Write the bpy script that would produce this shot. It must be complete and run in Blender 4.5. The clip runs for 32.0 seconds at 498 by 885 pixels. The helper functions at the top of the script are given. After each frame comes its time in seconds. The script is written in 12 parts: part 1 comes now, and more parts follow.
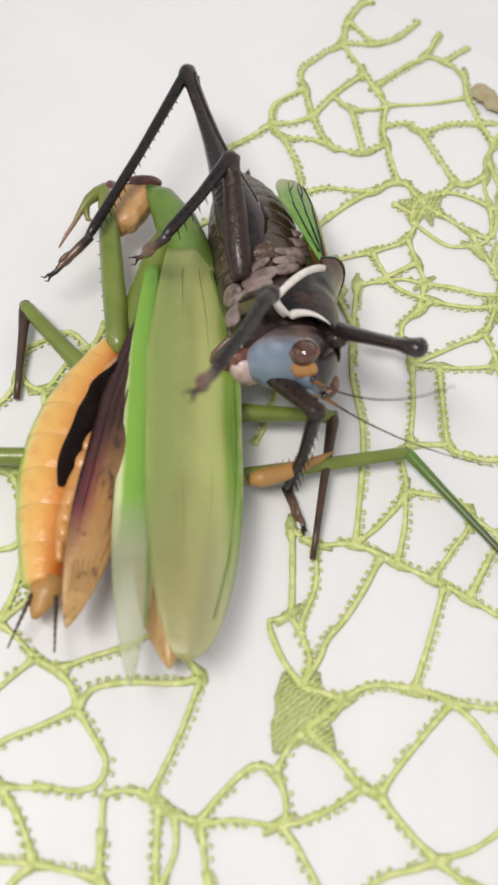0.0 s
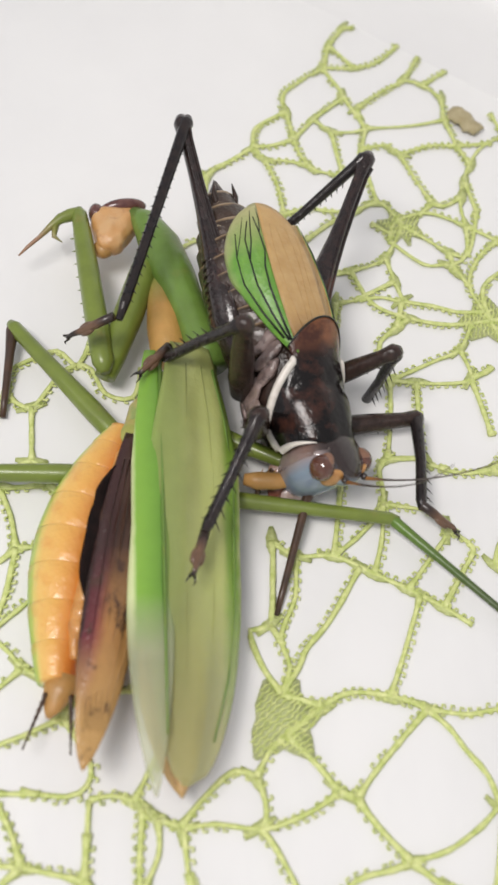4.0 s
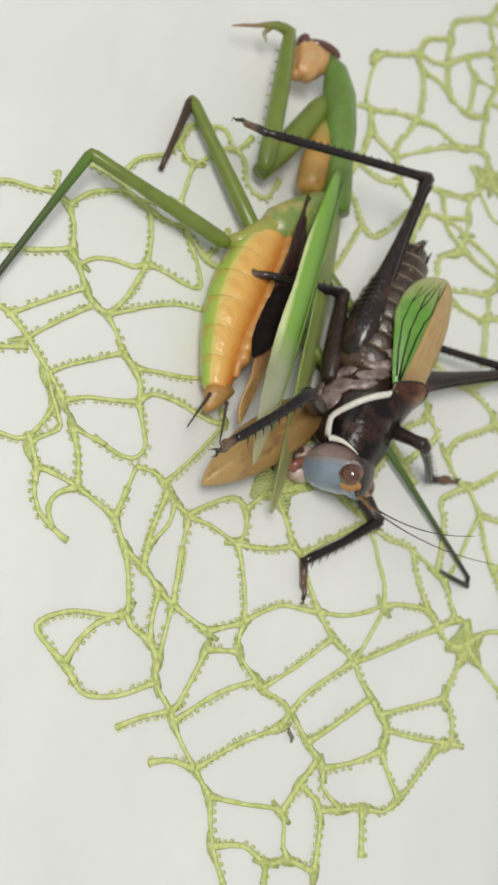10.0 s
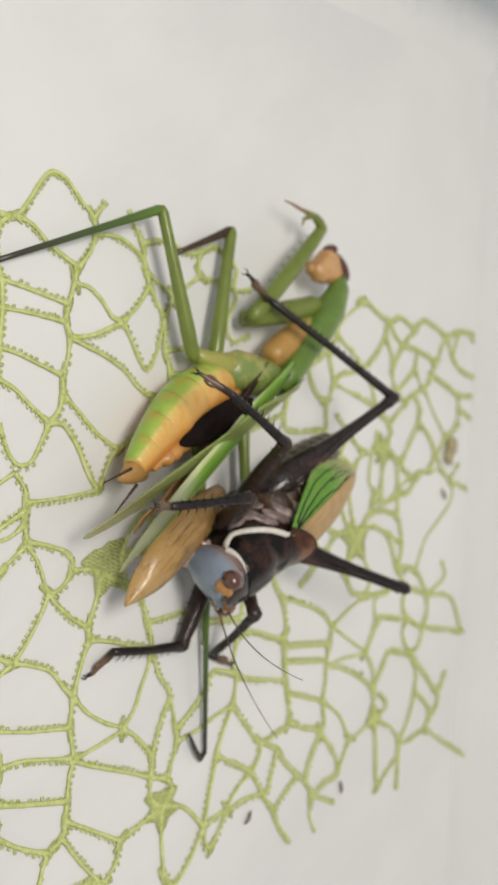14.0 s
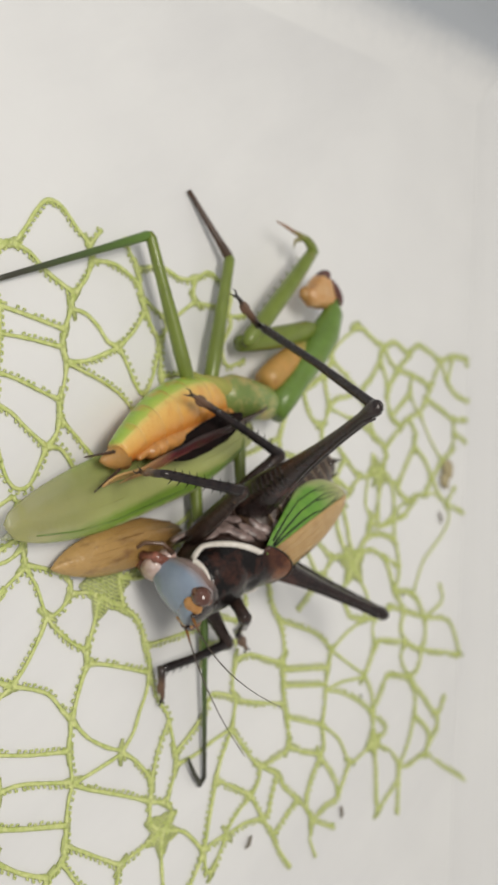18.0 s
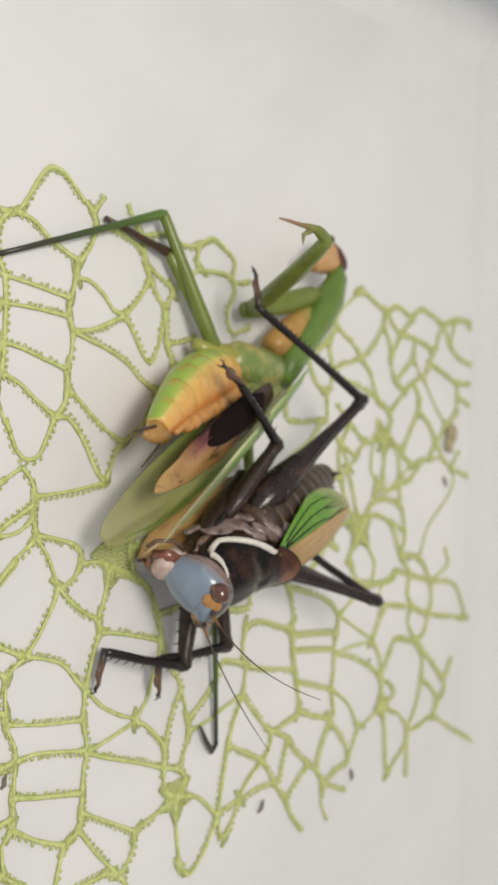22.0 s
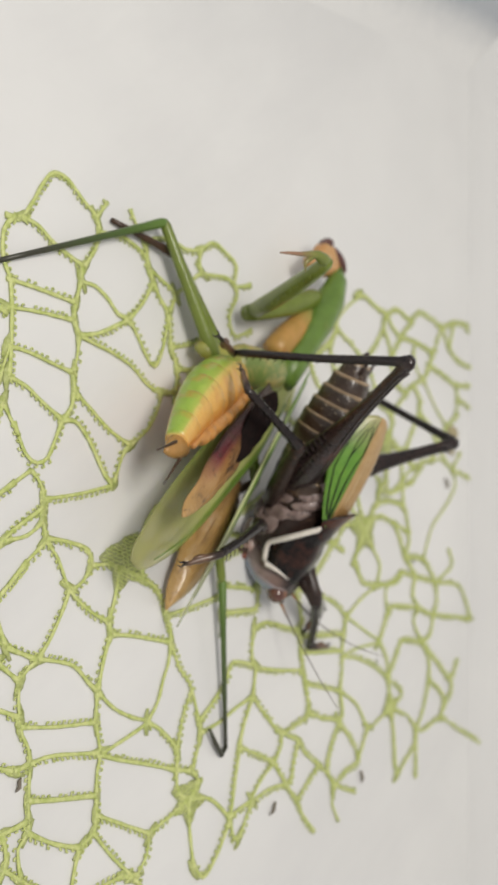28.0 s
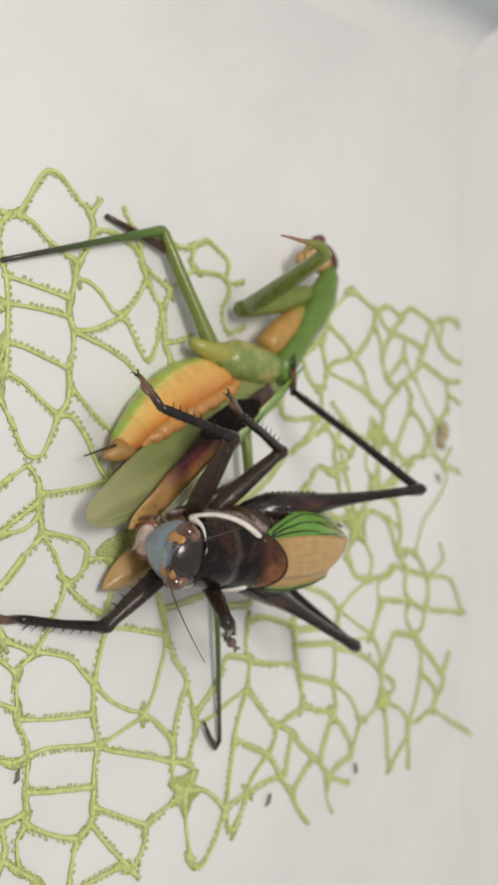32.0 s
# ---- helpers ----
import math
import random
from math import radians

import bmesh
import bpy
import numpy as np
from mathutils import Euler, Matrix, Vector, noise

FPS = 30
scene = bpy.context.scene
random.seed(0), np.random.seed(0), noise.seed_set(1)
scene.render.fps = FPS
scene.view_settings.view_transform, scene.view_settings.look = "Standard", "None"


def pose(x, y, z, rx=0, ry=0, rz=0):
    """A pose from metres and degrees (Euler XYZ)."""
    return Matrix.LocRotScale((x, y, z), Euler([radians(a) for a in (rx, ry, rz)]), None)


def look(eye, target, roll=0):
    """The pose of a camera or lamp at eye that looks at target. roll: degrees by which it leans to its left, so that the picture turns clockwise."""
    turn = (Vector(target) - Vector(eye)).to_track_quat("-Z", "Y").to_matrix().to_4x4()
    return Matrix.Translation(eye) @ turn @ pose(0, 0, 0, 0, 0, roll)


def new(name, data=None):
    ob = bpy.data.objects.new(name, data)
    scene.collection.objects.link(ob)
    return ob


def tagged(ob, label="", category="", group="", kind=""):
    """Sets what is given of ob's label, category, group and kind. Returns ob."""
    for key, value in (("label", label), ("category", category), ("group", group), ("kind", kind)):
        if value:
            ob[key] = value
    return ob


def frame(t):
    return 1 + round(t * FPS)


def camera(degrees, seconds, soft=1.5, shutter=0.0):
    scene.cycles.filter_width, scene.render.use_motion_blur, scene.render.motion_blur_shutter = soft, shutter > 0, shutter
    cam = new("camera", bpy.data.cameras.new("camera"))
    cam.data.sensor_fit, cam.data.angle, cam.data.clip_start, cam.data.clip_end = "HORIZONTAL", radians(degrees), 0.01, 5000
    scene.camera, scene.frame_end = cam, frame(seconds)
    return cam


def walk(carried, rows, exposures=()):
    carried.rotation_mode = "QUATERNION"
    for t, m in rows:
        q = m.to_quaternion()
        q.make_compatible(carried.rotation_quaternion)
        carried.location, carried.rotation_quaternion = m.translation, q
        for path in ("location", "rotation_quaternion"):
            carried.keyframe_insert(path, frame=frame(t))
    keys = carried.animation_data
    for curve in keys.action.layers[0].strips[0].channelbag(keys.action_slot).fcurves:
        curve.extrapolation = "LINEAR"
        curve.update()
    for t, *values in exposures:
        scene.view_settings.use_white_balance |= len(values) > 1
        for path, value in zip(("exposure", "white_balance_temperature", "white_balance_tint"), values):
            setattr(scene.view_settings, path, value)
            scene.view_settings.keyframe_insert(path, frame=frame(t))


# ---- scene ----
MM = 0.001
cam = camera(24.87, 32.0, soft=2.8)
cam.data.dof.use_dof, cam.data.dof.focus_distance, cam.data.dof.aperture_fstop = True, 0.150, 42.0
walk(cam, [
    (0.0, pose(-0.0012, -0.0684, 0.1197, 32.64, -4.72, -2.32)),
    (0.5, pose(0.0002, -0.0693, 0.1203, 33.10, -4.17, -2.41)),
    (1.0, pose(0.0004, -0.0694, 0.1200, 33.25, -4.24, -2.61)),
    (1.5, pose(-0.0002, -0.0691, 0.1194, 33.18, -4.90, -2.72)),
    (2.0, pose(0.0010, -0.0700, 0.1202, 33.28, -4.56, -2.85)),
    (2.5, pose(0.0010, -0.0708, 0.1223, 33.44, -4.71, -2.95)),
    (3.0, pose(0.0007, -0.0708, 0.1220, 33.54, -4.50, -2.85)),
    (3.5, pose(0.0004, -0.0704, 0.1229, 33.35, -4.68, -2.73)),
    (5.5, pose(-0.0002, -0.0719, 0.1242, 33.62, -4.72, -2.85)),
    (6.0, pose(-0.0000, -0.0722, 0.1250, 34.02, -4.23, -2.57)),
    (6.5, pose(-0.0011, -0.0720, 0.1245, 34.01, -4.35, -2.48)),
    (7.0, pose(-0.0008, -0.0721, 0.1244, 33.91, -4.34, -2.47)),
    (7.5, pose(-0.0003, -0.0724, 0.1250, 33.88, -4.19, -2.59)),
    (8.0, pose(-0.0017, -0.0730, 0.1256, 33.79, -4.47, -2.57)),
    (8.5, pose(-0.0041, -0.0743, 0.1252, 33.20, -5.56, -2.58)),
    (9.0, pose(-0.0092, -0.0777, 0.1212, 31.04, -8.07, -1.83)),
    (9.6, pose(-0.0225, -0.0803, 0.1510, 21.58, -15.40, 7.51)),
    (10.0, pose(-0.0473, -0.0985, 0.1420, 17.82, -28.96, 18.98)),
    (10.4, pose(-0.0473, -0.1088, 0.1461, 10.18, -38.47, 39.38)),
    (11.0, pose(-0.0612, -0.1201, 0.1427, 1.79, -46.95, 55.49)),
    (11.5, pose(-0.0597, -0.1199, 0.1376, -0.38, -49.15, 60.16)),
    (12.0, pose(-0.0584, -0.1232, 0.1320, -0.48, -49.77, 60.27)),
    (12.5, pose(-0.0566, -0.1248, 0.1300, 0.61, -49.91, 60.00)),
    (13.0, pose(-0.0561, -0.1253, 0.1287, 1.84, -50.01, 59.45)),
    (13.5, pose(-0.0565, -0.1251, 0.1285, 1.93, -50.31, 59.36)),
    (14.0, pose(-0.0563, -0.1249, 0.1285, 2.20, -50.42, 59.15)),
    (14.5, pose(-0.0558, -0.1250, 0.1287, 2.65, -50.48, 58.87)),
    (16.5, pose(-0.0556, -0.1253, 0.1301, 3.61, -50.18, 58.82)),
    (17.0, pose(-0.0561, -0.1258, 0.1299, 3.67, -50.48, 58.76)),
    (17.5, pose(-0.0554, -0.1263, 0.1301, 4.04, -50.45, 58.59)),
    (18.0, pose(-0.0551, -0.1265, 0.1298, 4.69, -50.43, 58.14)),
    (18.5, pose(-0.0548, -0.1269, 0.1299, 4.38, -50.66, 58.17)),
    (19.0, pose(-0.0549, -0.1273, 0.1292, 4.50, -50.64, 58.04)),
    (19.5, pose(-0.0545, -0.1275, 0.1295, 4.37, -50.62, 57.91)),
    (20.0, pose(-0.0557, -0.1265, 0.1295, 3.45, -50.52, 57.84)),
    (20.5, pose(-0.0560, -0.1260, 0.1286, 3.33, -50.60, 57.34)),
    (21.0, pose(-0.0557, -0.1267, 0.1278, 3.69, -50.74, 57.09)),
    (21.5, pose(-0.0554, -0.1271, 0.1276, 3.90, -50.77, 56.90)),
    (22.0, pose(-0.0558, -0.1274, 0.1276, 4.04, -50.71, 56.79)),
    (22.5, pose(-0.0555, -0.1277, 0.1273, 4.23, -50.71, 56.74)),
    (23.0, pose(-0.0558, -0.1280, 0.1272, 4.34, -50.87, 56.54)),
    (23.5, pose(-0.0552, -0.1282, 0.1274, 4.72, -50.85, 56.21)),
    (24.0, pose(-0.0550, -0.1286, 0.1273, 4.70, -50.85, 56.11)),
    (24.5, pose(-0.0553, -0.1287, 0.1269, 5.07, -50.73, 55.84)),
    (25.0, pose(-0.0550, -0.1286, 0.1271, 5.31, -50.61, 55.77)),
    (25.5, pose(-0.0549, -0.1289, 0.1269, 5.59, -50.70, 55.57)),
    (27.5, pose(-0.0546, -0.1304, 0.1266, 6.31, -50.84, 55.09)),
    (28.0, pose(-0.0544, -0.1306, 0.1266, 6.46, -50.93, 54.88)),
    (28.5, pose(-0.0538, -0.1312, 0.1270, 6.88, -51.10, 54.57)),
    (29.0, pose(-0.0542, -0.1312, 0.1266, 6.77, -51.27, 54.55)),
    (29.5, pose(-0.0544, -0.1315, 0.1269, 6.84, -51.23, 54.61)),
    (30.0, pose(-0.0537, -0.1318, 0.1268, 7.13, -51.21, 54.46)),
    (30.5, pose(-0.0542, -0.1319, 0.1269, 7.02, -51.28, 54.43)),
    (31.0, pose(-0.0537, -0.1319, 0.1274, 7.01, -51.24, 54.32)),
    (31.5, pose(-0.0538, -0.1322, 0.1274, 6.91, -51.32, 54.36)),
    (32.0, pose(-0.0545, -0.1326, 0.1270, 6.87, -51.43, 54.35)),
], exposures=[(0.0, 0.02, 6360, 12), (7.0, 0.0, 6360, 12), (8.0, -0.12, 6360, 12), (9.0, -0.02, 6360, 12), (10.0, -0.24, 6450, 4), (11.0, -0.31, 6600, 8), (32.0, -0.31, 6600, 9)])

# ---- light: a soft white lamp over the tray, and the pale room all round ----
world = bpy.data.worlds.new("room_light")
scene.world = world
world.use_nodes = True
world.node_tree.nodes["Background"].inputs[0].default_value = (0.97, 0.96, 0.965, 1)
world.node_tree.nodes["Background"].inputs[1].default_value = 0.46
for spot in ((-0.17, -0.09, 0.42), (-0.11, -0.16, 0.44)):
    lamp_data = bpy.data.lights.new("ceiling_lamp", "AREA")
    lamp_data.shape, lamp_data.size = "DISK", 0.13
    lamp_data.energy, lamp_data.color = 0.83, (1.0, 0.95, 0.89)
    lamp = new("ceiling_lamp", lamp_data)
    lamp.matrix_world = look(spot, (0.02, 0.0, 0.0))


# ---- materials ----
def shader(name, rgb, rough=0.5, rgb2=None, noise_mm=2.0, mix=0.35, bump=0.0, bump_mm=0.8, alpha=1.0, coat=0.0, sub=0.0, spec=0.5):
    """A surface with two colours mixed by noise at two scales, and a fine relief."""
    m = bpy.data.materials.new(name)
    m.use_nodes = True
    nt = m.node_tree
    b = nt.nodes["Principled BSDF"]
    co = nt.nodes.new("ShaderNodeTexCoord")
    n1 = nt.nodes.new("ShaderNodeTexNoise")
    n1.inputs["Scale"].default_value = 1000.0 / noise_mm
    n1.inputs["Detail"].default_value = 5.0
    nt.links.new(co.outputs["Object"], n1.inputs["Vector"])
    mx = nt.nodes.new("ShaderNodeMix")
    mx.data_type = "RGBA"
    second = rgb2 or tuple(c * 0.7 for c in rgb)
    mx.inputs["A"].default_value = (*rgb, 1)
    mx.inputs["B"].default_value = (*second, 1)
    mr = nt.nodes.new("ShaderNodeMapRange")
    mr.inputs["From Min"].default_value, mr.inputs["From Max"].default_value = 0.5 - mix * 0.5, 0.5 + (1 - mix) * 0.5
    nt.links.new(n1.outputs["Fac"], mr.inputs["Value"])
    nt.links.new(mr.outputs["Result"], mx.inputs["Factor"])
    nt.links.new(mx.outputs["Result"], b.inputs["Base Color"])
    b.inputs["Roughness"].default_value = rough
    b.inputs["Specular IOR Level"].default_value = spec
    b.inputs["Alpha"].default_value = alpha
    b.inputs["Coat Weight"].default_value = coat
    b.inputs["Coat Roughness"].default_value = 0.12
    if sub:
        b.inputs["Subsurface Weight"].default_value = sub
        b.inputs["Subsurface Radius"].default_value = (0.002, 0.0015, 0.001)
        b.inputs["Subsurface Scale"].default_value = 1.0
    if bump:
        n2 = nt.nodes.new("ShaderNodeTexNoise")
        n2.inputs["Scale"].default_value = 1000.0 / bump_mm
        n2.inputs["Detail"].default_value = 3.0
        nt.links.new(co.outputs["Object"], n2.inputs["Vector"])
        bp = nt.nodes.new("ShaderNodeBump")
        bp.inputs["Strength"].default_value = bump
        bp.inputs["Distance"].default_value = 0.0003
        nt.links.new(n2.outputs["Fac"], bp.inputs["Height"])
        nt.links.new(bp.outputs["Normal"], b.inputs["Normal"])
    return m


def banded(m, axis, stops, wobble_mm=1.0):
    """Colours along one axis of the piece itself, stops of (millimetres, colour), or round the belly, from -1 to 1."""
    unit = 1.0 if axis == "around" else MM
    nt = m.node_tree
    b = nt.nodes["Principled BSDF"]
    co = nt.nodes.new("ShaderNodeTexCoord")
    sep = nt.nodes.new("ShaderNodeSeparateXYZ")
    nz = nt.nodes.new("ShaderNodeTexNoise")
    nz.inputs["Scale"].default_value = 450.0
    nt.links.new(co.outputs["Object"], nz.inputs["Vector"])
    nt.links.new(co.outputs["Object"], sep.inputs[0])
    wob = nt.nodes.new("ShaderNodeMath")
    wob.operation = "MULTIPLY_ADD"
    wob.inputs[1].default_value = wobble_mm * 2 * unit
    nt.links.new(nz.outputs["Fac"], wob.inputs[0])
    if axis == "around":
        turn = nt.nodes.new("ShaderNodeAttribute")
        turn.attribute_name = "around"
        nt.links.new(turn.outputs["Fac"], wob.inputs[2])
    else:
        nt.links.new(sep.outputs[axis], wob.inputs[2])
    lo, hi = stops[0][0], stops[-1][0]
    mr = nt.nodes.new("ShaderNodeMapRange")
    mr.inputs["From Min"].default_value, mr.inputs["From Max"].default_value = (lo + wobble_mm) * unit, (hi + wobble_mm) * unit
    nt.links.new(wob.outputs[0], mr.inputs["Value"])
    rp = nt.nodes.new("ShaderNodeValToRGB")
    nt.links.new(mr.outputs["Result"], rp.inputs["Fac"])
    for i, (pos, rgb) in enumerate(stops):
        f = (pos - lo) / (hi - lo)
        e = rp.color_ramp.elements[i] if i < 2 else rp.color_ramp.elements.new(f)
        e.position, e.color = f, (*rgb, 1)
    old = b.inputs["Base Color"].links[0].from_node
    grain = nt.nodes.new("ShaderNodeMix")
    grain.data_type, grain.blend_type = "RGBA", "OVERLAY"
    grain.inputs["Factor"].default_value = 0.45
    nt.links.new(rp.outputs["Color"], grain.inputs["A"])
    nt.links.new(old.outputs["Result"], grain.inputs["B"])
    nt.links.new(grain.outputs["Result"], b.inputs["Base Color"])
    return m


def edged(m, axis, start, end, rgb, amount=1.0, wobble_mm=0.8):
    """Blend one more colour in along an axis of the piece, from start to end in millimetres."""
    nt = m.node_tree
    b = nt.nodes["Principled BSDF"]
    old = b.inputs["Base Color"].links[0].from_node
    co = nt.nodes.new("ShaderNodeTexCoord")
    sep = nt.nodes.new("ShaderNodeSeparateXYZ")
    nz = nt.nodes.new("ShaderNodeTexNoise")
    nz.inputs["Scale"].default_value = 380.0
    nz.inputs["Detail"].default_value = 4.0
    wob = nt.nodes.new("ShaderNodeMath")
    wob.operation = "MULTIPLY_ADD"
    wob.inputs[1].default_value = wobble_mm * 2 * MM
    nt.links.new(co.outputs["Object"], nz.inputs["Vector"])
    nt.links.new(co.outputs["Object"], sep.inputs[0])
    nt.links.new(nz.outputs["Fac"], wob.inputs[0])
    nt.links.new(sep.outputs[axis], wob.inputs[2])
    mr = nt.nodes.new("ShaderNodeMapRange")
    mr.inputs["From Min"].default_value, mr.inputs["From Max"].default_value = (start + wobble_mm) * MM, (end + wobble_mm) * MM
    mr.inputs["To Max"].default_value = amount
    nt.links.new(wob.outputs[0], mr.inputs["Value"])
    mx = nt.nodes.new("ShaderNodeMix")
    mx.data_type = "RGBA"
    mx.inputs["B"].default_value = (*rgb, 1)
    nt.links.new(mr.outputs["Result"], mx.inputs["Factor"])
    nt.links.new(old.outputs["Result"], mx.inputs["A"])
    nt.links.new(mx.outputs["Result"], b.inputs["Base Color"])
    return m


def faded(m, axis, start, end, alpha):
    """Thin film that lets more light through along an axis of the piece, from start to end in millimetres."""
    nt = m.node_tree
    b = nt.nodes["Principled BSDF"]
    co = nt.nodes.new("ShaderNodeTexCoord")
    sep = nt.nodes.new("ShaderNodeSeparateXYZ")
    mr = nt.nodes.new("ShaderNodeMapRange")
    mr.inputs["From Min"].default_value, mr.inputs["From Max"].default_value = start * MM, end * MM
    mr.inputs["To Min"].default_value, mr.inputs["To Max"].default_value = b.inputs["Alpha"].default_value, alpha
    nt.links.new(co.outputs["Object"], sep.inputs[0])
    nt.links.new(sep.outputs[axis], mr.inputs["Value"])
    nt.links.new(mr.outputs["Result"], b.inputs["Alpha"])
    return m


def blotched(m, rgb, size_mm, low=0.56, high=0.66, stretch=(1, 1, 1)):
    """Irregular stains of one colour over a surface."""
    nt = m.node_tree
    b = nt.nodes["Principled BSDF"]
    old = b.inputs["Base Color"].links[0].from_node
    co = nt.nodes.new("ShaderNodeTexCoord")
    mp = nt.nodes.new("ShaderNodeMapping")
    mp.inputs["Scale"].default_value = stretch
    nz = nt.nodes.new("ShaderNodeTexNoise")
    nz.inputs["Scale"].default_value = 1000.0 / size_mm
    nz.inputs["Detail"].default_value = 6.0
    nz.inputs["Roughness"].default_value = 0.65
    nt.links.new(co.outputs["Object"], mp.inputs["Vector"])
    nt.links.new(mp.outputs["Vector"], nz.inputs["Vector"])
    mr = nt.nodes.new("ShaderNodeMapRange")
    mr.inputs["From Min"].default_value, mr.inputs["From Max"].default_value = low, high
    nt.links.new(nz.outputs["Fac"], mr.inputs["Value"])
    mx = nt.nodes.new("ShaderNodeMix")
    mx.data_type = "RGBA"
    mx.inputs["B"].default_value = (*rgb, 1)
    nt.links.new(mr.outputs["Result"], mx.inputs["Factor"])
    nt.links.new(old.outputs["Result"], mx.inputs["A"])
    nt.links.new(mx.outputs["Result"], b.inputs["Base Color"])
    return m


GREY = (0.5, 0.5, 0.5)
TRAY = blotched(shader("white_plastic", (0.80, 0.80, 0.79), 0.3, (0.75, 0.75, 0.745), 26, 0.4, 0.05, 3.0), (0.70, 0.70, 0.70), 60, 0.5, 0.75, (1, 0.3, 1))
TRAY_SIDE = shader("tray_side", (0.78, 0.78, 0.77), 0.22, (0.73, 0.73, 0.73), 40, 0.4, 0.04, 8.0)
# West wall's shade is painted in: white foot turns bluish grey with height.
TRAY_SHADED = edged(shader("shaded_side", (0.80, 0.80, 0.79), 0.3, (0.75, 0.75, 0.745), 45, 0.4, 0.04, 8.0), "Z", 0.2, 5.5, (0.42, 0.45, 0.49), 1.0, 0.8)
NET = shader("net_fibre", (0.80, 0.84, 0.38), 0.35, (0.46, 0.56, 0.13), 0.8, 0.45, 0.6, 0.3, alpha=0.9)
KNOT = shader("net_knot", (0.72, 0.77, 0.36), 0.35, (0.44, 0.52, 0.14), 0.6, 0.5, 0.9, 0.3, alpha=0.82)
LACE = shader("net_lace", (0.74, 0.78, 0.42), 0.35, (0.52, 0.60, 0.22), 0.6, 0.5, 0.9, 0.3, alpha=0.6)
SHELL = blotched(banded(shader("pronotum_shell", (0.42, 0.42, 0.42), 0.2, (0.6, 0.6, 0.6), 1.5, 0.4, 0.45, 0.9, coat=0.22, spec=0.22), "Y",
               [(-14.5, (0.22, 0.085, 0.036)), (-11.6, (0.20, 0.08, 0.038)), (-10.2, (0.030, 0.014, 0.010)), (-8.8, (0.009, 0.007, 0.007)), (0, (0.007, 0.006, 0.006))], 0.7), (0.060, 0.024, 0.017), 4.2, 0.50, 0.66)
RIM = shader("white_rim", (0.78, 0.74, 0.68), 0.4, (0.6, 0.55, 0.48), 1.0)
BLACK = shader("black_leg", (0.010, 0.009, 0.011), 0.2, (0.028, 0.020, 0.018), 1.2, 0.5, 0.4, 0.5, coat=0.25, spec=0.28)
THIGH = blotched(shader("ribbed_thigh", (0.014, 0.010, 0.010), 0.16, (0.034, 0.020, 0.018), 1.1, 0.5, 0.35, 0.5, coat=0.45, spec=0.35), (0.10, 0.045, 0.035), 3.0, 0.55, 0.72, (1, 0.4, 1))
BROWNLEG = blotched(shader("brown_leg", (0.020, 0.013, 0.011), 0.22, (0.05, 0.029, 0.023), 0.9, 0.5, 0.5, 0.45, coat=0.22, spec=0.28), (0.11, 0.065, 0.045), 2.2, 0.6, 0.72)
FOOT = edged(edged(shader("brown_foot", (0.17, 0.095, 0.055), 0.35, (0.085, 0.045, 0.028), 1.3, 0.5, coat=0.2), "Y", 2.2, 0.8, (0.03, 0.018, 0.015), 1.0, 0.3), "Y", 4.8, 5.6, (0.02, 0.014, 0.012), 1.0, 0.3)
SEGMENT = blotched(banded(shader("abdomen_shell", (0.45, 0.45, 0.45), 0.3, (0.62, 0.6, 0.58), 0.7, 0.5, 0.7, 0.5, coat=0.3), "Y",
                 [(-3.9, (0.38, 0.28, 0.17)), (-3.5, (0.30, 0.21, 0.12)), (-3.2, (0.030, 0.017, 0.011)), (-1.0, (0.055, 0.030, 0.018)), (0, (0.085, 0.048, 0.028))], 0.25), (0.44, 0.36, 0.25), 0.5, 0.62, 0.68)
PLATE = blotched(shader("pale_underside", (0.37, 0.28, 0.255), 0.28, (0.13, 0.085, 0.075), 1.4, 0.5, 0.7, 0.7, coat=0.2, sub=0.1), (0.04, 0.024, 0.02), 2.6, 0.5, 0.64)
TAN_WING = edged(shader("tan_wing", (0.56, 0.36, 0.15), 0.34, (0.47, 0.28, 0.10), 1.6, 0.5, 0.45, 0.6, alpha=0.95, coat=0.2, sub=0.1), "Y", -15, -10, (0.27, 0.13, 0.055))
GREEN_WING = edged(edged(shader("green_wing", (0.17, 0.36, 0.045), 0.33, (0.10, 0.26, 0.035), 1.3, 0.5, 0.35, 0.5, alpha=0.96, coat=0.2, sub=0.1), "Z", -1.9, -3.6, (0.36, 0.36, 0.17), 0.85),
                   "Y", -23.5, -30.5, (0.43, 0.40, 0.20))
VEIN = shader("wing_vein", (0.008, 0.010, 0.008), 0.4)
FACE = edged(edged(edged(shader("blue_face", (0.25, 0.315, 0.40), 0.2, (0.19, 0.235, 0.31), 2.5, 0.4, 0.05, coat=0.5, sub=0.1), "Y", 3.5, 2.1, (0.31, 0.245, 0.235), 1.0, 0.5), "Z", -7.4, -8.6, (0.50, 0.42, 0.40), 0.8, 0.5), "Z", 0.8, 1.9, (0.035, 0.022, 0.019), 1.0, 0.5)
CROWN = banded(shader("head_crown", (0.45, 0.45, 0.45), 0.25, (0.6, 0.6, 0.6), 1.2, 0.5, 0.3, coat=0.5), "Z",
               [(-9, (0.36, 0.29, 0.27)), (-4.5, (0.31, 0.235, 0.22)), (-0.6, (0.20, 0.13, 0.11)), (1.2, (0.03, 0.018, 0.016)), (5, (0.013, 0.011, 0.011))], 0.7)
ORANGE = shader("tan_ring", (0.27, 0.15, 0.10), 0.3, (0.18, 0.085, 0.05), 0.9, 0.5)
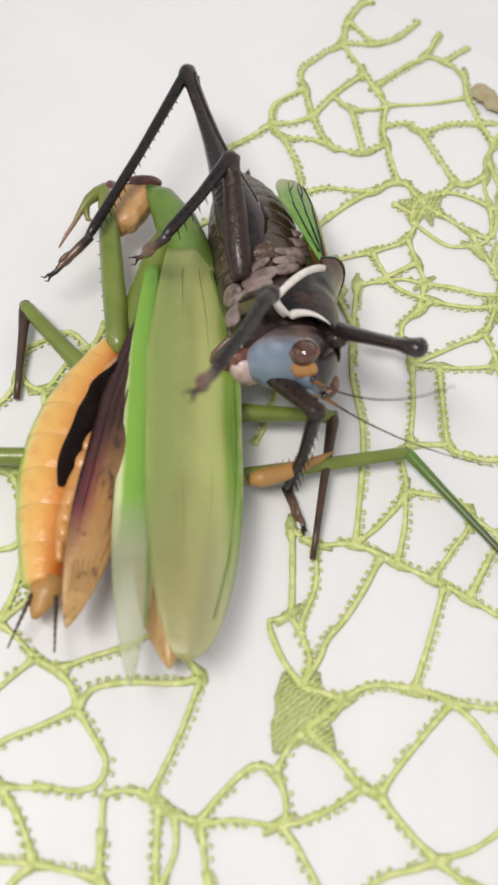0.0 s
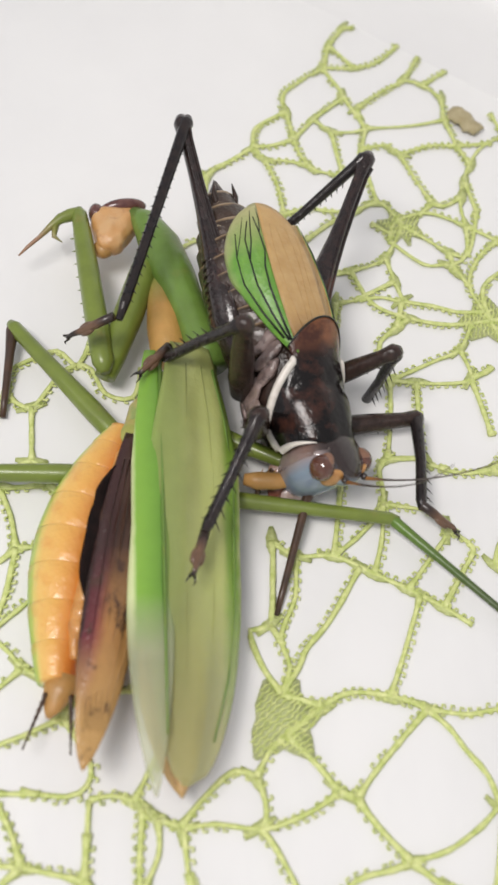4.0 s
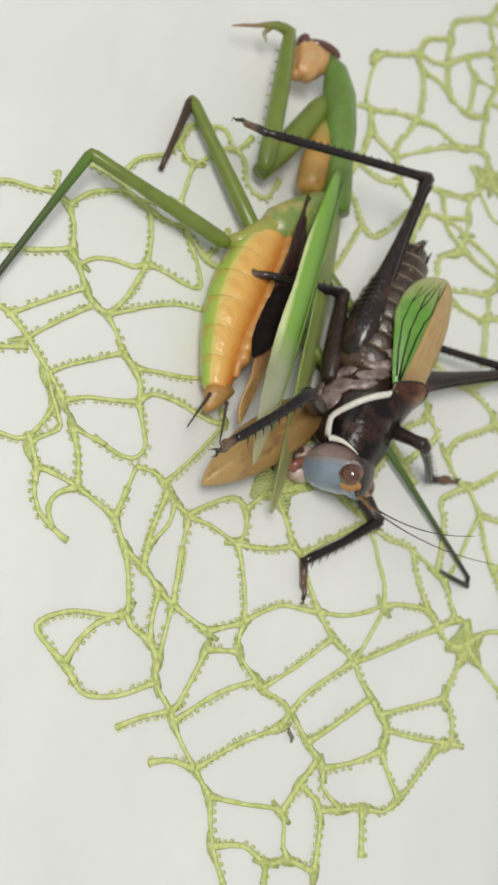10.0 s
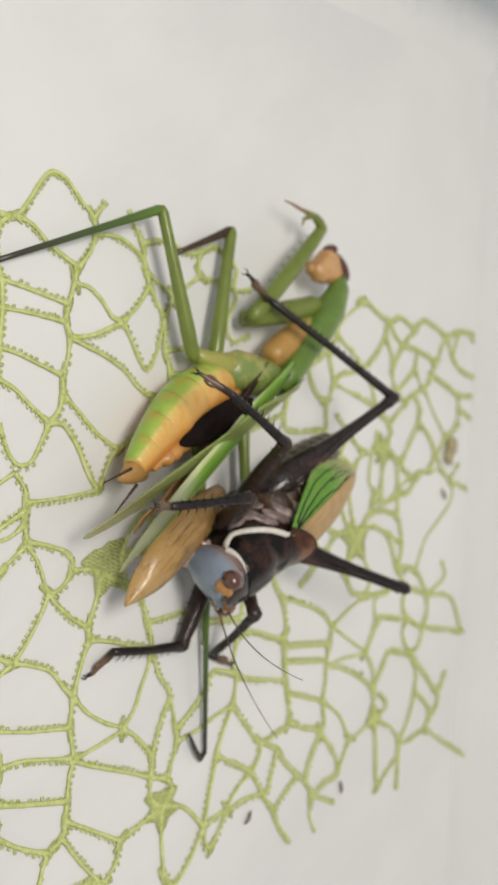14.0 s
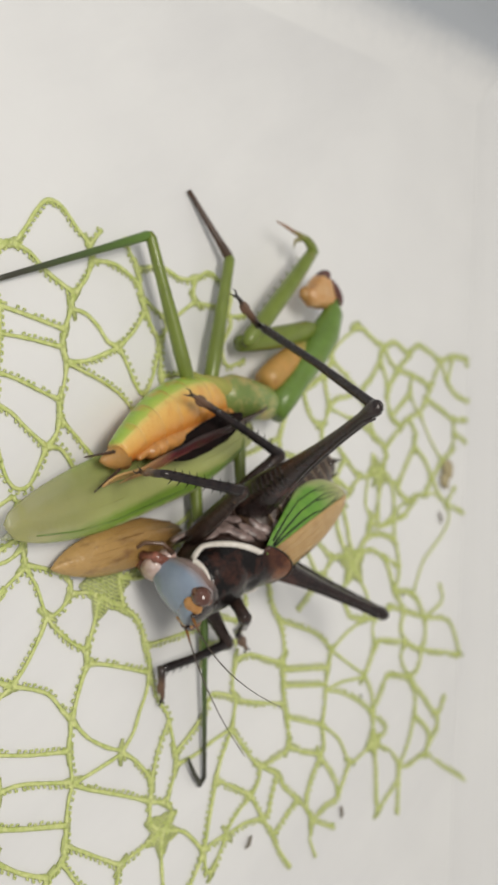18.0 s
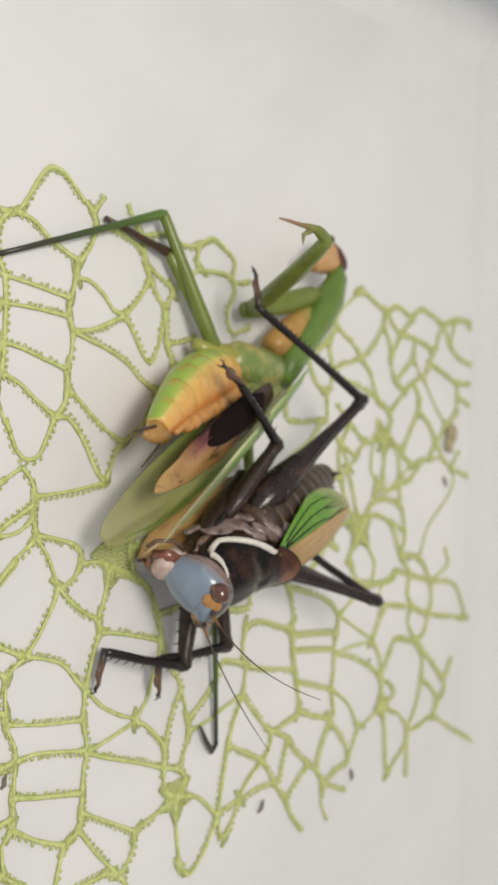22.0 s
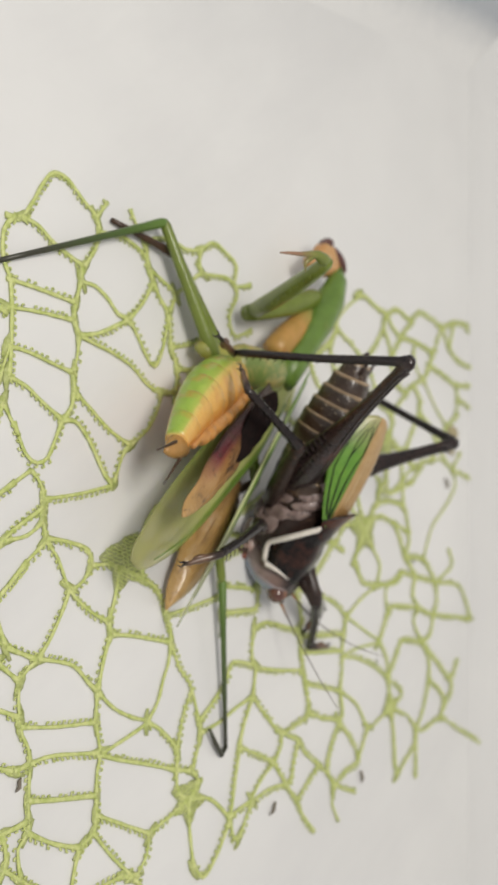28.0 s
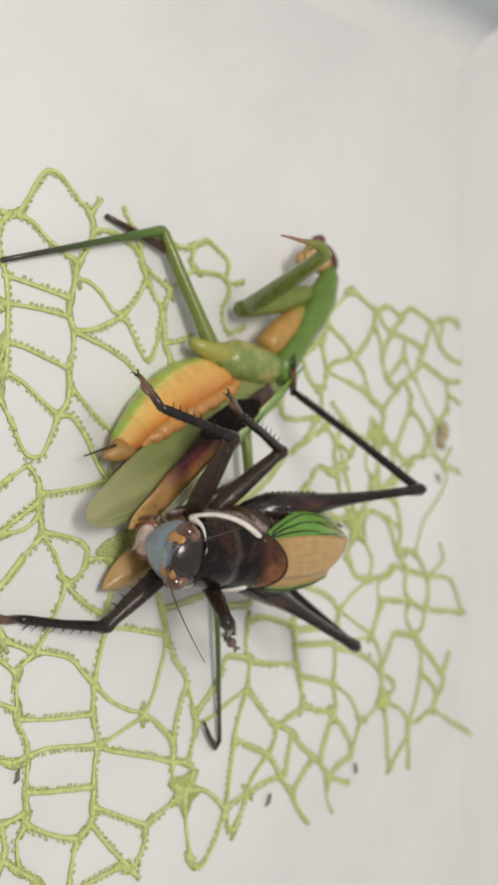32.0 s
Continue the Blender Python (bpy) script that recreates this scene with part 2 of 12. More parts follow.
CHEEK = shader("orange_patch", (0.52, 0.28, 0.09), 0.3, (0.36, 0.16, 0.05), 0.9, 0.5, coat=0.3)
EYE = shader("insect_eye", (0.13, 0.05, 0.032), 0.08, (0.07, 0.028, 0.02), 1.2, 0.4, coat=0.9)
MOUTH = shader("mouth_pink", (0.70, 0.58, 0.54), 0.3, (0.40, 0.22, 0.17), 1.4, 0.5, coat=0.4, sub=0.2)
JAW = shader("dark_jaw", (0.36, 0.13, 0.085), 0.25, (0.10, 0.04, 0.03), 1.0, 0.5, coat=0.4)
FEELER = edged(shader("feeler", (0.42, 0.20, 0.06), 0.38, (0.30, 0.13, 0.045), 2.0, 0.5), "Z", 2.4, 4.2, (0.06, 0.045, 0.035), 1.0, 0.2)
LEAF = blotched(shader("mantis_green", (0.145, 0.25, 0.045), 0.33, (0.115, 0.19, 0.036), 2.2, 0.4, 0.3, 0.9, coat=0.2, sub=0.1), (0.22, 0.24, 0.055), 6.0, 0.55, 0.75)
LEGGREEN = blotched(shader("mantis_leg_green", (0.18, 0.235, 0.038), 0.33, (0.135, 0.175, 0.03), 3.0, 0.4, 0.2, coat=0.25), (0.22, 0.20, 0.05), 5.0, 0.58, 0.78)
LEGDARK = banded(shader("mantis_shin", GREY, 0.35, (0.6, 0.6, 0.6), 2.0, 0.5, 0.2), "Y",
                 [(0, (0.11, 0.20, 0.03)), (9, (0.07, 0.12, 0.025)), (26, (0.045, 0.045, 0.03))], 1.0)
FRONTFOOT = edged(shader("mantis_front_foot", (0.20, 0.27, 0.045), 0.36, (0.16, 0.18, 0.04), 2.0, 0.4, 0.2, coat=0.2), "Y", 3, 7, (0.30, 0.17, 0.10))
SHINBROWN = shader("mantis_brown_shin", (0.09, 0.045, 0.025), 0.35, (0.03, 0.02, 0.015), 3.0, 0.5)
TAN = shader("mantis_tan", (0.50, 0.27, 0.09), 0.4, (0.36, 0.20, 0.06), 2.2, 0.5, 0.3, 0.9, sub=0.15)
HIPGREEN = blotched(shader("mantis_hip", (0.42, 0.38, 0.10), 0.36, (0.30, 0.33, 0.07), 2.5, 0.5, 0.3, coat=0.2, sub=0.15), (0.50, 0.34, 0.13), 4.0, 0.52, 0.68)
COXA = blotched(edged(shader("mantis_coxa", (0.54, 0.30, 0.09), 0.4, (0.42, 0.25, 0.065), 2.2, 0.5, 0.3, 0.9, sub=0.15), "Y", 5, 11, (0.27, 0.32, 0.08)), (0.34, 0.14, 0.05), 4.0, 0.58, 0.75)
THORAX = blotched(shader("mantis_thorax", (0.16, 0.25, 0.06), 0.34, (0.27, 0.33, 0.10), 3.5, 0.45, 0.4, 1.2, coat=0.2, sub=0.15), (0.48, 0.40, 0.14), 5.0, 0.5, 0.64)
MFACE = blotched(shader("mantis_face", (0.60, 0.38, 0.19), 0.4, (0.55, 0.27, 0.085), 2.6, 0.5, 0.4, 0.8, sub=0.1), (0.30, 0.13, 0.07), 3.0, 0.58, 0.75)
MEYE = shader("mantis_eye", (0.085, 0.032, 0.030), 0.25, (0.16, 0.07, 0.055), 1.4, 0.4, coat=0.4)
BELLY = blotched(banded(shader("mantis_belly", (0.48, 0.48, 0.48), 0.3, (0.6, 0.58, 0.55), 1.6, 0.5, 0.7, 1.1, coat=0.18, sub=0.15), "around",
                        [(-1, (0.50, 0.11, 0.018)), (-0.5, (0.62, 0.23, 0.042)), (-0.05, (0.71, 0.37, 0.09)), (0.5, (0.75, 0.47, 0.14)), (0.68, (0.66, 0.54, 0.16)), (0.76, (0.42, 0.50, 0.09)), (0.95, (0.30, 0.45, 0.065))], 0.05), (0.62, 0.22, 0.045), 5.5, 0.50, 0.74)
LIP = blotched(shader("torn_lip", (0.64, 0.31, 0.085), 0.32, (0.46, 0.21, 0.06), 1.3, 0.5, 0.6, 0.7, coat=0.3, sub=0.15), (0.22, 0.08, 0.025), 2.4, 0.58, 0.72)
STRIP = faded(edged(banded(shader("bright_forewing", GREY, 0.3, (0.58, 0.58, 0.58), 1.8, 0.4, 0.2, alpha=0.97, coat=0.2, sub=0.1), "X",
               [(-2.6, (0.20, 0.26, 0.06)), (-1.5, (0.16, 0.25, 0.05)), (-1.2, (0.04, 0.09, 0.015)), (-0.8, (0.15, 0.31, 0.04)), (1.8, (0.21, 0.40, 0.05)), (2.3, (0.62, 0.68, 0.34))], 0.2),
               "Y", 34, 41, (0.46, 0.49, 0.30)), "Y", 34, 42, 0.42)
OLIVE = faded(blotched(edged(banded(shader("olive_forewing", GREY, 0.34, (0.6, 0.6, 0.56), 2.5, 0.5, 0.3, 0.7, alpha=0.76, coat=0.1, sub=0.1), "X",
               [(-7.0, (0.66, 0.72, 0.36)), (-6.5, (0.27, 0.46, 0.065)), (-5.0, (0.26, 0.42, 0.06)), (-4.0, (0.46, 0.50, 0.17)), (-0.5, (0.41, 0.44, 0.16)), (1.6, (0.29, 0.34, 0.11)), (3.2, (0.28, 0.34, 0.10)), (4.6, (0.32, 0.43, 0.11))], 0.5),
               "Y", 33, 50, (0.46, 0.42, 0.20), 0.6, 3.0), (0.14, 0.16, 0.045), 7.0, 0.62, 0.76, (1, 0.6, 1)), "Y", 32, 44, 0.5)
PURPLE = blotched(edged(edged(banded(shader("purple_hindwing", GREY, 0.36, (0.66, 0.62, 0.58), 1.5, 0.5, 0.5, 0.6, alpha=0.98, coat=0.1), "X",
                [(-4, (0.40, 0.23, 0.08)), (0.2, (0.36, 0.18, 0.06)), (1.0, (0.26, 0.09, 0.05)), (1.5, (0.15, 0.030, 0.036)), (2.3, (0.12, 0.023, 0.030)), (2.7, (0.03, 0.012, 0.012)), (4, (0.010, 0.008, 0.007))], 0.4),
                "Y", 27, 36, (0.47, 0.28, 0.10)), "Y", 26, 16, (0.032, 0.013, 0.011), 0.93, 2.0), (0.06, 0.028, 0.016), 2.2, 0.55, 0.66, (1, 0.6, 1))
TANWING = blotched(banded(shader("tan_hindwing", GREY, 0.33, (0.62, 0.6, 0.56), 1.2, 0.5, 0.6, 0.6, alpha=0.92, coat=0.45), "Y",
                 [(0, (0.16, 0.09, 0.035)), (9, (0.34, 0.20, 0.065)), (18, (0.44, 0.27, 0.09)), (27, (0.52, 0.33, 0.13))], 1.5), (0.20, 0.10, 0.035), 2.2, 0.55, 0.72, (1, 0.25, 1))
CAVITY = shader("dark_hollow", (0.005, 0.004, 0.004), 0.85, (0.016, 0.008, 0.007), 1.5, 0.5, 0.6, spec=0.12)
CRUMB = shader("dark_crumb", (0.16, 0.14, 0.11), 0.7, (0.24, 0.20, 0.15), 1.0)
SCRAP = shader("dry_scrap", (0.48, 0.42, 0.26), 0.7, (0.34, 0.28, 0.15), 1.2, 0.5, 0.5)
WATER = bpy.data.materials.new("clear_water")
WATER.use_nodes = True
WATER.node_tree.nodes["Principled BSDF"].inputs["Transmission Weight"].default_value = 1.0
WATER.node_tree.nodes["Principled BSDF"].inputs["IOR"].default_value = 1.33
WATER.node_tree.nodes["Principled BSDF"].inputs["Roughness"].default_value = 0.03


# ---- mesh helpers (millimetres in, metres out) ----
def part(name, bm, mat, parent=None, label="", smooth=True):
    me = bpy.data.meshes.new(name)
    bm.normal_update()
    bm.to_mesh(me)
    bm.free()
    for p in me.polygons:
        p.use_smooth = smooth
    for m in (mat if isinstance(mat, (list, tuple)) else (mat,)):
        me.materials.append(m)
    ob = new(name, me)
    if parent is not None:
        ob.parent = parent
    if label:
        tagged(ob, label)
    return ob


def tube(bm, path, radii, sides=8, flat=1.0, closed=True, up=(0, 0, 1)):
    """A tube along path with a radius at each point; flat squeezes it across."""
    rings = []
    pts = [Vector(p) * MM for p in path]
    for i, p in enumerate(pts):
        d = (pts[min(i + 1, len(pts) - 1)] - pts[max(i - 1, 0)]).normalized()
        hint = Vector(up) if abs(d.dot(Vector(up))) < 0.95 else Vector((1, 0, 0))
        x = d.cross(hint).normalized()
        z = x.cross(d)
        r = radii[i] * MM
        rings.append([bm.verts.new(p + x * (math.cos(a) * r * flat) + z * (math.sin(a) * r))
                      for a in (2 * math.pi * k / sides for k in range(sides))])
    for a, b in zip(rings, rings[1:]):
        for k in range(sides):
            bm.faces.new((a[k], a[(k + 1) % sides], b[(k + 1) % sides], b[k]))
    if closed:
        bm.faces.new(list(reversed(rings[0])))
        bm.faces.new(rings[-1])
    return rings


def barrel(bm, rows, sides=18):
    """A body along Y: rows of (y, half width, half height, centre z, centre x)."""
    rings = []
    for y, rx, rz, cz, cx in rows:
        rings.append([bm.verts.new((MM * (cx + rx * math.cos(a)), MM * y, MM * (cz + rz * math.sin(a))))
                      for a in (2 * math.pi * k / sides for k in range(sides))])
    for a, b in zip(rings, rings[1:]):
        for k in range(sides):
            bm.faces.new((a[k], b[k], b[(k + 1) % sides], a[(k + 1) % sides]))
    bm.faces.new(rings[0])
    bm.faces.new(list(reversed(rings[-1])))
    bmesh.ops.recalc_face_normals(bm, faces=bm.faces)


def egg(bm, centre, size, seg=16, rings=10, turn=None):
    m = Matrix.Translation(Vector(centre) * MM)
    if turn:
        m = m @ Euler([radians(a) for a in turn]).to_matrix().to_4x4()
    return bmesh.ops.create_uvsphere(bm, u_segments=seg, v_segments=rings, radius=1.0,
                                     matrix=m @ Matrix.Diagonal((size[0] * MM, size[1] * MM, size[2] * MM, 1)))["verts"]


def spike(bm, foot, way, length, r):
    w = Vector(way).normalized()
    tube(bm, [foot, Vector(foot) + w * length * 0.6, Vector(foot) + w * length], [r, r * 0.6, r * 0.08], 5)


def blade(bm, length, outline, camber=0.8, thick=0.16, nx=10, ny=26, droop=0.0, ripple=0.0, seed=0):
    """A wing along +Y: outline(s) gives the left and right half widths at s = 0..1; arched across, with a real thickness."""
    top, low = [], []
    for j in range(ny + 1):
        s = j / ny
        left, right = outline(s)
        rt, rl = [], []
        for i in range(nx + 1):
            u = i / nx
            x = -left + (left + right) * u
            z = camber * (1 - (2 * u - 1) ** 2) * min(1, 4 * s * (1 - s) + 0.15) - droop * s * s
            z += ripple * noise.noise(Vector((x * 0.35 + seed, s * 5.0, seed)))
            y = length * s
            rt.append(bm.verts.new((x * MM, y * MM, z * MM)))
            rl.append(bm.verts.new((x * MM, y * MM, (z - thick) * MM)))
        top.append(rt)
        low.append(rl)
    for j in range(ny):
        for i in range(nx):
            bm.faces.new((top[j][i], top[j][i + 1], top[j + 1][i + 1], top[j + 1][i]))
            bm.faces.new((low[j][i], low[j + 1][i], low[j + 1][i + 1], low[j][i + 1]))
        bm.faces.new((top[j][0], top[j + 1][0], low[j + 1][0], low[j][0]))
        bm.faces.new((top[j][nx], low[j][nx], low[j + 1][nx], top[j + 1][nx]))
    for i in range(nx):
        bm.faces.new((top[0][i], low[0][i], low[0][i + 1], top[0][i + 1]))
        bm.faces.new((top[ny][i], top[ny][i + 1], low[ny][i + 1], low[ny][i]))


def leaf_outline(left, right, root=0.35, tip=0.02, power=0.75):
    def f(s):
        k = root + (1 - root) * min(1.0, s / 0.3) ** 0.8 if s < 0.3 else 1.0
        if s > 0.55:
            q = (s - 0.55) / 0.45
            k *= tip + (1 - tip) * max(0.0, 1 - q ** 2) ** power
        return left * k, right * k
    return f


def vein(name, wing, pts, r, mat):
    bm = bmesh.new()
    tube(bm, pts, [r * (1 - 0.6 * i / max(1, len(pts) - 1)) for i in range(len(pts))], 5)
    return part(name, bm, mat, wing)


MOVING = {}

# ---- the tray ----
CORNER, ALONG, ACROSS = Vector((-15, 137, 0)), Vector((0.789, -0.614, 0)), Vector((-0.46, -0.888, 0)).normalized()


def tray_floor():
    bm = bmesh.new()
    n = 24
    grid = [[bm.verts.new((CORNER + ALONG * (340 * i / n - 2) + ACROSS * (470 * j / n - 2)) * MM) for j in range(n + 1)] for i in range(n + 1)]
    for i in range(n):
        for j in range(n):
            bm.faces.new((grid[i][j], grid[i][j + 1], grid[i + 1][j + 1], grid[i + 1][j]))
    bmesh.ops.recalc_face_normals(bm, faces=bm.faces)
    if sum(f.normal.z for f in bm.faces) < 0:
        bmesh.ops.reverse_faces(bm, faces=bm.faces)
    tagged(part("floor", bm, TRAY), "scuffed white plastic floor of a shallow tray", "tray floor", kind="structure")


def tray_wall(name, start, way, out, length, height=120.0, mat=None):
    """A side of the tray that rises from the floor in a rounded foot and leans out."""
    prof = [(-9, -0.35), (-3, -0.08)] + [(22 * math.sin(a), 22 - 22 * math.cos(a)) for a in (radians(6 * k) for k in range(1, 14))]
    d, z = prof[-1]
    prof += [(d + 0.13 * height, z + height), (d + 0.13 * height + 6, z + height + 0.5), (d + 0.13 * height + 6, z + height - 1.2),
             (d + 0.13 * height + 1.6, z + height - 1.2), (d + 1.8, z - 1), (6, -1.5), (-9, -1.5)]
    bm = bmesh.new()
    n = 30
    rows = [[bm.verts.new((start + way * (length * i / n) + out * p[0] + Vector((0, 0, p[1]))) * MM) for p in prof] for i in range(n + 1)]
    for a, b in zip(rows, rows[1:]):
        for k in range(len(prof)):
            q = (k + 1) % len(prof)
            bm.faces.new((a[k], a[q], b[q], b[k]))
    bm.faces.new(rows[0])
    bm.faces.new(list(reversed(rows[-1])))
    bmesh.ops.recalc_face_normals(bm, faces=bm.faces)
    tagged(part(name, bm, mat or TRAY_SIDE), "glossy white plastic side of the tray", "tray wall", kind="structure")


tray_floor()
tray_wall("wall_north", CORNER - ACROSS * 2 - ALONG * 40, ALONG, -ACROSS, 376)
tray_wall("wall_west", CORNER - ALONG * 2 - ACROSS * 40, ACROSS, -ALONG, 508, mat=TRAY_SHADED)
tray_wall("wall_south", CORNER + ACROSS * 466, ALONG, ACROSS, 336)
tray_wall("wall_east", CORNER + ALONG * 336, ACROSS, ALONG, 468)


# ---- the bush cricket ----
def limb(kind, lengths, names):
    """Three pieces of one leg: thigh, shin with spines, and lobed foot. Each lies along its own +Y."""
    lf, lt, ls = lengths
    bm = bmesh.new()
    if kind == "hind":
        cut = 36 - lf
        prof = [(-0.8, 1.3), (0, 2.1)] + [(y - cut, r) for y, r in ((2.5, 3.0), (7, 3.3), (11, 2.9), (15, 2.2), (19, 1.6), (23, 1.2), (28, 0.95), (33, 0.9), (34.6, 1.2), (36, 1.3), (36.9, 0.7)) if y - cut > 0.5]
        tube(bm, [(0, y, 0) for y, r in prof], [r for y, r in prof], 16, 0.85)
        for sd in (-1, 1):
            tube(bm, [(sd * 0.45, y, r * 0.97) for y, r in prof[2:-2]], [0.22] * (len(prof) - 4), 5)
        for k in range(13):
            y = 2.6 + k * 1.05 - cut
            if y < 0.3:
                continue
            (ya, ra), (yb, rb) = [(a, b) for a, b in zip(prof, prof[1:]) if a[0] <= y <= b[0]][0]
            r = ra + (rb - ra) * (y - ya) / (yb - ya)
            for sd in (-1, 1):
                tube(bm, [(sd * 0.82 * r * math.cos(a), y + 0.5 * math.cos(a), 0.97 * r * math.sin(a)) for a in (-1.0, -0.5, 0.0, 0.5, 1.0)], [0.06, 0.2, 0.24, 0.2, 0.06], 6)
    else:
        prof = [(-0.6, 0.9), (0, 1.4), (lf * 0.25, 1.75), (lf * 0.6, 1.5), (lf * 0.88, 1.15), (lf, 1.35), (lf + 0.8, 0.7)]
        tube(bm, [(0, y, 0) for y, r in prof], [r for y, r in prof], 12, 0.85)
        for k in range(5):
            spike(bm, (0.6, lf * (0.3 + 0.12 * k), -1.1), (0.3, 0.3, -1), 0.9, 0.16)
    femur = part("femur", bm, BROWNLEG if kind != "hind" else THIGH, cricket, "glossy black-brown ribbed thigh" if kind == "hind" else "")
    bm = bmesh.new()
    r0 = 0.82 if kind == "hind" else 0.85
    tube(bm, [(0, -0.7, 0), (0, 0.3, 0), (0, 1.6, 0), (0, lt * 0.5, 0.25), (0, lt * 0.93, 0), (0, lt + 0.4, 0)],
         [0.5, r0 * 1.25, r0, r0 * 0.82, r0 * 0.85, 0.45], 10)
    count, size = (17, 0.75) if kind == "hind" else (8, 1.2)
    for k in range(count):
        y = lt * (0.18 + 0.78 * k / count)
        for sd in (-1, 1):
            j = math.sin(12.9 * k + 4 * sd + lf)
            spike(bm, (sd * r0 * 0.55, y + 0.3 * j, 0.45), (sd * 0.9, 0.7 + 0.25 * j, 0.6), size * (0.95 + 0.25 * j), 0.12)
    tibia = part("tibia", bm, BLACK, cricket, "black spiny shin")
    bm = bmesh.new()
    k = ls / 8.0
    for y, r in ((0.9, 0.46), (2.4, 0.52), (4.2, 0.74)):
        for sd in (-1, 1):
            egg(bm, (sd * r * 0.5, y * k, 0), (r * 0.7, r * 1.15 + 0.3, r * 0.55), 10, 7)
    tube(bm, [(0, -0.4, 0), (0, 2.0 * k, 0.1), (0, 4.9 * k, 0.1), (0, 6.4 * k, 0.35), (0, ls - 0.4, 0.1)], [0.6, 0.62, 0.5, 0.34, 0.3], 8)
    for sd in (-1, 1):
        tube(bm, [(sd * 0.2, ls - 0.6, 0), (sd * 0.45, ls + 0.1, 0.2), (sd * 0.5, ls + 0.4, -0.4)], [0.2, 0.13, 0.05], 6)
    tarsus = part("foot", bm, FOOT, cricket, "brown lobed foot with two claws")
    for key, ob in zip(("_femur", "_tibia", "_tarsus"), (femur, tibia, tarsus)):
        MOVING[names + key] = ob


cricket = new("bush_cricket")
tagged(cricket, "black-brown bush cricket with a pale blue face, feeding on the mantis", "bush cricket")
MOVING["body"] = cricket


def cricket_body():
    # chest under the saddle
    bm = bmesh.new()
    barrel(bm, [(0.6, 2.6, 3.2, -3.6, 0), (-0.5, 3.7, 4.6, -4.4, 0), (-5, 4.2, 5.6, -5.2, 0), (-10, 4.7, 6.1, -5.8, 0), (-13.5, 4.9, 6.2, -6.0, 0), (-15.5, 4.2, 5.2, -6.0, 0)])
    part("chest", bm, BROWNLEG, cricket, "dark brown chest between the plates")
    # overlapping plates and hip lobes follow the round flank
    for sd in (-1, 1):
        for y, z, wide, tall, tilt in ((-9.2, -3.3, 0.85, 2.4, 32), (-11.3, -2.6, 0.85, 2.7, 28), (-13.4, -2.3, 0.9, 2.9, 24), (-15.6, -2.6, 0.9, 3.0, 16), (-17.8, -3.3, 0.85, 2.8, 8),
                                       (-4.6, -7.4, 1.8, 2.8, 38), (-7.6, -6.6, 1.2, 2.6, 30), (-10.0, -7.0, 0.8, 2.2, 34), (-12.6, -6.9, 1.1, 2.0, 14), (-15.2, -7.2, 0.9, 2.0, -4),
                                       (-2.2, -9.9, 1.7, 1.4, 0), (-6.6, -10.2, 2.1, 1.5, 20), (-9.8, -9.6, 1.0, 1.6, -25), (-13.0, -9.4, 2.3, 1.5, 12)):
            q = (z + 5.4) / 6.3
            x = 4.75 * math.sqrt(1 - q * q)
            lean = math.degrees(math.atan2(-q / 6.3, x / 5.15 ** 2))
            bm = bmesh.new()
            vs = egg(bm, (sd * (x - 0.05), y, z), (0.5, wide * 1.12, tall), 20, 14, (tilt, sd * lean, 0))
            for v in vs:
                v.co += Vector((sd * 0.2, 0.3, 0.4)) * MM * noise.noise(v.co / MM * 0.5)
            part("side_plate", bm, PLATE, cricket)
    # saddle
    bm = bmesh.new()
    nu, nv = 26, 30
    outer, inner, edge = [], [], []
    for i in range(nu + 1):
        u = i / nu
        half = radians(106 + 12 * math.sin(min(u, 0.26) / 0.26 * 1.57) - 70 * min(1.0, max(0, u - 0.25) / 0.45) ** 0.9 + 40 * max(0, u - 0.75))
        ro, ri = [], []
        for j in range(nv + 1):
            v = 2 * j / nv - 1
            a = v * half
            rx = 5.0 + 0.5 * math.sin(u * 3.2) + 0.4 * u
            rz = 4.9 + 0.3 * math.sin(u * 7.0) + 1.7 * u * u
            y = 0.8 - 14.2 * u * (1 - 0.2 * u ** 4 * v * v) - 0.5 * math.cos(a) + 1.7 * (1 - u) ** 4 * max(0.0, math.cos(a)) ** 2
            dent = -0.35 * math.exp(-((u - 0.45) / 0.07) ** 2) * (abs(v) < 0.7) - 0.25 * math.exp(-(v / 0.12) ** 2) * (u < 0.55)
            x, z = math.sin(a) * (rx + dent), -2.4 + math.cos(a) * (rz + dent)
            ro.append(bm.verts.new((x * MM, y * MM, z * MM)))
            ri.append(bm.verts.new((x * 0.94 * MM, y * MM, (z * 0.94 - 0.2) * MM)))
            if j in (0, nv):
                edge.append((j, (x, y, z)))
        outer.append(ro)
        inner.append(ri)
    for i in range(nu):
        for j in range(nv):
            bm.faces.new((outer[i][j], outer[i + 1][j], outer[i + 1][j + 1], outer[i][j + 1]))
            bm.faces.new((inner[i][j], inner[i][j + 1], inner[i + 1][j + 1], inner[i + 1][j]))
        for j in (0, nv):
            bm.faces.new((outer[i][j], outer[i + 1][j], inner[i + 1][j], inner[i][j]))
    for j in range(nv):
        for i in (0, nu):
            bm.faces.new((outer[i][j], outer[i][j + 1], inner[i][j + 1], inner[i][j]))
    bmesh.ops.recalc_face_normals(bm, faces=bm.faces)
    outer_front = [v.co.copy() for v in outer[0]]
    outer_hind = [tuple(c / MM for c in v.co) for v in outer[nu]]
    saddle = part("pronotum", bm, SHELL, cricket, "glossy black saddle with a brown hind part")
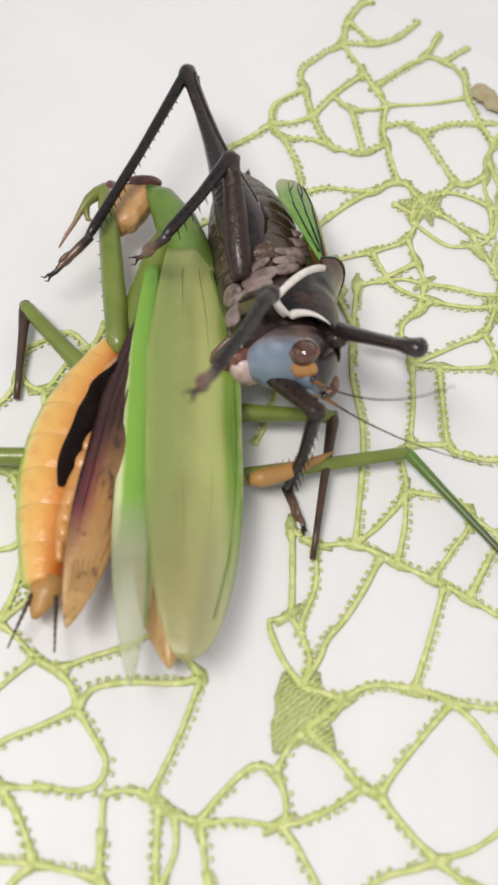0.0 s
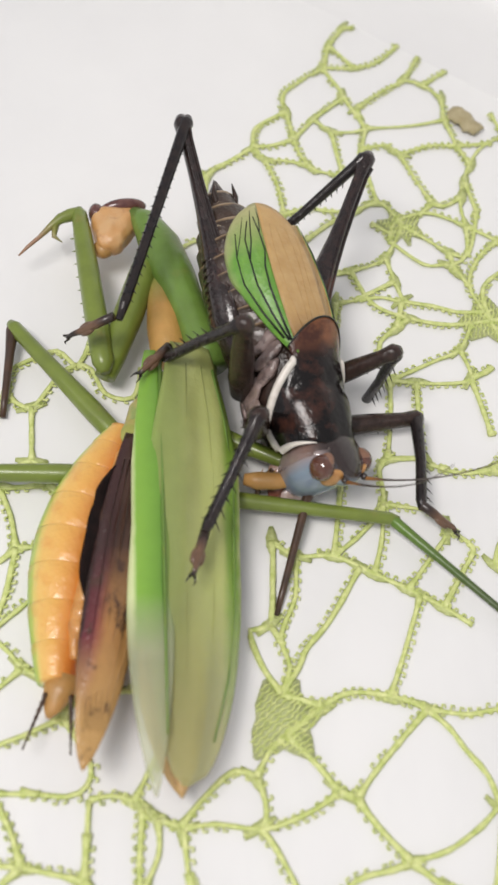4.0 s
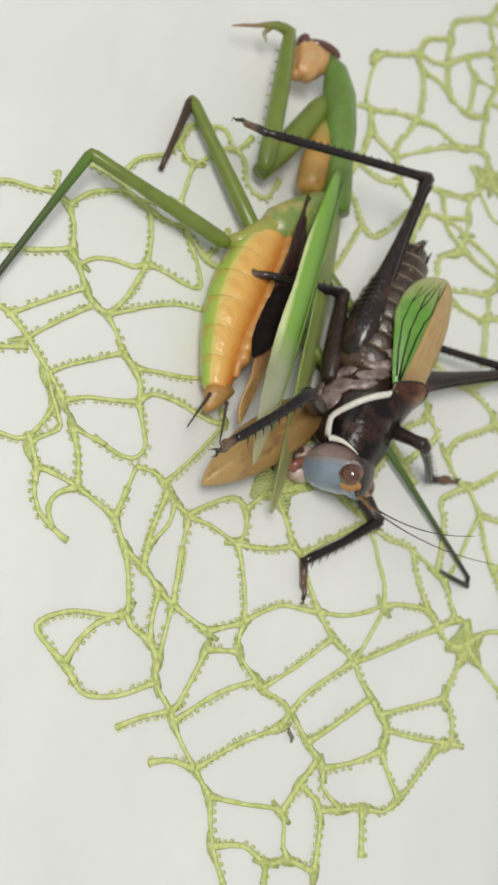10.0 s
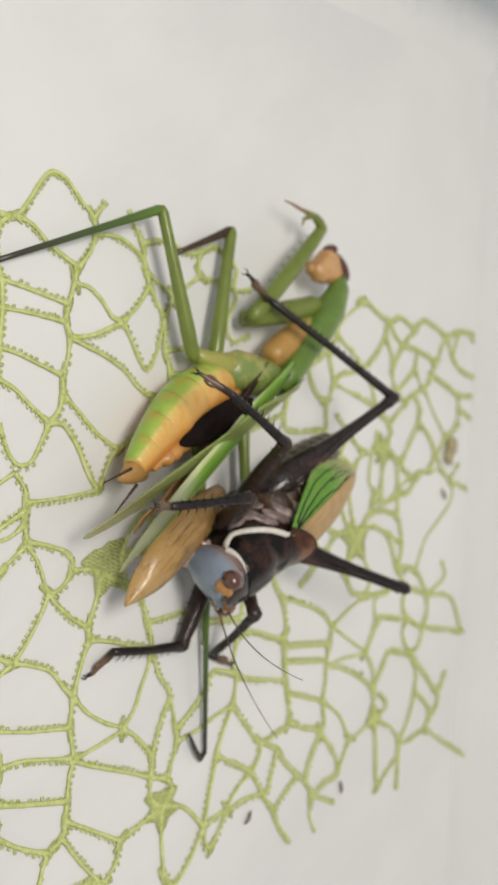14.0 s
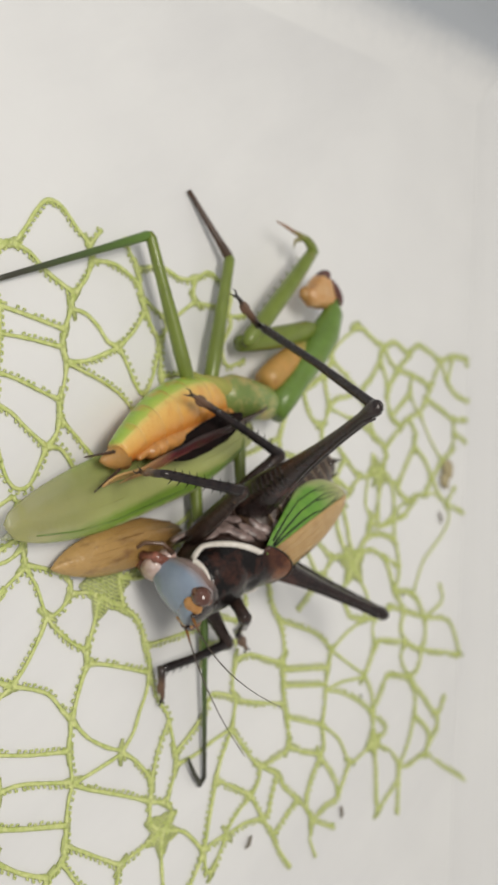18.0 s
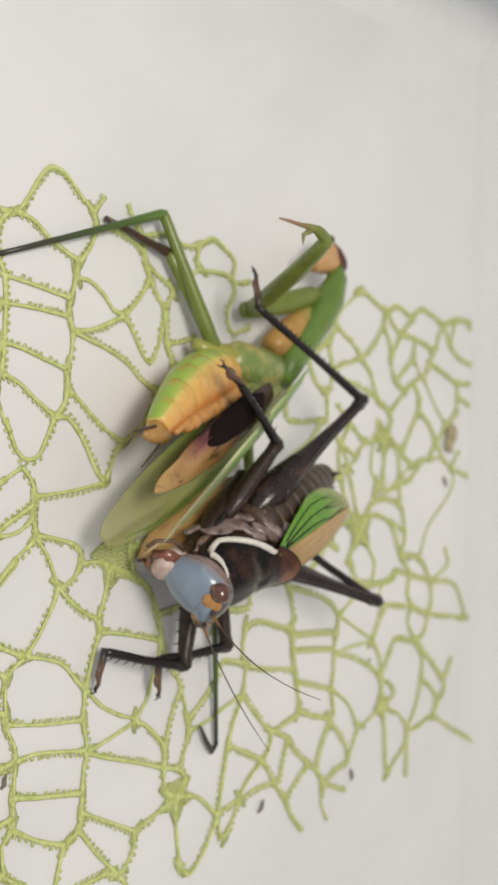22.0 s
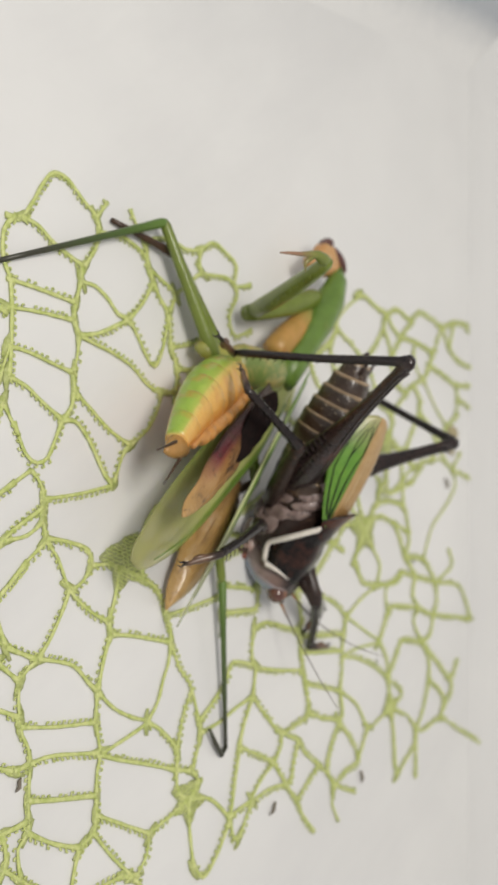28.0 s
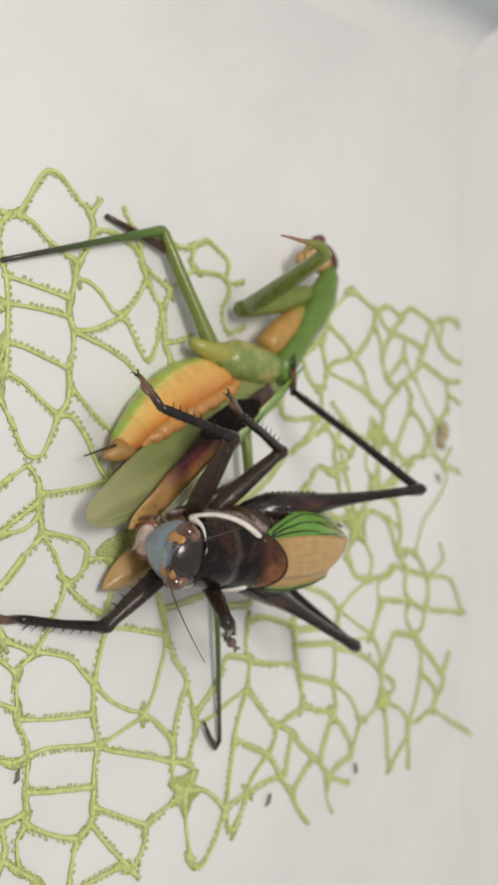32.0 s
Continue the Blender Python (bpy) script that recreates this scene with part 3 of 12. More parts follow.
    for side in (0, nv):
        line = [p for j, p in edge if j == side][0:-6]
        brow = [tuple(c / MM for c in outer_front[k]) for k in (range(9, 0, -1) if side == 0 else range(nv - 9, nv))]
        line = brow + line[1:]
        bm = bmesh.new()
        tube(bm, line, [0.06, 0.12, 0.18, 0.24, 0.3, 0.36, 0.42, 0.48, 0.54] + [0.54] * (len(line) - 12) + [0.5, 0.4, 0.15], 8)
        part("rim", bm, RIM, saddle, "white rim of the saddle")
    bm = bmesh.new()
    tube(bm, outer_hind, [0.14] * len(outer_hind), 6)
    part("hind_edge", bm, VEIN, saddle, "dark hind edge of the saddle")
    # rings of the abdomen
    count = 9
    for k in range(count):
        s = k / count
        y0 = -12.0 - 23.0 * s
        r0, r1 = 5.9 - 8.6 * max(0, s - 0.42) ** 1.5, 5.9 - 8.6 * max(0, s + 0.11 - 0.42) ** 1.5
        r1 += 0.42
        bm = bmesh.new()
        barrel(bm, [(0.4, r0 * 0.9, r0 * 0.86, 0, 0), (-0.4, r0, r0 * 0.95, 0, 0), (-2.4, r1 * 1.0, r1 * 0.95, 0, 0), (-3.5, r1, r1 * 0.95, 0, 0), (-3.85, r1 * 0.9, r1 * 0.85, 0, 0)], 22)
        ring = part("abdomen_ring", bm, SEGMENT, cricket, "dark brown abdomen ring with a pale hind edge")
        ring.location = (1.0 * math.sin(1.9 * s) * MM, y0 * MM, (-6.3 - 2.4 * s ** 1.4) * MM)
        ring.rotation_euler = (radians(9 * s), 0, 0)
    bm = bmesh.new()
    barrel(bm, [(-31.5, 2.5, 2.3, -8.4, 1.0), (-34.8, 2.2, 2.0, -8.5, 1.0), (-36.6, 1.4, 1.2, -8.4, 1.0), (-38.6, 0.25, 0.25, -8.2, 1.0)], 14)
    part("abdomen_tip", bm, BROWNLEG, cricket)
    for sd in (-1, 1):
        bm = bmesh.new()
        tube(bm, [(1.0 + sd * 1.4, -33.8, -7.4), (1.0 + sd * 1.9, -36.0, -6.9), (1.0 + sd * 1.6, -37.8, -6.7)], [0.6, 0.4, 0.07], 8)
        part("cercus", bm, BROWNLEG, cricket)
    # short wings: a tan part over the back folds down into a green side part with black veins
    def wing_at(sd, s, q):
        xf = 3.6 + 0.8 * math.sin(math.pi * min(1.0, s)) - 0.2 * s * s
        zf = 2.0 - 1.6 * s * s
        y = -10.0 - (20.8 if sd > 0 else 18.6) * s
        if q <= 0:
            k = 1.0 - 0.2 * max(0.0, (s - 0.5) / 0.5) ** 2.2
            inner = 2.4 if sd > 0 else 0.9
            return Vector((sd * (xf + q * (xf + inner) * k), y + 2.6 * q * q * s ** 4, zf + 0.75 * (1 - (1 + q) ** 2) - (0.0 if sd > 0 else 0.22)))
        w = 0.6 + 5.0 * min(1.0, s / 0.55) ** 0.8
        w *= math.sqrt(max(0.0, 1 - (max(0.0, s - 0.62) / 0.385) ** 2))
        th = radians(33 + 24 * q)
        return Vector((sd * (xf + w * q * math.cos(th)), y, zf - w * q * math.sin(th) + 0.12 * noise.noise(Vector((s * 9, q * 3, sd)))))

    def sheet(bm, f, nu, nv, thick):
        tops, lows = [], []
        for i in range(nu + 1):
            a, b = [], []
            for j in range(nv + 1):
                u, v = i / nu, j / nv
                p = f(u, v)
                n = (f(min(1, u + 0.01), v) - f(max(0, u - 0.01), v)).cross(f(u, min(1, v + 0.01)) - f(u, max(0, v - 0.01)))
                n = n.normalized() if n.length > 1e-9 else Vector((0, 0, 1))
                a.append(bm.verts.new(p * MM))
                b.append(bm.verts.new((p - n * thick * (1 if n.z > 0 else -1)) * MM))
            tops.append(a)
            lows.append(b)
        for i in range(nu):
            for j in range(nv):
                bm.faces.new((tops[i][j], tops[i + 1][j], tops[i + 1][j + 1], tops[i][j + 1]))
                bm.faces.new((lows[i][j], lows[i][j + 1], lows[i + 1][j + 1], lows[i + 1][j]))
        for i in range(nu):
            for j in (0, nv):
                bm.faces.new((tops[i][j], lows[i][j], lows[i + 1][j], tops[i + 1][j]))
        for j in range(nv):
            for i in (0, nu):
                bm.faces.new((tops[i][j], tops[i][j + 1], lows[i][j + 1], lows[i][j]))
        bmesh.ops.recalc_face_normals(bm, faces=bm.faces)

    for sd in (-1, 1):
        bm = bmesh.new()
        sheet(bm, lambda u, v: wing_at(sd, u, v - 1.0), 26, 10, 0.16)
        tan = part("back_wing", bm, TAN_WING, cricket, "papery tan-brown short forewing")
        for q in (-0.8, -0.6, -0.42, -0.22):
            vein("vein", tan, [tuple(wing_at(sd, s, q + 0.05 * math.sin(6 * s + 9 * q)) + Vector((0, 0, 0.03))) for s in (0.1, 0.25, 0.4, 0.55, 0.7, 0.85)], 0.07, TAN_WING)
        vein("vein", tan, [tuple(wing_at(sd, s, 0.0) + Vector((0, 0, 0.02))) for s in (0.08, 0.2, 0.35, 0.5, 0.65, 0.8, 0.92)], 0.14, TAN_WING)
        bm = bmesh.new()
        sheet(bm, lambda u, v: wing_at(sd, u, v), 30, 14, 0.16)
        green = part("side_wing", bm, GREEN_WING, cricket, "bright green short forewing with black veins")
        for r, line in ((0.17, ((0.08, 0.25), (0.25, 0.22), (0.42, 0.2), (0.56, 0.14), (0.66, 0.05), (0.78, 0.08), (0.9, 0.2))),
                        (0.17, ((0.08, 0.45), (0.25, 0.5), (0.45, 0.48), (0.62, 0.42), (0.76, 0.46), (0.88, 0.4))),
                        (0.16, ((0.1, 0.66), (0.28, 0.76), (0.48, 0.76), (0.66, 0.7), (0.82, 0.72))),
                        (0.11, ((0.62, 0.42), (0.74, 0.32), (0.86, 0.3), (0.95, 0.35))),
                        (0.07, ((0.66, 0.7), (0.78, 0.58), (0.92, 0.6))), (0.07, ((0.78, 0.08), (0.88, 0.04), (0.96, 0.1)))):
            vein("vein", green, [tuple(wing_at(sd, s, q) + Vector((sd * 0.04, 0, 0.06))) for s, q in line], r, VEIN)


def cricket_head():
    def shaped(vs):
        for v in vs:
            y, z = v.co.y / MM, v.co.z / MM
            if z < -4:
                v.co.x *= 1 - 0.045 * (-4 - z)
                v.co.y += MM * 0.12 * (-4 - z)
            elif z > -1 and y > 1.5:
                v.co.y += MM * (y - 1.5) * 0.13 * (z + 1)
            if z > 0.6:
                v.co.z = MM * (0.6 + (z - 0.6) * 0.62)
    bm = bmesh.new()
    shaped(egg(bm, (0, 2.4, -2.6), (4.7, 3.9, 6.4), 26, 20))
    head = part("head", bm, CROWN, cricket, "glossy head, black above and pinkish below")
    MOVING["head"] = head
    # the smooth blue face
    bm = bmesh.new()
    shaped(egg(bm, (0, 2.4, -2.6), (4.76, 3.98, 6.44), 80, 60))
    gone = [v for v in bm.verts if v.co.y / MM < 1.9 or v.co.z / MM > 1.9 or v.co.z / MM < -8.6]
    bmesh.ops.delete(bm, geom=gone, context="VERTS")
    bmesh.ops.solidify(bm, geom=bm.faces[:], thickness=0.08 * MM)
    part("face", bm, FACE, head, "smooth pale blue-grey face")
    for sd in (-1, 1):
        bm = bmesh.new()
        egg(bm, (sd * 3.5, 3.7, 0.4), (1.05, 1.85, 1.85), 20, 14, (0, 0, sd * -38))
        part("eye_ring", bm, ORANGE, head, "tan ring round the eye")
        bm = bmesh.new()
        egg(bm, (sd * 3.75, 4.0, 0.5), (1.4, 1.62, 1.66), 22, 18)
        part("eye", bm, EYE, head, "glossy red-brown eye")
        bm = bmesh.new()
        egg(bm, (sd * 2.6, 5.45, 0.5), (1.2, 0.5, 1.6), 16, 10, (12, 0, sd * -34))
        part("cheek", bm, CHEEK, head, "orange patch below the eye")
        bm = bmesh.new()
        egg(bm, (sd * 1.9, 6.3, 1.7), (0.45, 0.5, 0.45), 12, 9)
        part("feeler_socket", bm, CROWN, head)
        bm = bmesh.new()
        path = [(sd * (1.9 + 0.3 * k + 0.03 * k * k), 6.6 + 0.9 * k - 0.05 * k * k, 1.9 + 1.75 * k) for k in range(12)]
        tube(bm, path, [0.26, 0.16] + [0.12 - 0.008 * k for k in range(10)], 6)
        part("feeler", bm, FEELER, head, "thin brown feeler")
        bm = bmesh.new()
        tube(bm, [(sd * 1.4, 2.8, -7.8), (sd * 2.3, 4.2, -9.2), (sd * 1.3, 4.8, -11.0), (sd * 0.2, 4.2, -11.4)], [1.0, 1.1, 0.75, 0.2], 10)
        part("jaw", bm, JAW, head, "dark red-brown jaw")
        bm = bmesh.new()
        tube(bm, [(sd * 2.6, 1.4, -8.0), (sd * 3.6, 2.2, -10.0), (sd * 2.8, 3.8, -12.0), (sd * 1.9, 5.2, -12.4)], [0.45, 0.38, 0.34, 0.3], 8)
        part("palp", bm, FOOT, head)
    bm = bmesh.new()
    egg(bm, (0, 4.7, -8.6), (2.5, 1.1, 1.9), 16, 10, (14, 0, 0))
    part("upper_lip", bm, MOUTH, head, "pinkish-white upper lip")
    bm = bmesh.new()
    egg(bm, (0, 1.6, -8.6), (2.4, 1.7, 1.7), 14, 10)
    part("lower_lip", bm, MOUTH, head)


cricket_body()
cricket_head()
for key, kind, lengths in (("hR", "hind", (33, 30, 7.5)), ("hL", "hind", (31, 24, 6.5)), ("mR", "mid", (15.5, 15, 6.2)), ("mL", "mid", (15.5, 15, 6.2)),
                           ("fR", "front", (15.5, 14.5, 6.2)), ("fL", "front", (15.5, 14.5, 6.2))):
    limb(kind, lengths, key)

# ---- the mantis ----
mantis = new("praying_mantis")
MO = Vector((7, 22, 0))
mantis.location = MO * MM
tagged(mantis, "dead green praying mantis lying on its side with an orange belly", "mantis")


def at(*p):
    return tuple(Vector(p) - MO)


def mantis_body():
    bm = bmesh.new()
    tube(bm, [at(-1.2, 44.0, 7.2), at(0.6, 42.2, 7.6), at(2.6, 37.5, 7.8), at(4.8, 32, 7.6), at(6.6, 26.5, 7.0), at(8.0, 22, 6.4), at(9.2, 18, 5.8)],
         [1.2, 2.0, 2.9, 2.7, 2.3, 2.5, 2.4], 16)
    part("prothorax", bm, LEAF, mantis, "smooth green neck shield")
    bm = bmesh.new()
    c = Vector(at(-3.3, 41.6, 6.4)) * MM
    for v in egg(bm, at(-3.3, 41.6, 6.4), (1, 1, 1), 28, 20):
        d = (v.co - c) / MM
        sx, sy, sz = (math.copysign(abs(q) ** 0.72, q) for q in d)
        wide = 3.0 + 0.55 * sy + 0.35 * math.sin(3 * sy)
        rough = 0.18 * noise.noise(Vector((sx * 2.2, sy * 2.2, sz * 2.0)))
        v.co = c + Vector((sx * (wide + rough) - 0.5 * (1 - sy), sy * (3.9 + rough), sz * (2.1 + 2 * rough))) * MM
    head = part("head", bm, MFACE, mantis, "tan-orange face")
    for p, s in ((at(-6.2, 44.3, 6.6), (1.2, 1.7, 1.7)), (at(-2.6, 45.3, 7.0), (3.4, 1.15, 1.7))):
        bm = bmesh.new()
        egg(bm, p, s, 16, 12, (0, 0, 12))
        part("eye", bm, MEYE, head, "dull purple-brown eye")
    bm = bmesh.new()
    egg(bm, at(-5.2, 38.6, 5.9), (1.5, 1.5, 1.2), 14, 10, (0, 0, 25))
    part("mouth", bm, TAN, head)
    # raptor legs
    bm = bmesh.new()
    tube(bm, [at(2.4, 34.5, 6.0), at(2.8, 30, 6.0), at(3.3, 25, 5.6), at(3.8, 21.2, 5.2), at(3.9, 19.6, 5.0), at(4.0, 19.1, 5.0)], [1.2, 2.0, 2.5, 2.5, 2.1, 0.8], 16)
    part("coxa", bm, COXA, mantis, "tan-orange base of the folded front leg")
    bm = bmesh.new()
    tube(bm, [at(1.6, 37.5, 6.6), at(0.4, 34, 6.6), at(-1.6, 27, 5.8), at(-3.6, 20.6, 4.6), at(-4.6, 17.9, 4.0)], [1.2, 1.9, 2.1, 1.7, 1.4], 14)
    part("front_femur", bm, LEGGREEN, mantis)
    bm = bmesh.new()
    tube(bm, [(0, -1.0, 0), (0, 0.6, 0), (0, 6, 0.3), (0, 15, 0.4), (0, 22, 0.2), (0, 26.2, 0), (0, 27.2, 0)], [0.7, 1.45, 1.55, 1.5, 1.3, 1.1, 0.6], 14)
    for k in range(9):
        spike(bm, (-1.1, 4 + 2.3 * k, -0.6), (-1, 0.35, -0.4), 0.8, 0.16)
    tib = part("front_tibia", bm, LEGGREEN, mantis, "green spiny grasping shin")
    MOVING["mFT"] = tib
    bm = bmesh.new()
    tube(bm, [(0, -0.6, 0), (0.3, 1.0, 0.2), (0.6, 2.6, 0.4), (0.5, 4.4, 0.3), (0.2, 6.4, 0.1), (0, 8.6, 0), (-0.2, 10.4, -0.3)], [0.7, 0.95, 0.75, 0.48, 0.32, 0.26, 0.12], 10)
    tube(bm, [(0.4, 3.6, 0.2), (-0.8, 4.8, -0.3), (-2.2, 4.4, -0.6)], [0.6, 0.35, 0.06], 7)
    MOVING["mFF"] = part("front_foot", bm, FRONTFOOT, mantis, "hooked front foot, green fading to brown")
    bm = bmesh.new()
    tube(bm, [(0, 0, 0), (0.3, 1.6, 0), (0.5, 4, 0.1), (0.4, 7, 0.1), (0.1, 9.4, 0), (-0.3, 11.5, 0)], [0.7, 1.15, 1.1, 0.75, 0.5, 0.15], 12)
    for k in range(9):
        spike(bm, (-0.5 + 0.03 * k, 2.2 + 0.8 * k, 0.2), (-1, 0.5, 0.1), 0.9, 0.13)
    MOVING["mG"] = part("front_tibia", bm, TAN, mantis, "torn tan grasping shin edged with teeth")
    # mid body
    bm = bmesh.new()
    tube(bm, [at(8.8, 20.5, 5.4), at(7.0, 17.5, 5.4), at(4.2, 13.5, 5.2), at(1.4, 10.0, 5.0), at(-0.6, 7.0, 4.8)], [1.6, 2.7, 3.2, 3.1, 1.8], 18, 1.15)
    part("mid_thorax", bm, THORAX, mantis)
    bm = bmesh.new()
    tube(bm, [at(-5.6, 3.2, 4.0), at(-3.6, 4.6, 4.3), at(-1.6, 6.6, 4.7), at(1.2, 9.8, 5.0), at(3.4, 12.6, 5.0)], [0.9, 1.4, 2.0, 2.7, 1.8], 16)
    part("hind_thorax", bm, HIPGREEN, mantis, "yellowish-green hip of the hind legs")


def mantis_belly():
    hub = new("abdomen")
    hub.parent = mantis
    MOVING["mabd"] = hub
    tagged(hub, "swollen orange belly with green flank")
    edges = [(0.0, 1.8), (3, 2.8), (7, 3.8), (11.5, 4.6), (16, 4.8), (20.5, 4.5), (25, 3.8), (29.5, 3.0), (33.5, 2.2)]
    bow = lambda y: 2.6 * math.sin(math.pi * y / 37)
    for k, ((y0, r0), (y1, r1)) in enumerate(zip(edges, edges[1:])):
        bm = bmesh.new()
        ym = (y0 + y1) / 2
        barrel(bm, [(y0 - ym - 0.25, r0 * 0.98, r0 * 0.83, 0, 0), (y0 - ym + 0.15, r0 * 0.998, r0 * 0.85, 0, 0), (0, (r0 + r1) / 2 * 1.01, (r0 + r1) / 2 * 0.86, 0, 0),
                    (y1 - ym - 0.1, r1 * 0.998, r1 * 0.85, 0, 0), (y1 - ym + 0.15, r1 * 0.97, r1 * 0.82, 0, 0)], 26)
        layer = bm.verts.layers.float.new("around")
        for v in bm.verts:
            v[layer] = v.co.x / MM / (r0 + (r1 - r0) * min(1.0, max(0.0, (v.co.y / MM + ym - y0) / (y1 - y0))))
        seg = part("belly_ring", bm, BELLY, hub)
        seg.location = (bow(ym) * MM, ym * MM, 0)
        seg.rotation_euler = (0, 0, -math.atan(2.6 * math.pi / 37 * math.cos(math.pi * ym / 37)))
    bm = bmesh.new()
    barrel(bm, [(33, 2.15, 1.8, 0, 0), (35.0, 1.7, 1.2, -0.2, 0.3), (36.7, 0.9, 0.6, -0.3, 0.6), (37.5, 0.3, 0.3, -0.4, 0.8)], 14)
    tail = part("tail_plate", bm, TAN, hub, "dry brown tip of the belly")
    # scalloped orange lip along the torn edge
    bm = bmesh.new()
    path, radii = [], []
    for k in range(84):
        y = 3 + 0.34 * k
        r = [r0 + (r1 - r0) * (y - y0) / (y1 - y0) for (y0, r0), (y1, r1) in zip(edges, edges[1:]) if y0 <= y <= y1][0]
        wave = 0.55 * math.sin(2 * math.pi * y / 3.1 + 1.6 * math.sin(0.7 * y)) + 0.5 * noise.noise(Vector((y * 0.6, 2.0, 5.0)))
        path.append((bow(y) - r * 0.82 - 0.2 * wave, y, r * 0.40 + 0.2 + 0.12 * wave))
        radii.append((1.75 + 0.2 * wave) * min(1.0, 0.3 + 0.09 * (k + 1), 0.25 + 0.06 * (84 - k)))
    tube(bm, path, radii, 12, 0.8)
    part("lip", bm, LIP, hub, "scalloped orange-brown lip of the torn belly")
    for sd in (-1, 1):
        bm = bmesh.new()
        tube(bm, [(sd * (1.4 + 0.08 * k), 35 + 0.4 * k, 0.6 - 0.03 * k) for k in range(17)], [(0.34 - 0.014 * k) * (1 if k % 2 else 0.65) for k in range(17)], 7)
        part("cercus", bm, SHINBROWN, hub, "beaded tail feeler")


def mantis_wings():
    bm = bmesh.new()
    lean = leaf_outline(2.4, 2.4, 0.3, 0.05, 0.8)
    blade(bm, 56, lambda s: (lean(s)[0], lean(s)[1] + 0.7 * max(0.0, math.sin(math.pi * min(1.0, max(0.0, (s - 0.45) / 0.55))))), 0.7, 0.2, 12, 34, 0, 0.15, 2)
    wing = part("forewing", bm, STRIP, mantis, "bright green forewing with a pale edge")
    MOVING["mA"] = wing
    vein("rib", wing, [(-1.25, 54 * s, 0.6 * min(1, 4 * s * (1 - s) + .15)) for s in (0.02, 0.2, 0.4, 0.6, 0.8, 0.92)], 0.3, LEAF)
    bm = bmesh.new()
    blade(bm, 55.5, leaf_outline(7.0, 4.6, 0.45, 0.05, 0.52), 1.2, 0.2, 16, 44, 0, 0.7, 7)
    wing = part("forewing", bm, OLIVE, mantis, "translucent olive-green forewing with a bright edge")
    MOVING["mB"] = wing
    for x0, r in ((-5.9, 0.24), (-3.0, 0.07), (0.4, 0.06)):
        pts = [(x0 * (0.45 + 0.55 * min(1, s / 0.3) ** 0.8) * (1 if s < 0.55 else max(0.1, 1 - ((s - 0.55) / 0.45) ** 2) ** 0.52), 54.5 * s,
                1.2 * (1 - ((x0 + 1.2) / 5.8) ** 2) * min(1, 4 * s * (1 - s) + 0.15) + 0.05) for s in (0.06, 0.2, 0.35, 0.5, 0.65, 0.8, 0.93)]
        vein("rib", wing, pts, r, LEAF if r > 0.2 else OLIVE)
    bm = bmesh.new()
    blade(bm, 41, leaf_outline(3.4, 2.9, 0.5, 0.03, 0.8), 0.8, 0.25, 14, 34, 0, 0.9, 11)
    wing = part("hindwing", bm, PURPLE, mantis, "dark purple and tan hindwing")
    MOVING["mC"] = wing
    for q in range(6):
        x0 = -2.5 + 0.85 * q
        pts = [(x0 * (0.5 + 0.5 * min(1, s / 0.3)) * (1 if s < 0.55 else max(0.1, 1 - ((s - 0.55) / 0.45) ** 2) ** 0.9), 41 * s, 0.85 * min(1, 4 * s * (1 - s) + .15)) for s in (0.1, 0.3, 0.5, 0.7, 0.9)]
        vein("rib", wing, pts, 0.1, PURPLE)
    bm = bmesh.new()
    blade(bm, 27, leaf_outline(3.4, 4.0, 0.25, 0.02, 0.9), 2.3, 0.22, 16, 26, 0.6, 0.6, 17)
    wing = part("hindwing", bm, TANWING, mantis, "folded tan-brown hindwing tip")
    MOVING["mD"] = wing
    for q in range(6):
        x0 = -2.7 + 1.15 * q
        pts = [(x0 * (0.6 + 0.4 * min(1, s / 0.3)) * (1 if s < 0.55 else max(0.1, 1 - ((s - 0.55) / 0.45) ** 2) ** 1.1), 27 * s, 2.3 * (1 - ((x0 - 0.3) / 3.7) ** 2) * min(1, 4 * s * (1 - s) + .15) - 0.6 * s * s) for s in (0.1, 0.3, 0.5, 0.7, 0.9)]
        vein("rib", wing, pts, 0.12, TANWING)
    # Near-black sheet added in place of the dark hollow between belly and hindwing.
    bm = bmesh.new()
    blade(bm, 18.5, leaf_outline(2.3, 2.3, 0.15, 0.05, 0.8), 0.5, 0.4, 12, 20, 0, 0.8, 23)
    MOVING["mE"] = part("hollow_sheet", bm, CAVITY, mantis, "black sheet added for the dark hollow beside the belly")


def mantis_leg(key, lf, lt, rf, mat_f, mat_t, label="", foot=False):
    bm = bmesh.new()
    tube(bm, [(0, -0.8, 0), (0, 0.6, 0), (0, lf * 0.2, 0), (0, lf * 0.7, 0), (0, lf - 0.6, 0), (0, lf + 0.5, 0)], [rf * 0.8, rf * 1.25, rf * 1.3, rf, rf * 0.95, rf * 0.5], 12)
    MOVING[key + "_femur"] = part("femur", bm, mat_f, mantis, label)
    bm = bmesh.new()
    tube(bm, [(0, -0.6, 0), (0, 0.5, 0), (0, lt * 0.3, 0), (0, lt * 0.8, 0), (0, lt, 0)], [rf * 0.5, rf * 0.85, rf * 0.6, rf * 0.45, rf * 0.4], 10)
    shin = part("tibia", bm, mat_t, mantis)
    MOVING[key + "_tibia"] = shin
    if not foot:
        return
    bm = bmesh.new()
    tube(bm, [(0, lt - 0.3, 0), (1.1, lt + 0.7, 0), (2.6, lt - 1.6, 0), (4.2, lt - 4.4, 0.2)], [rf * 0.45, 0.5, 0.4, 0.25], 8)
    part("foot", bm, mat_t, shin)


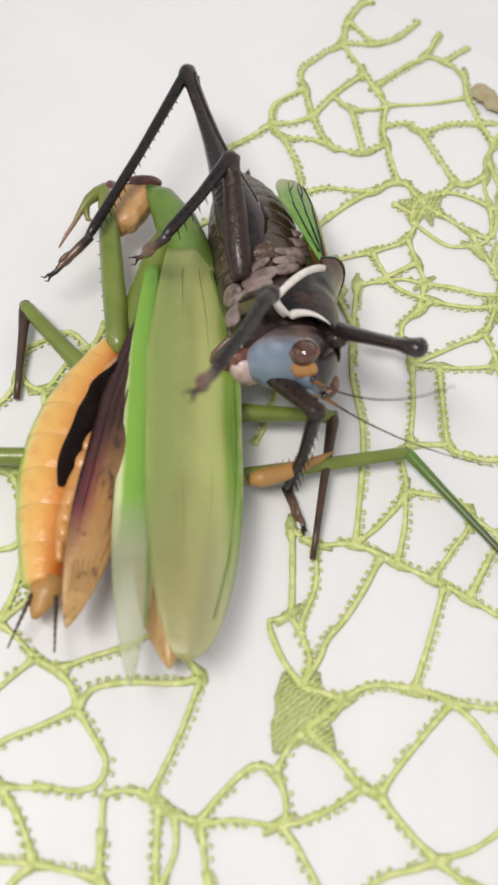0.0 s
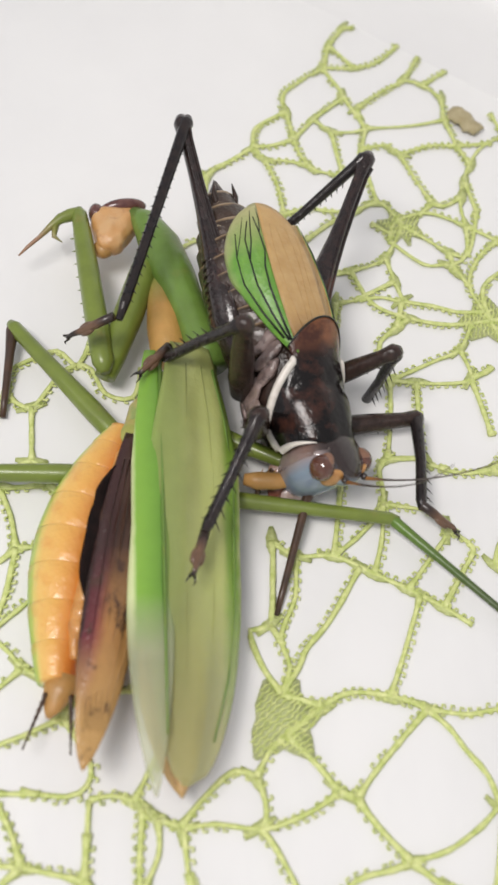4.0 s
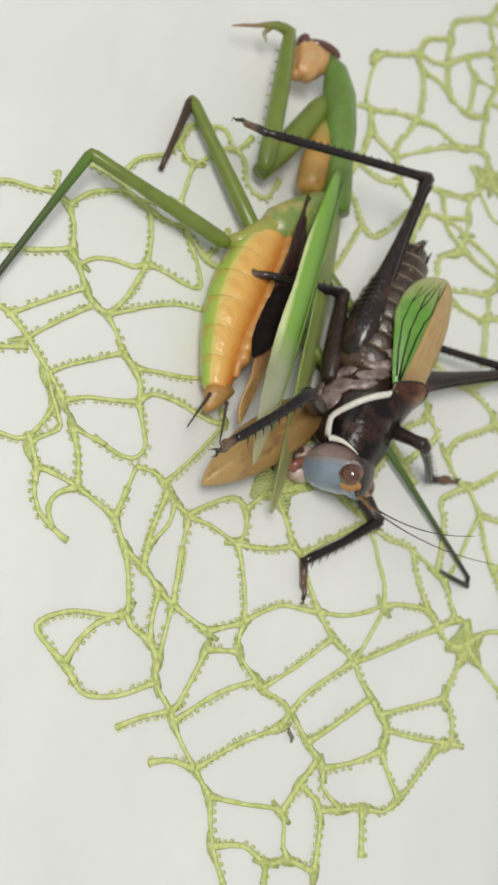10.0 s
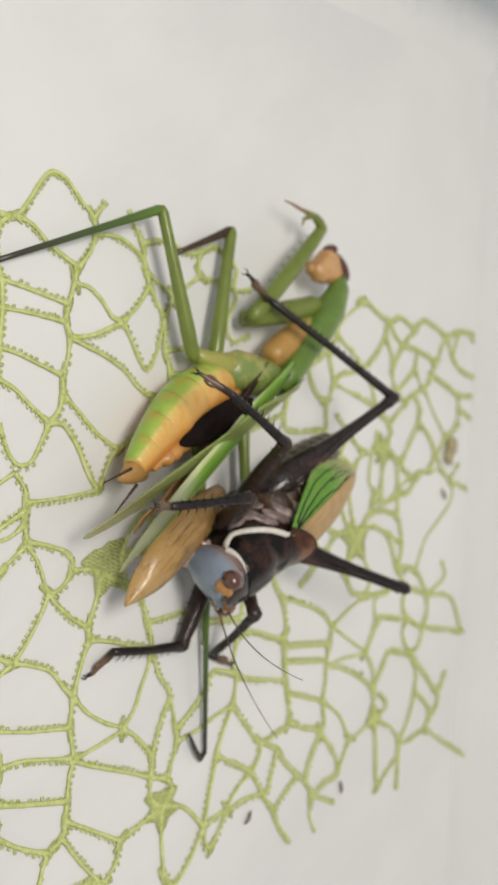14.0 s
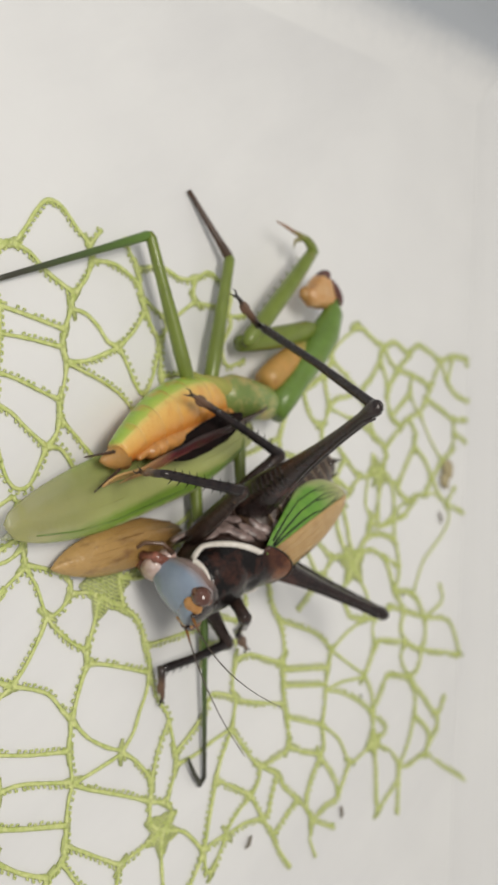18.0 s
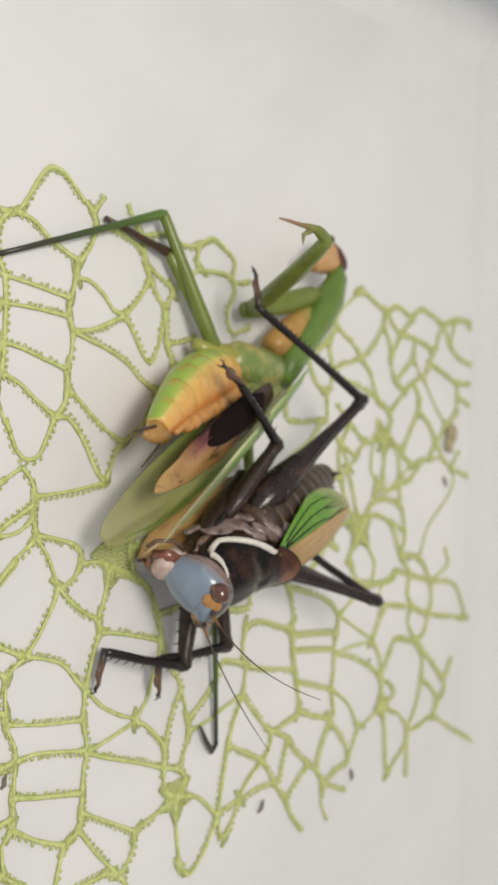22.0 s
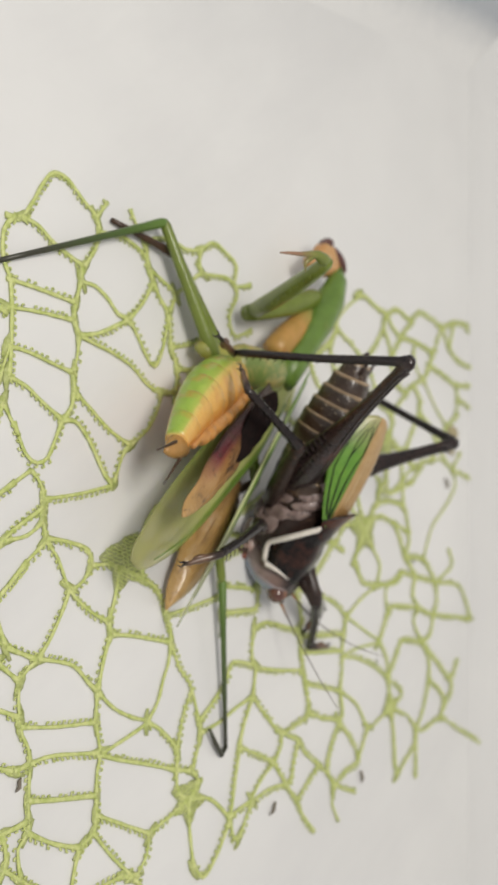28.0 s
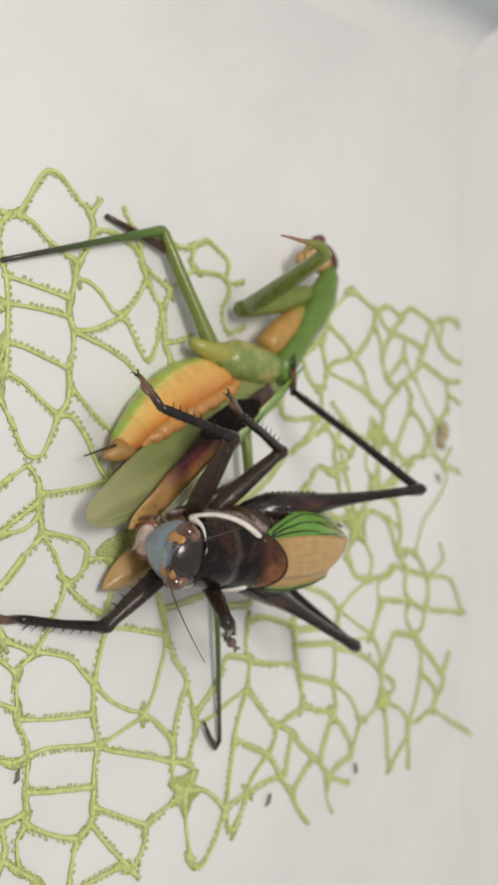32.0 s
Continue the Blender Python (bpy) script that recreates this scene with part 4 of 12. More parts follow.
mantis_body()
mantis_belly()
mantis_wings()
mantis_leg("mHL", 24, 34, 0.98, LEGGREEN, LEGDARK, "long green hind thigh")
mantis_leg("mML", 23, 13.5, 1.05, LEGGREEN, SHINBROWN)
mantis_leg("mHR", 27, 28.4, 0.85, LEGGREEN, LEGDARK, foot=True)
mantis_leg("mMR", 17, 19, 0.95, LEGGREEN, SHINBROWN)

# ---- scraps on the tray ----
for p, turn, size in (((73, -22), 20, 0.8), ((88, 2), 60, 0.7), ((33, 113), 10, 0.9), ((60, 66), 80, 0.8), ((30, -62), 35, 0.6), ((70, -55), 35, 0.7)):
    bm = bmesh.new()
    tube(bm, [(0, -1.6 * size, 0.35), (0.25, -0.3, 0.55), (0, 1.0 * size, 0.5), (0.3, 1.8 * size, 0.3)], [0.12, 0.32, 0.28, 0.08], 7)
    ob = tagged(part("crumb", bm, CRUMB), "tiny dark crumb lying on the white tray", "crumb", group="crumbs on the tray")
    ob.matrix_world = pose(p[0] * MM, p[1] * MM, 0, 0, 0, turn)
for x, y, r in ((66, 44, 0.5), (74, 20, 0.5)):
    bm = bmesh.new()
    egg(bm, (0, 0, 0), (r, r * 0.85, r * 0.22), 18, 12)
    bmesh.ops.delete(bm, geom=[v for v in bm.verts if v.co.z < -1e-6], context="VERTS")
    bmesh.ops.contextual_create(bm, geom=[e for e in bm.edges if e.is_boundary])
    ob = tagged(part("water_drop", bm, WATER), "tiny clear water drop on the white tray", "water drop", group="water drops on the tray")
    ob.matrix_world = pose(x * MM, y * MM, 0.03 * MM, 0, 0, 37 * x)
bm = bmesh.new()
blade(bm, 6.5, leaf_outline(1.8, 1.5, 0.7, 0.4, 0.5), 0.8, 0.3, 8, 10, 0, 1.0, 31)
ob = tagged(part("leaf_scrap", bm, SCRAP), "curled dry beige leaf scrap caught in the net", "leaf scrap")
ob.matrix_world = pose(55 * MM, 71 * MM, 1.0 * MM, 0, 0, 40)

# ---- the net ----
net = new("netting")
tagged(net, "torn light-green knitted net spread over a white tray", "net")
ENDS = {}
CORDS = []
SIDE = random.Random(5)


def strand(*c):
    """One cord of the net through points on the tray, with a row of small loops along one edge."""
    pts = [Vector((c[i], c[i + 1], 0)) for i in range(0, len(c), 2)]
    fine = []
    for i in range(len(pts) - 1):
        p0, p1, p2, p3 = pts[max(i - 1, 0)], pts[i], pts[i + 1], pts[min(i + 2, len(pts) - 1)]
        n = max(2, int((p2 - p1).length / 0.92))
        for k in range(n):
            t = k / n
            fine.append(0.5 * (2 * p1 + (p2 - p0) * t + (2 * p0 - 5 * p1 + 4 * p2 - p3) * t * t + (3 * p1 - p0 - 3 * p2 + p3) * t ** 3))
    fine.append(pts[-1])
    for a, b in ((pts[0], fine[1]), (pts[-1], fine[-2])):
        ENDS.setdefault((round(a.x * 2), round(a.y * 2)), []).append((a, (b - a).normalized()))
    bm = bmesh.new()
    wide = SIDE.uniform(0.15, 0.20)
    line = [(p.x, p.y, 0.30 + 0.08 * noise.noise(Vector((p.x * 0.11, p.y * 0.11, 3.0)))) for p in fine]
    swell = [wide * (1 + 0.3 * noise.noise(Vector((p.x * 0.8, p.y * 0.8, 1.0))) + 0.5 * max(0.0, 1 - min((p - pts[0]).length, (p - pts[-1]).length) / 2.6) ** 2) for p in fine]
    tube(bm, line, swell, 6, 2.0)
    main = SIDE.choice((-1, 1))
    hairy = SIDE.random() < 0.88
    for side in (main, -main):
        if side != main and SIDE.random() < 0.8:
            continue
        for i in range(1, len(fine) - 1):
            if not hairy or SIDE.random() < 0.08:
                continue
            d = (fine[i + 1] - fine[i - 1]).normalized()
            out = Vector((d.y, -d.x, 0)) * side
            p = Vector(line[i]) + out * wide * 1.5
            reach = SIDE.uniform(0.3, 0.62) * (1 if side == main else 0.5)
            tube(bm, [p, p + out * reach + d * 0.1 + Vector((0, 0, 0.08)), p + out * reach * 1.05 + d * 0.42, p + out * reach * 0.45 + d * 0.5], [0.15, 0.15, 0.14, 0.08], 5)
    CORDS.append(fine)
    part("strand", bm, NET, net)


def lace(web, centre, ring, r):
    """Wavy threads side by side across a web, cut off at its edge."""
    def reach(a):
        for (a0, r0), (a1, r1) in zip(ring, ring[1:] + [(ring[0][0] + 2 * math.pi, ring[0][1])]):
            if a0 <= a <= a1 or a0 <= a + 2 * math.pi <= a1:
                w = (a if a >= a0 else a + 2 * math.pi)
                return r0 + (r1 - r0) * (w - a0) / max(1e-6, a1 - a0)
        return r * 0.6
    way = 0.35 + centre.x * 0.02
    d, side = Vector((math.cos(way), math.sin(way), 0)), Vector((-math.sin(way), math.cos(way), 0))
    bm = bmesh.new()
    for k in range(-int(r / 0.56), int(r / 0.56) + 1):
        run = []
        for m in range(-int(r / 0.4), int(r / 0.4) + 1):
            p = d * (0.4 * m) + side * (0.56 * k + 0.13 * math.sin(2.1 * m + 1.7 * k) + 0.3 * noise.noise(Vector((m * 0.22, k * 0.3, centre.y))))
            inside = p.length < reach(math.atan2(p.y, p.x)) * 0.97
            if inside:
                run.append((centre.x + p.x, centre.y + p.y, 0.42 + 0.06 * math.sin(m * 2.1 + k)))
            if (not inside or m == int(r / 0.4)) and len(run) > 2:
                tube(bm, run, [0.13 + 0.04 * math.sin(3.3 * q + k) for q in range(len(run))], 5)
            if not inside:
                run = []
    part("thread", bm, NET, web)


def knots():
    """Web the cords together where three or more meet."""
    big = {tuple(Vector((x, y, 0)).xy): r for x, y, r in ((16.3, -27.5, 5.4), (39.6, 49.8, 4.0), (50.0, 31.6, 5.0), (56.4, -37.2, 4.4), (84.3, 18.3, 3.4))}
    groups = []
    for (bx, by) in big:
        groups.append([Vector((bx, by, 0)), []])
    for lst in ENDS.values():
        for a, d in lst:
            for g in groups:
                if (g[0] - a).length < 1.1 or ((g[0].x, g[0].y) in big and (g[0] - a).length < 4.2):
                    g[1].append(d if (g[0].x, g[0].y) not in big else (a + d * 5 - g[0]).normalized())
                    break
            else:
                groups.append([a, [d]])
    for centre, ways in groups:
        if len(ways) < 3:
            best = None
            for cord in CORDS:
                for i in range(1, len(cord) - 1):
                    d = (cord[i] - centre).length
                    if d < 0.9 and (best is None or d < best[0]):
                        best = (d, (cord[i + 1] - cord[i - 1]).normalized())
            if best:
                ways = ways + [best[1], -best[1]]
        if len(ways) < 3:
            continue
        key = (centre.x, centre.y)
        r = 2.1
        if key in big:
            r = big[key]
        angles = []
        for a in sorted(math.atan2(d.y, d.x) for d in ways):
            if not angles or (a - angles[-1] > 0.45 and a - angles[0] < 2 * math.pi - 0.45):
                angles.append(a)
        if len(angles) < 3:
            continue
        ring = []
        for i, a in enumerate(angles):
            b = angles[(i + 1) % len(angles)] + (2 * math.pi if i == len(angles) - 1 else 0)
            for off in (-0.26, 0.26):
                ring.append((a + off / r, r))
            for q in (0.3, 0.5, 0.7):
                w = a + (b - a) * q
                ring.append((w, r * ((0.58 if key in big else 0.34) + 0.6 * abs(q - 0.5))))
        ring.sort()
        bm = bmesh.new()
        top = [bm.verts.new(((centre.x + rr * math.cos(a)) * MM, (centre.y + rr * math.sin(a)) * MM, 0.36 * MM)) for a, rr in ring]
        low = [bm.verts.new((v.co.x, v.co.y, 0.16 * MM)) for v in top]
        ct = bm.verts.new((centre.x * MM, centre.y * MM, (0.36 if key in big else 0.46) * MM))
        cl = bm.verts.new((centre.x * MM, centre.y * MM, 0.14 * MM))
        n = len(top)
        for i in range(n):
            k = (i + 1) % n
            bm.faces.new((top[i], top[k], ct))
            bm.faces.new((low[k], low[i], cl))
            bm.faces.new((top[k], top[i], low[i], low[k]))
        web = part("knot", bm, LACE if key in big else KNOT, net, "dense lace web of the net" if key in big else "")
        if key in big:
            lace(web, centre, ring, r)


def build_net():
    strand(-38.3, -19.5, -37.0, -16.8, -38.0, -13.6, -39.7, -10.0, -40.3, -7.1, -38.4, -5.0, -34.8, -3.9, -31.3, -2.7, -29.0, -3.4)
    strand(-37.0, -16.8, -34.6, -14.5, -31.0, -13.0, -25.9, -9.5)
    strand(-29.0, -3.4, -27.2, -5.9, -25.9, -9.5)
    strand(-31.3, -2.7, -32.5, 1.0)
    strand(-29.0, -3.4, -27.1, 0.4, -24.7, 2.6, -22.2, 4.0, -19.8, 3.7)
    strand(-29.8, 5.1, -27.2, 5.0, -24.1, 5.3, -19.8, 3.7)
    strand(-24.1, 5.3, -22.5, 10.6, -19.0, 14.1, -17.6, 17.5, -17.2, 21.6, -14.6, 23.5, -11.3, 25.0, -8.5, 22.6, -6.7, 26.8)
    strand(-17.6, 17.5, -14.2, 15.6, -10.8, 21.0, -8.5, 22.6)
    strand(-14.2, 15.6, -14.0, 12.5, -13.7, 7.3)
    strand(-8.5, 22.6, -6.6, 22.0, -4.6, 17.9, -1.0, 17.3, 0.2, 22.2)
    strand(-19.8, 3.7, -17.5, 3.3)
    strand(-19.8, 3.7, -17.7, 5.1, -13.7, 7.3, -12.8, 5.9, -11.7, 3.9)
    strand(-17.5, 3.3, -15.8, -0.8, -14.9, -5.2)
    strand(-17.5, 3.3, -14.4, 3.4, -11.7, 3.9)
    strand(-25.9, -9.5, -24.3, -11.2, -22.4, -9.0, -19.3, -7.5, -16.7, -7.0, -14.9, -5.2)
    strand(-24.3, -11.2, -21.9, -14.2, -19.9, -15.9, -17.4, -16.3)
    strand(-30.5, -24.4, -26.6, -19.6, -21.9, -14.2)
    strand(-27.0, -26.7, -24.3, -22.3, -20.9, -17.5, -19.9, -15.9)
    strand(-17.4, -16.3, -15.8, -11.9, -14.9, -5.2)
    strand(-14.9, -5.2, -11.8, -5.0, -8.2, -5.0, -5.8, -4.2, -7.6, -0.7, -11.7, 3.9)
    strand(-11.7, 3.9, -6.7, 1.1, -3.0, 0.3, 0.0, -2.4)
    strand(-6.7, 1.1, -5.0, 5.8, -4.9, 8.2)
    strand(-3.0, 0.3, -1.4, 3.4, -0.1, 6.9)
    strand(-17.4, -16.3, -15.6, -14.8, -12.0, -11.5, -8.1, -8.8, -4.4, -7.5, -1.7, -5.3, 0.0, -2.4)
    strand(-1.7, -5.3, 0.2, -7.6, 1.7, -11.4, 2.0, -16.4)
    strand(-17.4, -16.3, -14.7, -18.8, -13.2, -20.6, -10.6, -22.0)
    strand(-22.3, -29.6, -19.6, -26.5, -15.9, -23.2, -13.2, -20.6)
    strand(-10.6, -22.0, -7.4, -20.7, -2.5, -19.0, 2.0, -16.4)
    strand(-10.6, -22.0, -8.9, -24.2, -8.3, -26.5)
    strand(-18.6, -32.0, -15.6, -29.7, -12.6, -28.5, -8.3, -26.5)
    strand(-8.3, -26.5, -6.9, -24.4, -3.1, -23.5, 2.7, -23.7, 5.2, -23.0)
    strand(-8.3, -26.5, -6.8, -29.0, -5.1, -32.0, -5.5, -34.2, -7.6, -35.3, -12.6, -34.6)
    strand(2.0, -16.4, 2.3, -18.5, 5.2, -23.0)
    strand(5.2, -23.0, 2.8, -29.3, -0.4, -36.0)
    strand(-5.2, -35.7, -5.3, -39.2, -5.3, -40.7)
    strand(-5.2, -35.7, -2.8, -35.3, -0.4, -36.0, 2.2, -37.9, 4.6, -38.8)
    strand(2.2, -37.9, 2.2, -41.6, 0.5, -45.3)
    strand(4.9, -39.0, 5.3, -43.5, 6.2, -48.2)
    strand(4.6, -38.8, 7.0, -35.9, 10.6, -32.9, 12.9, -33.7)
    strand(4.9, -39.0, 8.2, -38.6, 13.1, -39.1, 13.8, -36.3, 12.9, -33.7)
    strand(12.9, -33.7, 14.7, -30.7, 16.6, -29.1)
    strand(13.1, -39.1, 15.0, -39.0, 19.4, -37.2, 22.0, -35.4)
    strand(13.1, -39.1, 14.7, -41.4, 16.9, -46.0, 18.0, -49.7)
    strand(16.6, -29.1, 20.0, -32.7, 22.0, -35.4, 23.9, -36.2)
    strand(23.9, -36.2, 27.2, -32.3, 33.1, -26.3)
    strand(16.6, -29.1, 22.5, -24.8, 26.3, -24.2, 31.1, -25.3, 33.1, -26.3)
    strand(23.9, -36.2, 25.8, -39.2, 29.1, -43.1)
    strand(18.0, -49.7, 13.0, -53.2)
    strand(18.0, -49.7, 19.3, -48.1, 23.0, -44.8, 26.8, -43.9, 29.1, -43.1)
    strand(18.0, -49.7, 18.6, -53.9, 23.8, -57.3, 27.0, -57.8, 29.2, -58.8, 33.2, -61.8, 36.7, -64.3, 37.3, -66.7, 41.1, -68.7)
    strand(23.8, -57.3, 28.3, -52.0, 32.7, -45.9)
    strand(29.2, -58.8, 31.1, -55.0, 37.0, -47.8)
    strand(33.2, -61.8, 37.0, -57.5, 41.6, -51.8)
    strand(36.7, -64.3, 41.5, -61.6, 45.6, -58.3)
    strand(29.2, -58.8, 28.1, -61.5)
    strand(29.1, -43.1, 32.7, -45.9, 37.0, -47.8, 39.3, -50.2, 43.9, -53.5, 45.6, -55.3, 45.6, -58.3, 47.5, -61.1, 50.3, -63.9)
    strand(45.6, -55.3, 51.6, -54.4, 57.3, -52.9)
    strand(29.1, -43.1, 33.3, -42.0, 37.3, -39.6, 39.9, -37.6, 38.8, -42.7, 37.3, -47.7)
    strand(39.9, -37.6, 38.9, -34.0, 36.8, -31.0, 35.4, -28.6, 33.1, -26.3)
    strand(39.9, -37.6, 43.1, -35.9, 48.0, -34.9, 50.5, -36.8)
    strand(37.3, -47.7, 39.7, -46.1, 45.4, -41.1, 50.5, -36.8)
    strand(50.5, -36.8, 53.2, -34.1)
    strand(50.5, -36.8, 53.7, -38.4, 56.4, -37.2)
    strand(56.4, -37.2, 55.5, -41.6, 54.5, -46.7, 56.5, -49.0, 57.3, -52.9, 55.3, -54.3)
    strand(43.9, -53.5, 48.7, -50.4, 54.5, -46.7)
    strand(57.3, -52.9, 59.8, -52.6)
    strand(56.4, -37.2, 60.0, -39.5, 66.4, -42.6)
    strand(65.6, -42.2, 69.1, -41.7, 68.6, -37.2, 66.3, -31.4)
    strand(56.4, -37.2, 60.1, -33.3, 66.3, -31.4)
    strand(56.4, -37.2, 55.7, -33.8, 53.2, -34.1)
    strand(33.1, -26.3, 37.8, -27.0, 42.2, -26.6, 44.3, -30.4, 48.0, -34.9)
    strand(42.2, -26.6, 47.9, -28.2, 49.7, -29.0, 52.2, -32.3, 53.2, -34.1)
    strand(47.9, -28.2, 47.4, -22.5, 46.5, -18.4, 45.4, -15.9, 49.9, -11.2)
    strand(49.7, -29.0, 51.4, -24.2, 52.3, -19.6, 53.7, -15.0)
    strand(66.3, -31.4, 66.6, -28.9, 68.0, -25.4)
    strand(66.3, -31.4, 69.4, -32.6, 70.5, -31.5)
    strand(66.3, -31.4, 62.1, -26.9, 58.4, -22.7)
    strand(44.3, -7.9, 45.9, -4.1, 52.2, 2.8, 46.1, 6.1)
    strand(52.2, 2.8, 56.5, 0.5, 59.3, -1.0, 62.0, -1.7)
    strand(44.3, -7.9, 49.9, -11.2, 59.3, -1.0)
    strand(49.9, -11.2, 53.7, -15.0)
    strand(53.7, -15.0, 56.5, -20.5, 58.4, -22.7)
    strand(53.7, -15.0, 58.1, -14.2, 64.2, -12.4, 65.8, -8.4, 66.7, -4.2, 62.0, -1.7)
    strand(64.2, -12.4, 66.1, -14.0, 66.9, -17.1)
    strand(58.4, -22.7, 63.2, -19.4, 66.9, -17.1)
    strand(64.2, -12.4, 68.9, -9.4, 71.7, -9.2, 76.6, -7.2)
    strand(66.9, -17.1, 72.3, -16.7)
    strand(66.9, -17.1, 66.9, -21.8, 68.0, -25.4, 69.7, -20.9, 72.3, -16.7)
    strand(68.0, -25.4, 70.5, -31.5)
    strand(68.9, -9.4, 70.7, -12.6, 73.0, -15.2, 72.3, -16.7)
    strand(72.3, -16.7, 77.1, -15.9, 80.4, -16.1, 85.4, -15.2)
    strand(77.1, -15.9, 76.7, -10.5, 76.6, -7.2)
    strand(76.6, -7.2, 80.2, -6.0, 83.4, -6.3, 85.3, -8.1, 89.3, -8.5)
    strand(80.2, -6.0, 84.3, -4.7, 89.1, -1.1)
    strand(66.7, -4.2, 71.3, -0.4, 74.4, 2.4, 76.0, -1.3, 78.3, -5.1, 80.2, -6.0)
    strand(74.4, 2.4, 80.4, 3.7, 84.9, 3.0, 83.4, -1.8, 83.4, -6.3)
    strand(53.8, 1.9, 62.1, 13.7)
    strand(56.5, 0.5, 64.5, 11.4)
    strand(62.0, -1.7, 70.3, 6.3)
    strand(60.0, 16.3, 62.1, 13.7, 64.5, 11.4, 67.8, 8.7, 70.3, 6.3, 74.1, 4.5, 74.4, 2.4)
    strand(60.0, 16.3, 53.9, 13.5, 46.1, 6.1)
    strand(60.0, 16.3, 67.6, 20.8, 71.1, 22.7, 67.4, 16.0, 65.4, 10.8)
    strand(65.4, 10.8, 69.2, 14.8, 74.4, 18.6, 79.2, 21.0)
    strand(71.1, 22.7, 75.7, 22.9, 79.2, 21.0)
    strand(70.3, 6.3, 75.9, 9.1, 82.1, 9.7, 83.5, 13.7, 84.3, 18.2)
    strand(79.2, 21.0, 84.3, 18.2)
    strand(82.1, 9.7, 84.2, 4.7, 84.9, 3.0)
    strand(84.3, 18.2, 88.8, 16.5, 94.7, 13.0, 97.0, 12.2)
    strand(84.3, 18.2, 90.0, 22.3, 94.7, 23.2, 96.8, 20.4, 96.9, 16.2, 97.0, 12.2)
    strand(94.7, 23.2, 102.5, 17.2)
    strand(94.7, 23.2, 97.0, 25.8, 99.7, 32.6, 106.6, 36.9, 112.5, 40.8, 121.5, 46.1)
    strand(99.7, 32.6, 96.5, 36.4, 89.7, 33.8)
    strand(84.3, 18.2, 84.8, 23.2, 79.2, 21.0)
    strand(79.2, 21.0, 76.9, 27.3, 76.4, 30.3, 81.8, 36.3)
    strand(81.8, 36.3, 85.7, 36.5, 89.7, 33.8, 93.1, 28.5, 94.7, 23.2)
    strand(81.8, 36.3, 88.9, 38.6, 95.3, 41.1, 94.2, 46.3)
    strand(95.3, 41.1, 97.9, 39.9, 98.5, 35.0, 99.7, 32.6)
    strand(71.1, 22.7, 68.3, 29.3, 69.2, 32.5, 75.1, 39.5, 79.7, 43.6, 90.4, 56.3)
    strand(81.8, 36.3, 76.2, 36.0, 75.1, 39.5)
    strand(79.7, 43.6, 82.5, 40.2, 81.8, 36.3)
    strand(68.3, 29.3, 64.8, 30.4, 64.1, 33.4, 64.9, 38.2)
    strand(64.9, 38.2, 69.0, 42.3, 74.8, 48.4, 81.2, 56.3, 87.2, 56.9, 90.4, 56.3)
    strand(69.0, 42.3, 71.3, 39.3, 75.1, 39.5)
    strand(74.8, 48.4, 78.2, 46.7, 79.7, 43.6)
    strand(69.0, 42.3, 63.3, 41.5, 59.8, 41.7, 55.2, 42.2)
    strand(63.3, 41.5, 68.0, 47.3, 74.8, 48.4)
    strand(74.8, 48.4, 76.1, 56.7, 72.3, 57.9)
    strand(60.0, 16.3, 60.2, 22.2, 61.5, 28.7)
    strand(54.1, 25.1, 58.0, 24.9, 61.5, 28.7)
    strand(61.5, 28.7, 59.0, 32.2, 54.7, 32.1, 50.2, 31.4)
    strand(50.2, 31.4, 52.6, 24.9, 54.1, 25.1)
    strand(61.5, 28.7, 65.4, 35.2, 64.9, 38.2)
    strand(50.2, 31.4, 50.2, 37.7, 55.2, 42.2, 60.3, 45.6, 63.3, 41.5)
    strand(50.2, 31.4, 48.2, 37.8, 50.1, 43.0, 54.1, 47.1, 57.4, 46.7, 60.3, 45.6)
    strand(45.9, 41.9, 48.6, 44.0, 49.6, 50.1)
    strand(49.6, 50.1, 49.4, 54.5, 50.9, 60.6, 54.4, 67.2, 59.0, 70.3, 62.3, 69.6, 63.6, 65.5, 64.0, 59.0, 64.5, 54.2, 68.0, 47.3)
    strand(49.6, 50.1, 54.1, 47.1)
    strand(49.6, 50.1, 44.1, 52.6, 38.8, 50.7, 37.2, 46.6)
    strand(50.2, 31.4, 44.2, 30.6, 38.3, 31.7, 33.3, 34.3, 30.7, 40.5)
    strand(38.3, 31.7, 33.6, 27.2, 33.8, 23.9)
    strand(37.2, 46.6, 41.9, 42.1, 45.9, 41.9, 48.2, 37.8)
    strand(59.0, 70.3, 57.8, 76.0)
    strand(59.0, 70.3, 64.8, 76.0)
    strand(13.0, -53.2, 6.8, -51.8, 4.3, -50.7, 0.8, -48.7, -2.5, -47.3, -5.5, -44.0)
    strand(-5.5, -44.0, -12.0, -42.5, -16.6, -42.2, -18.1, -42.5)
    strand(-12.0, -42.5, -14.2, -44.5, -14.7, -46.9, -12.9, -49.3, -10.5, -50.0)
    strand(-18.1, -42.5, -17.4, -45.5, -15.4, -48.2, -12.9, -49.3)
    strand(-12.0, -42.5, -13.5, -38.4, -15.8, -34.8)
    strand(-5.5, -44.0, -5.3, -39.2)
    strand(-10.4, -34.9, -15.8, -34.8)
    strand(-18.1, -42.5, -20.2, -39.8, -21.2, -38.4)
    strand(-17.6, -44.7, -18.1, -42.5)
    strand(0.6, -36.7, 0.2, -42.9, 0.8, -48.7)
    strand(5.3, -43.5, 6.8, -51.8)
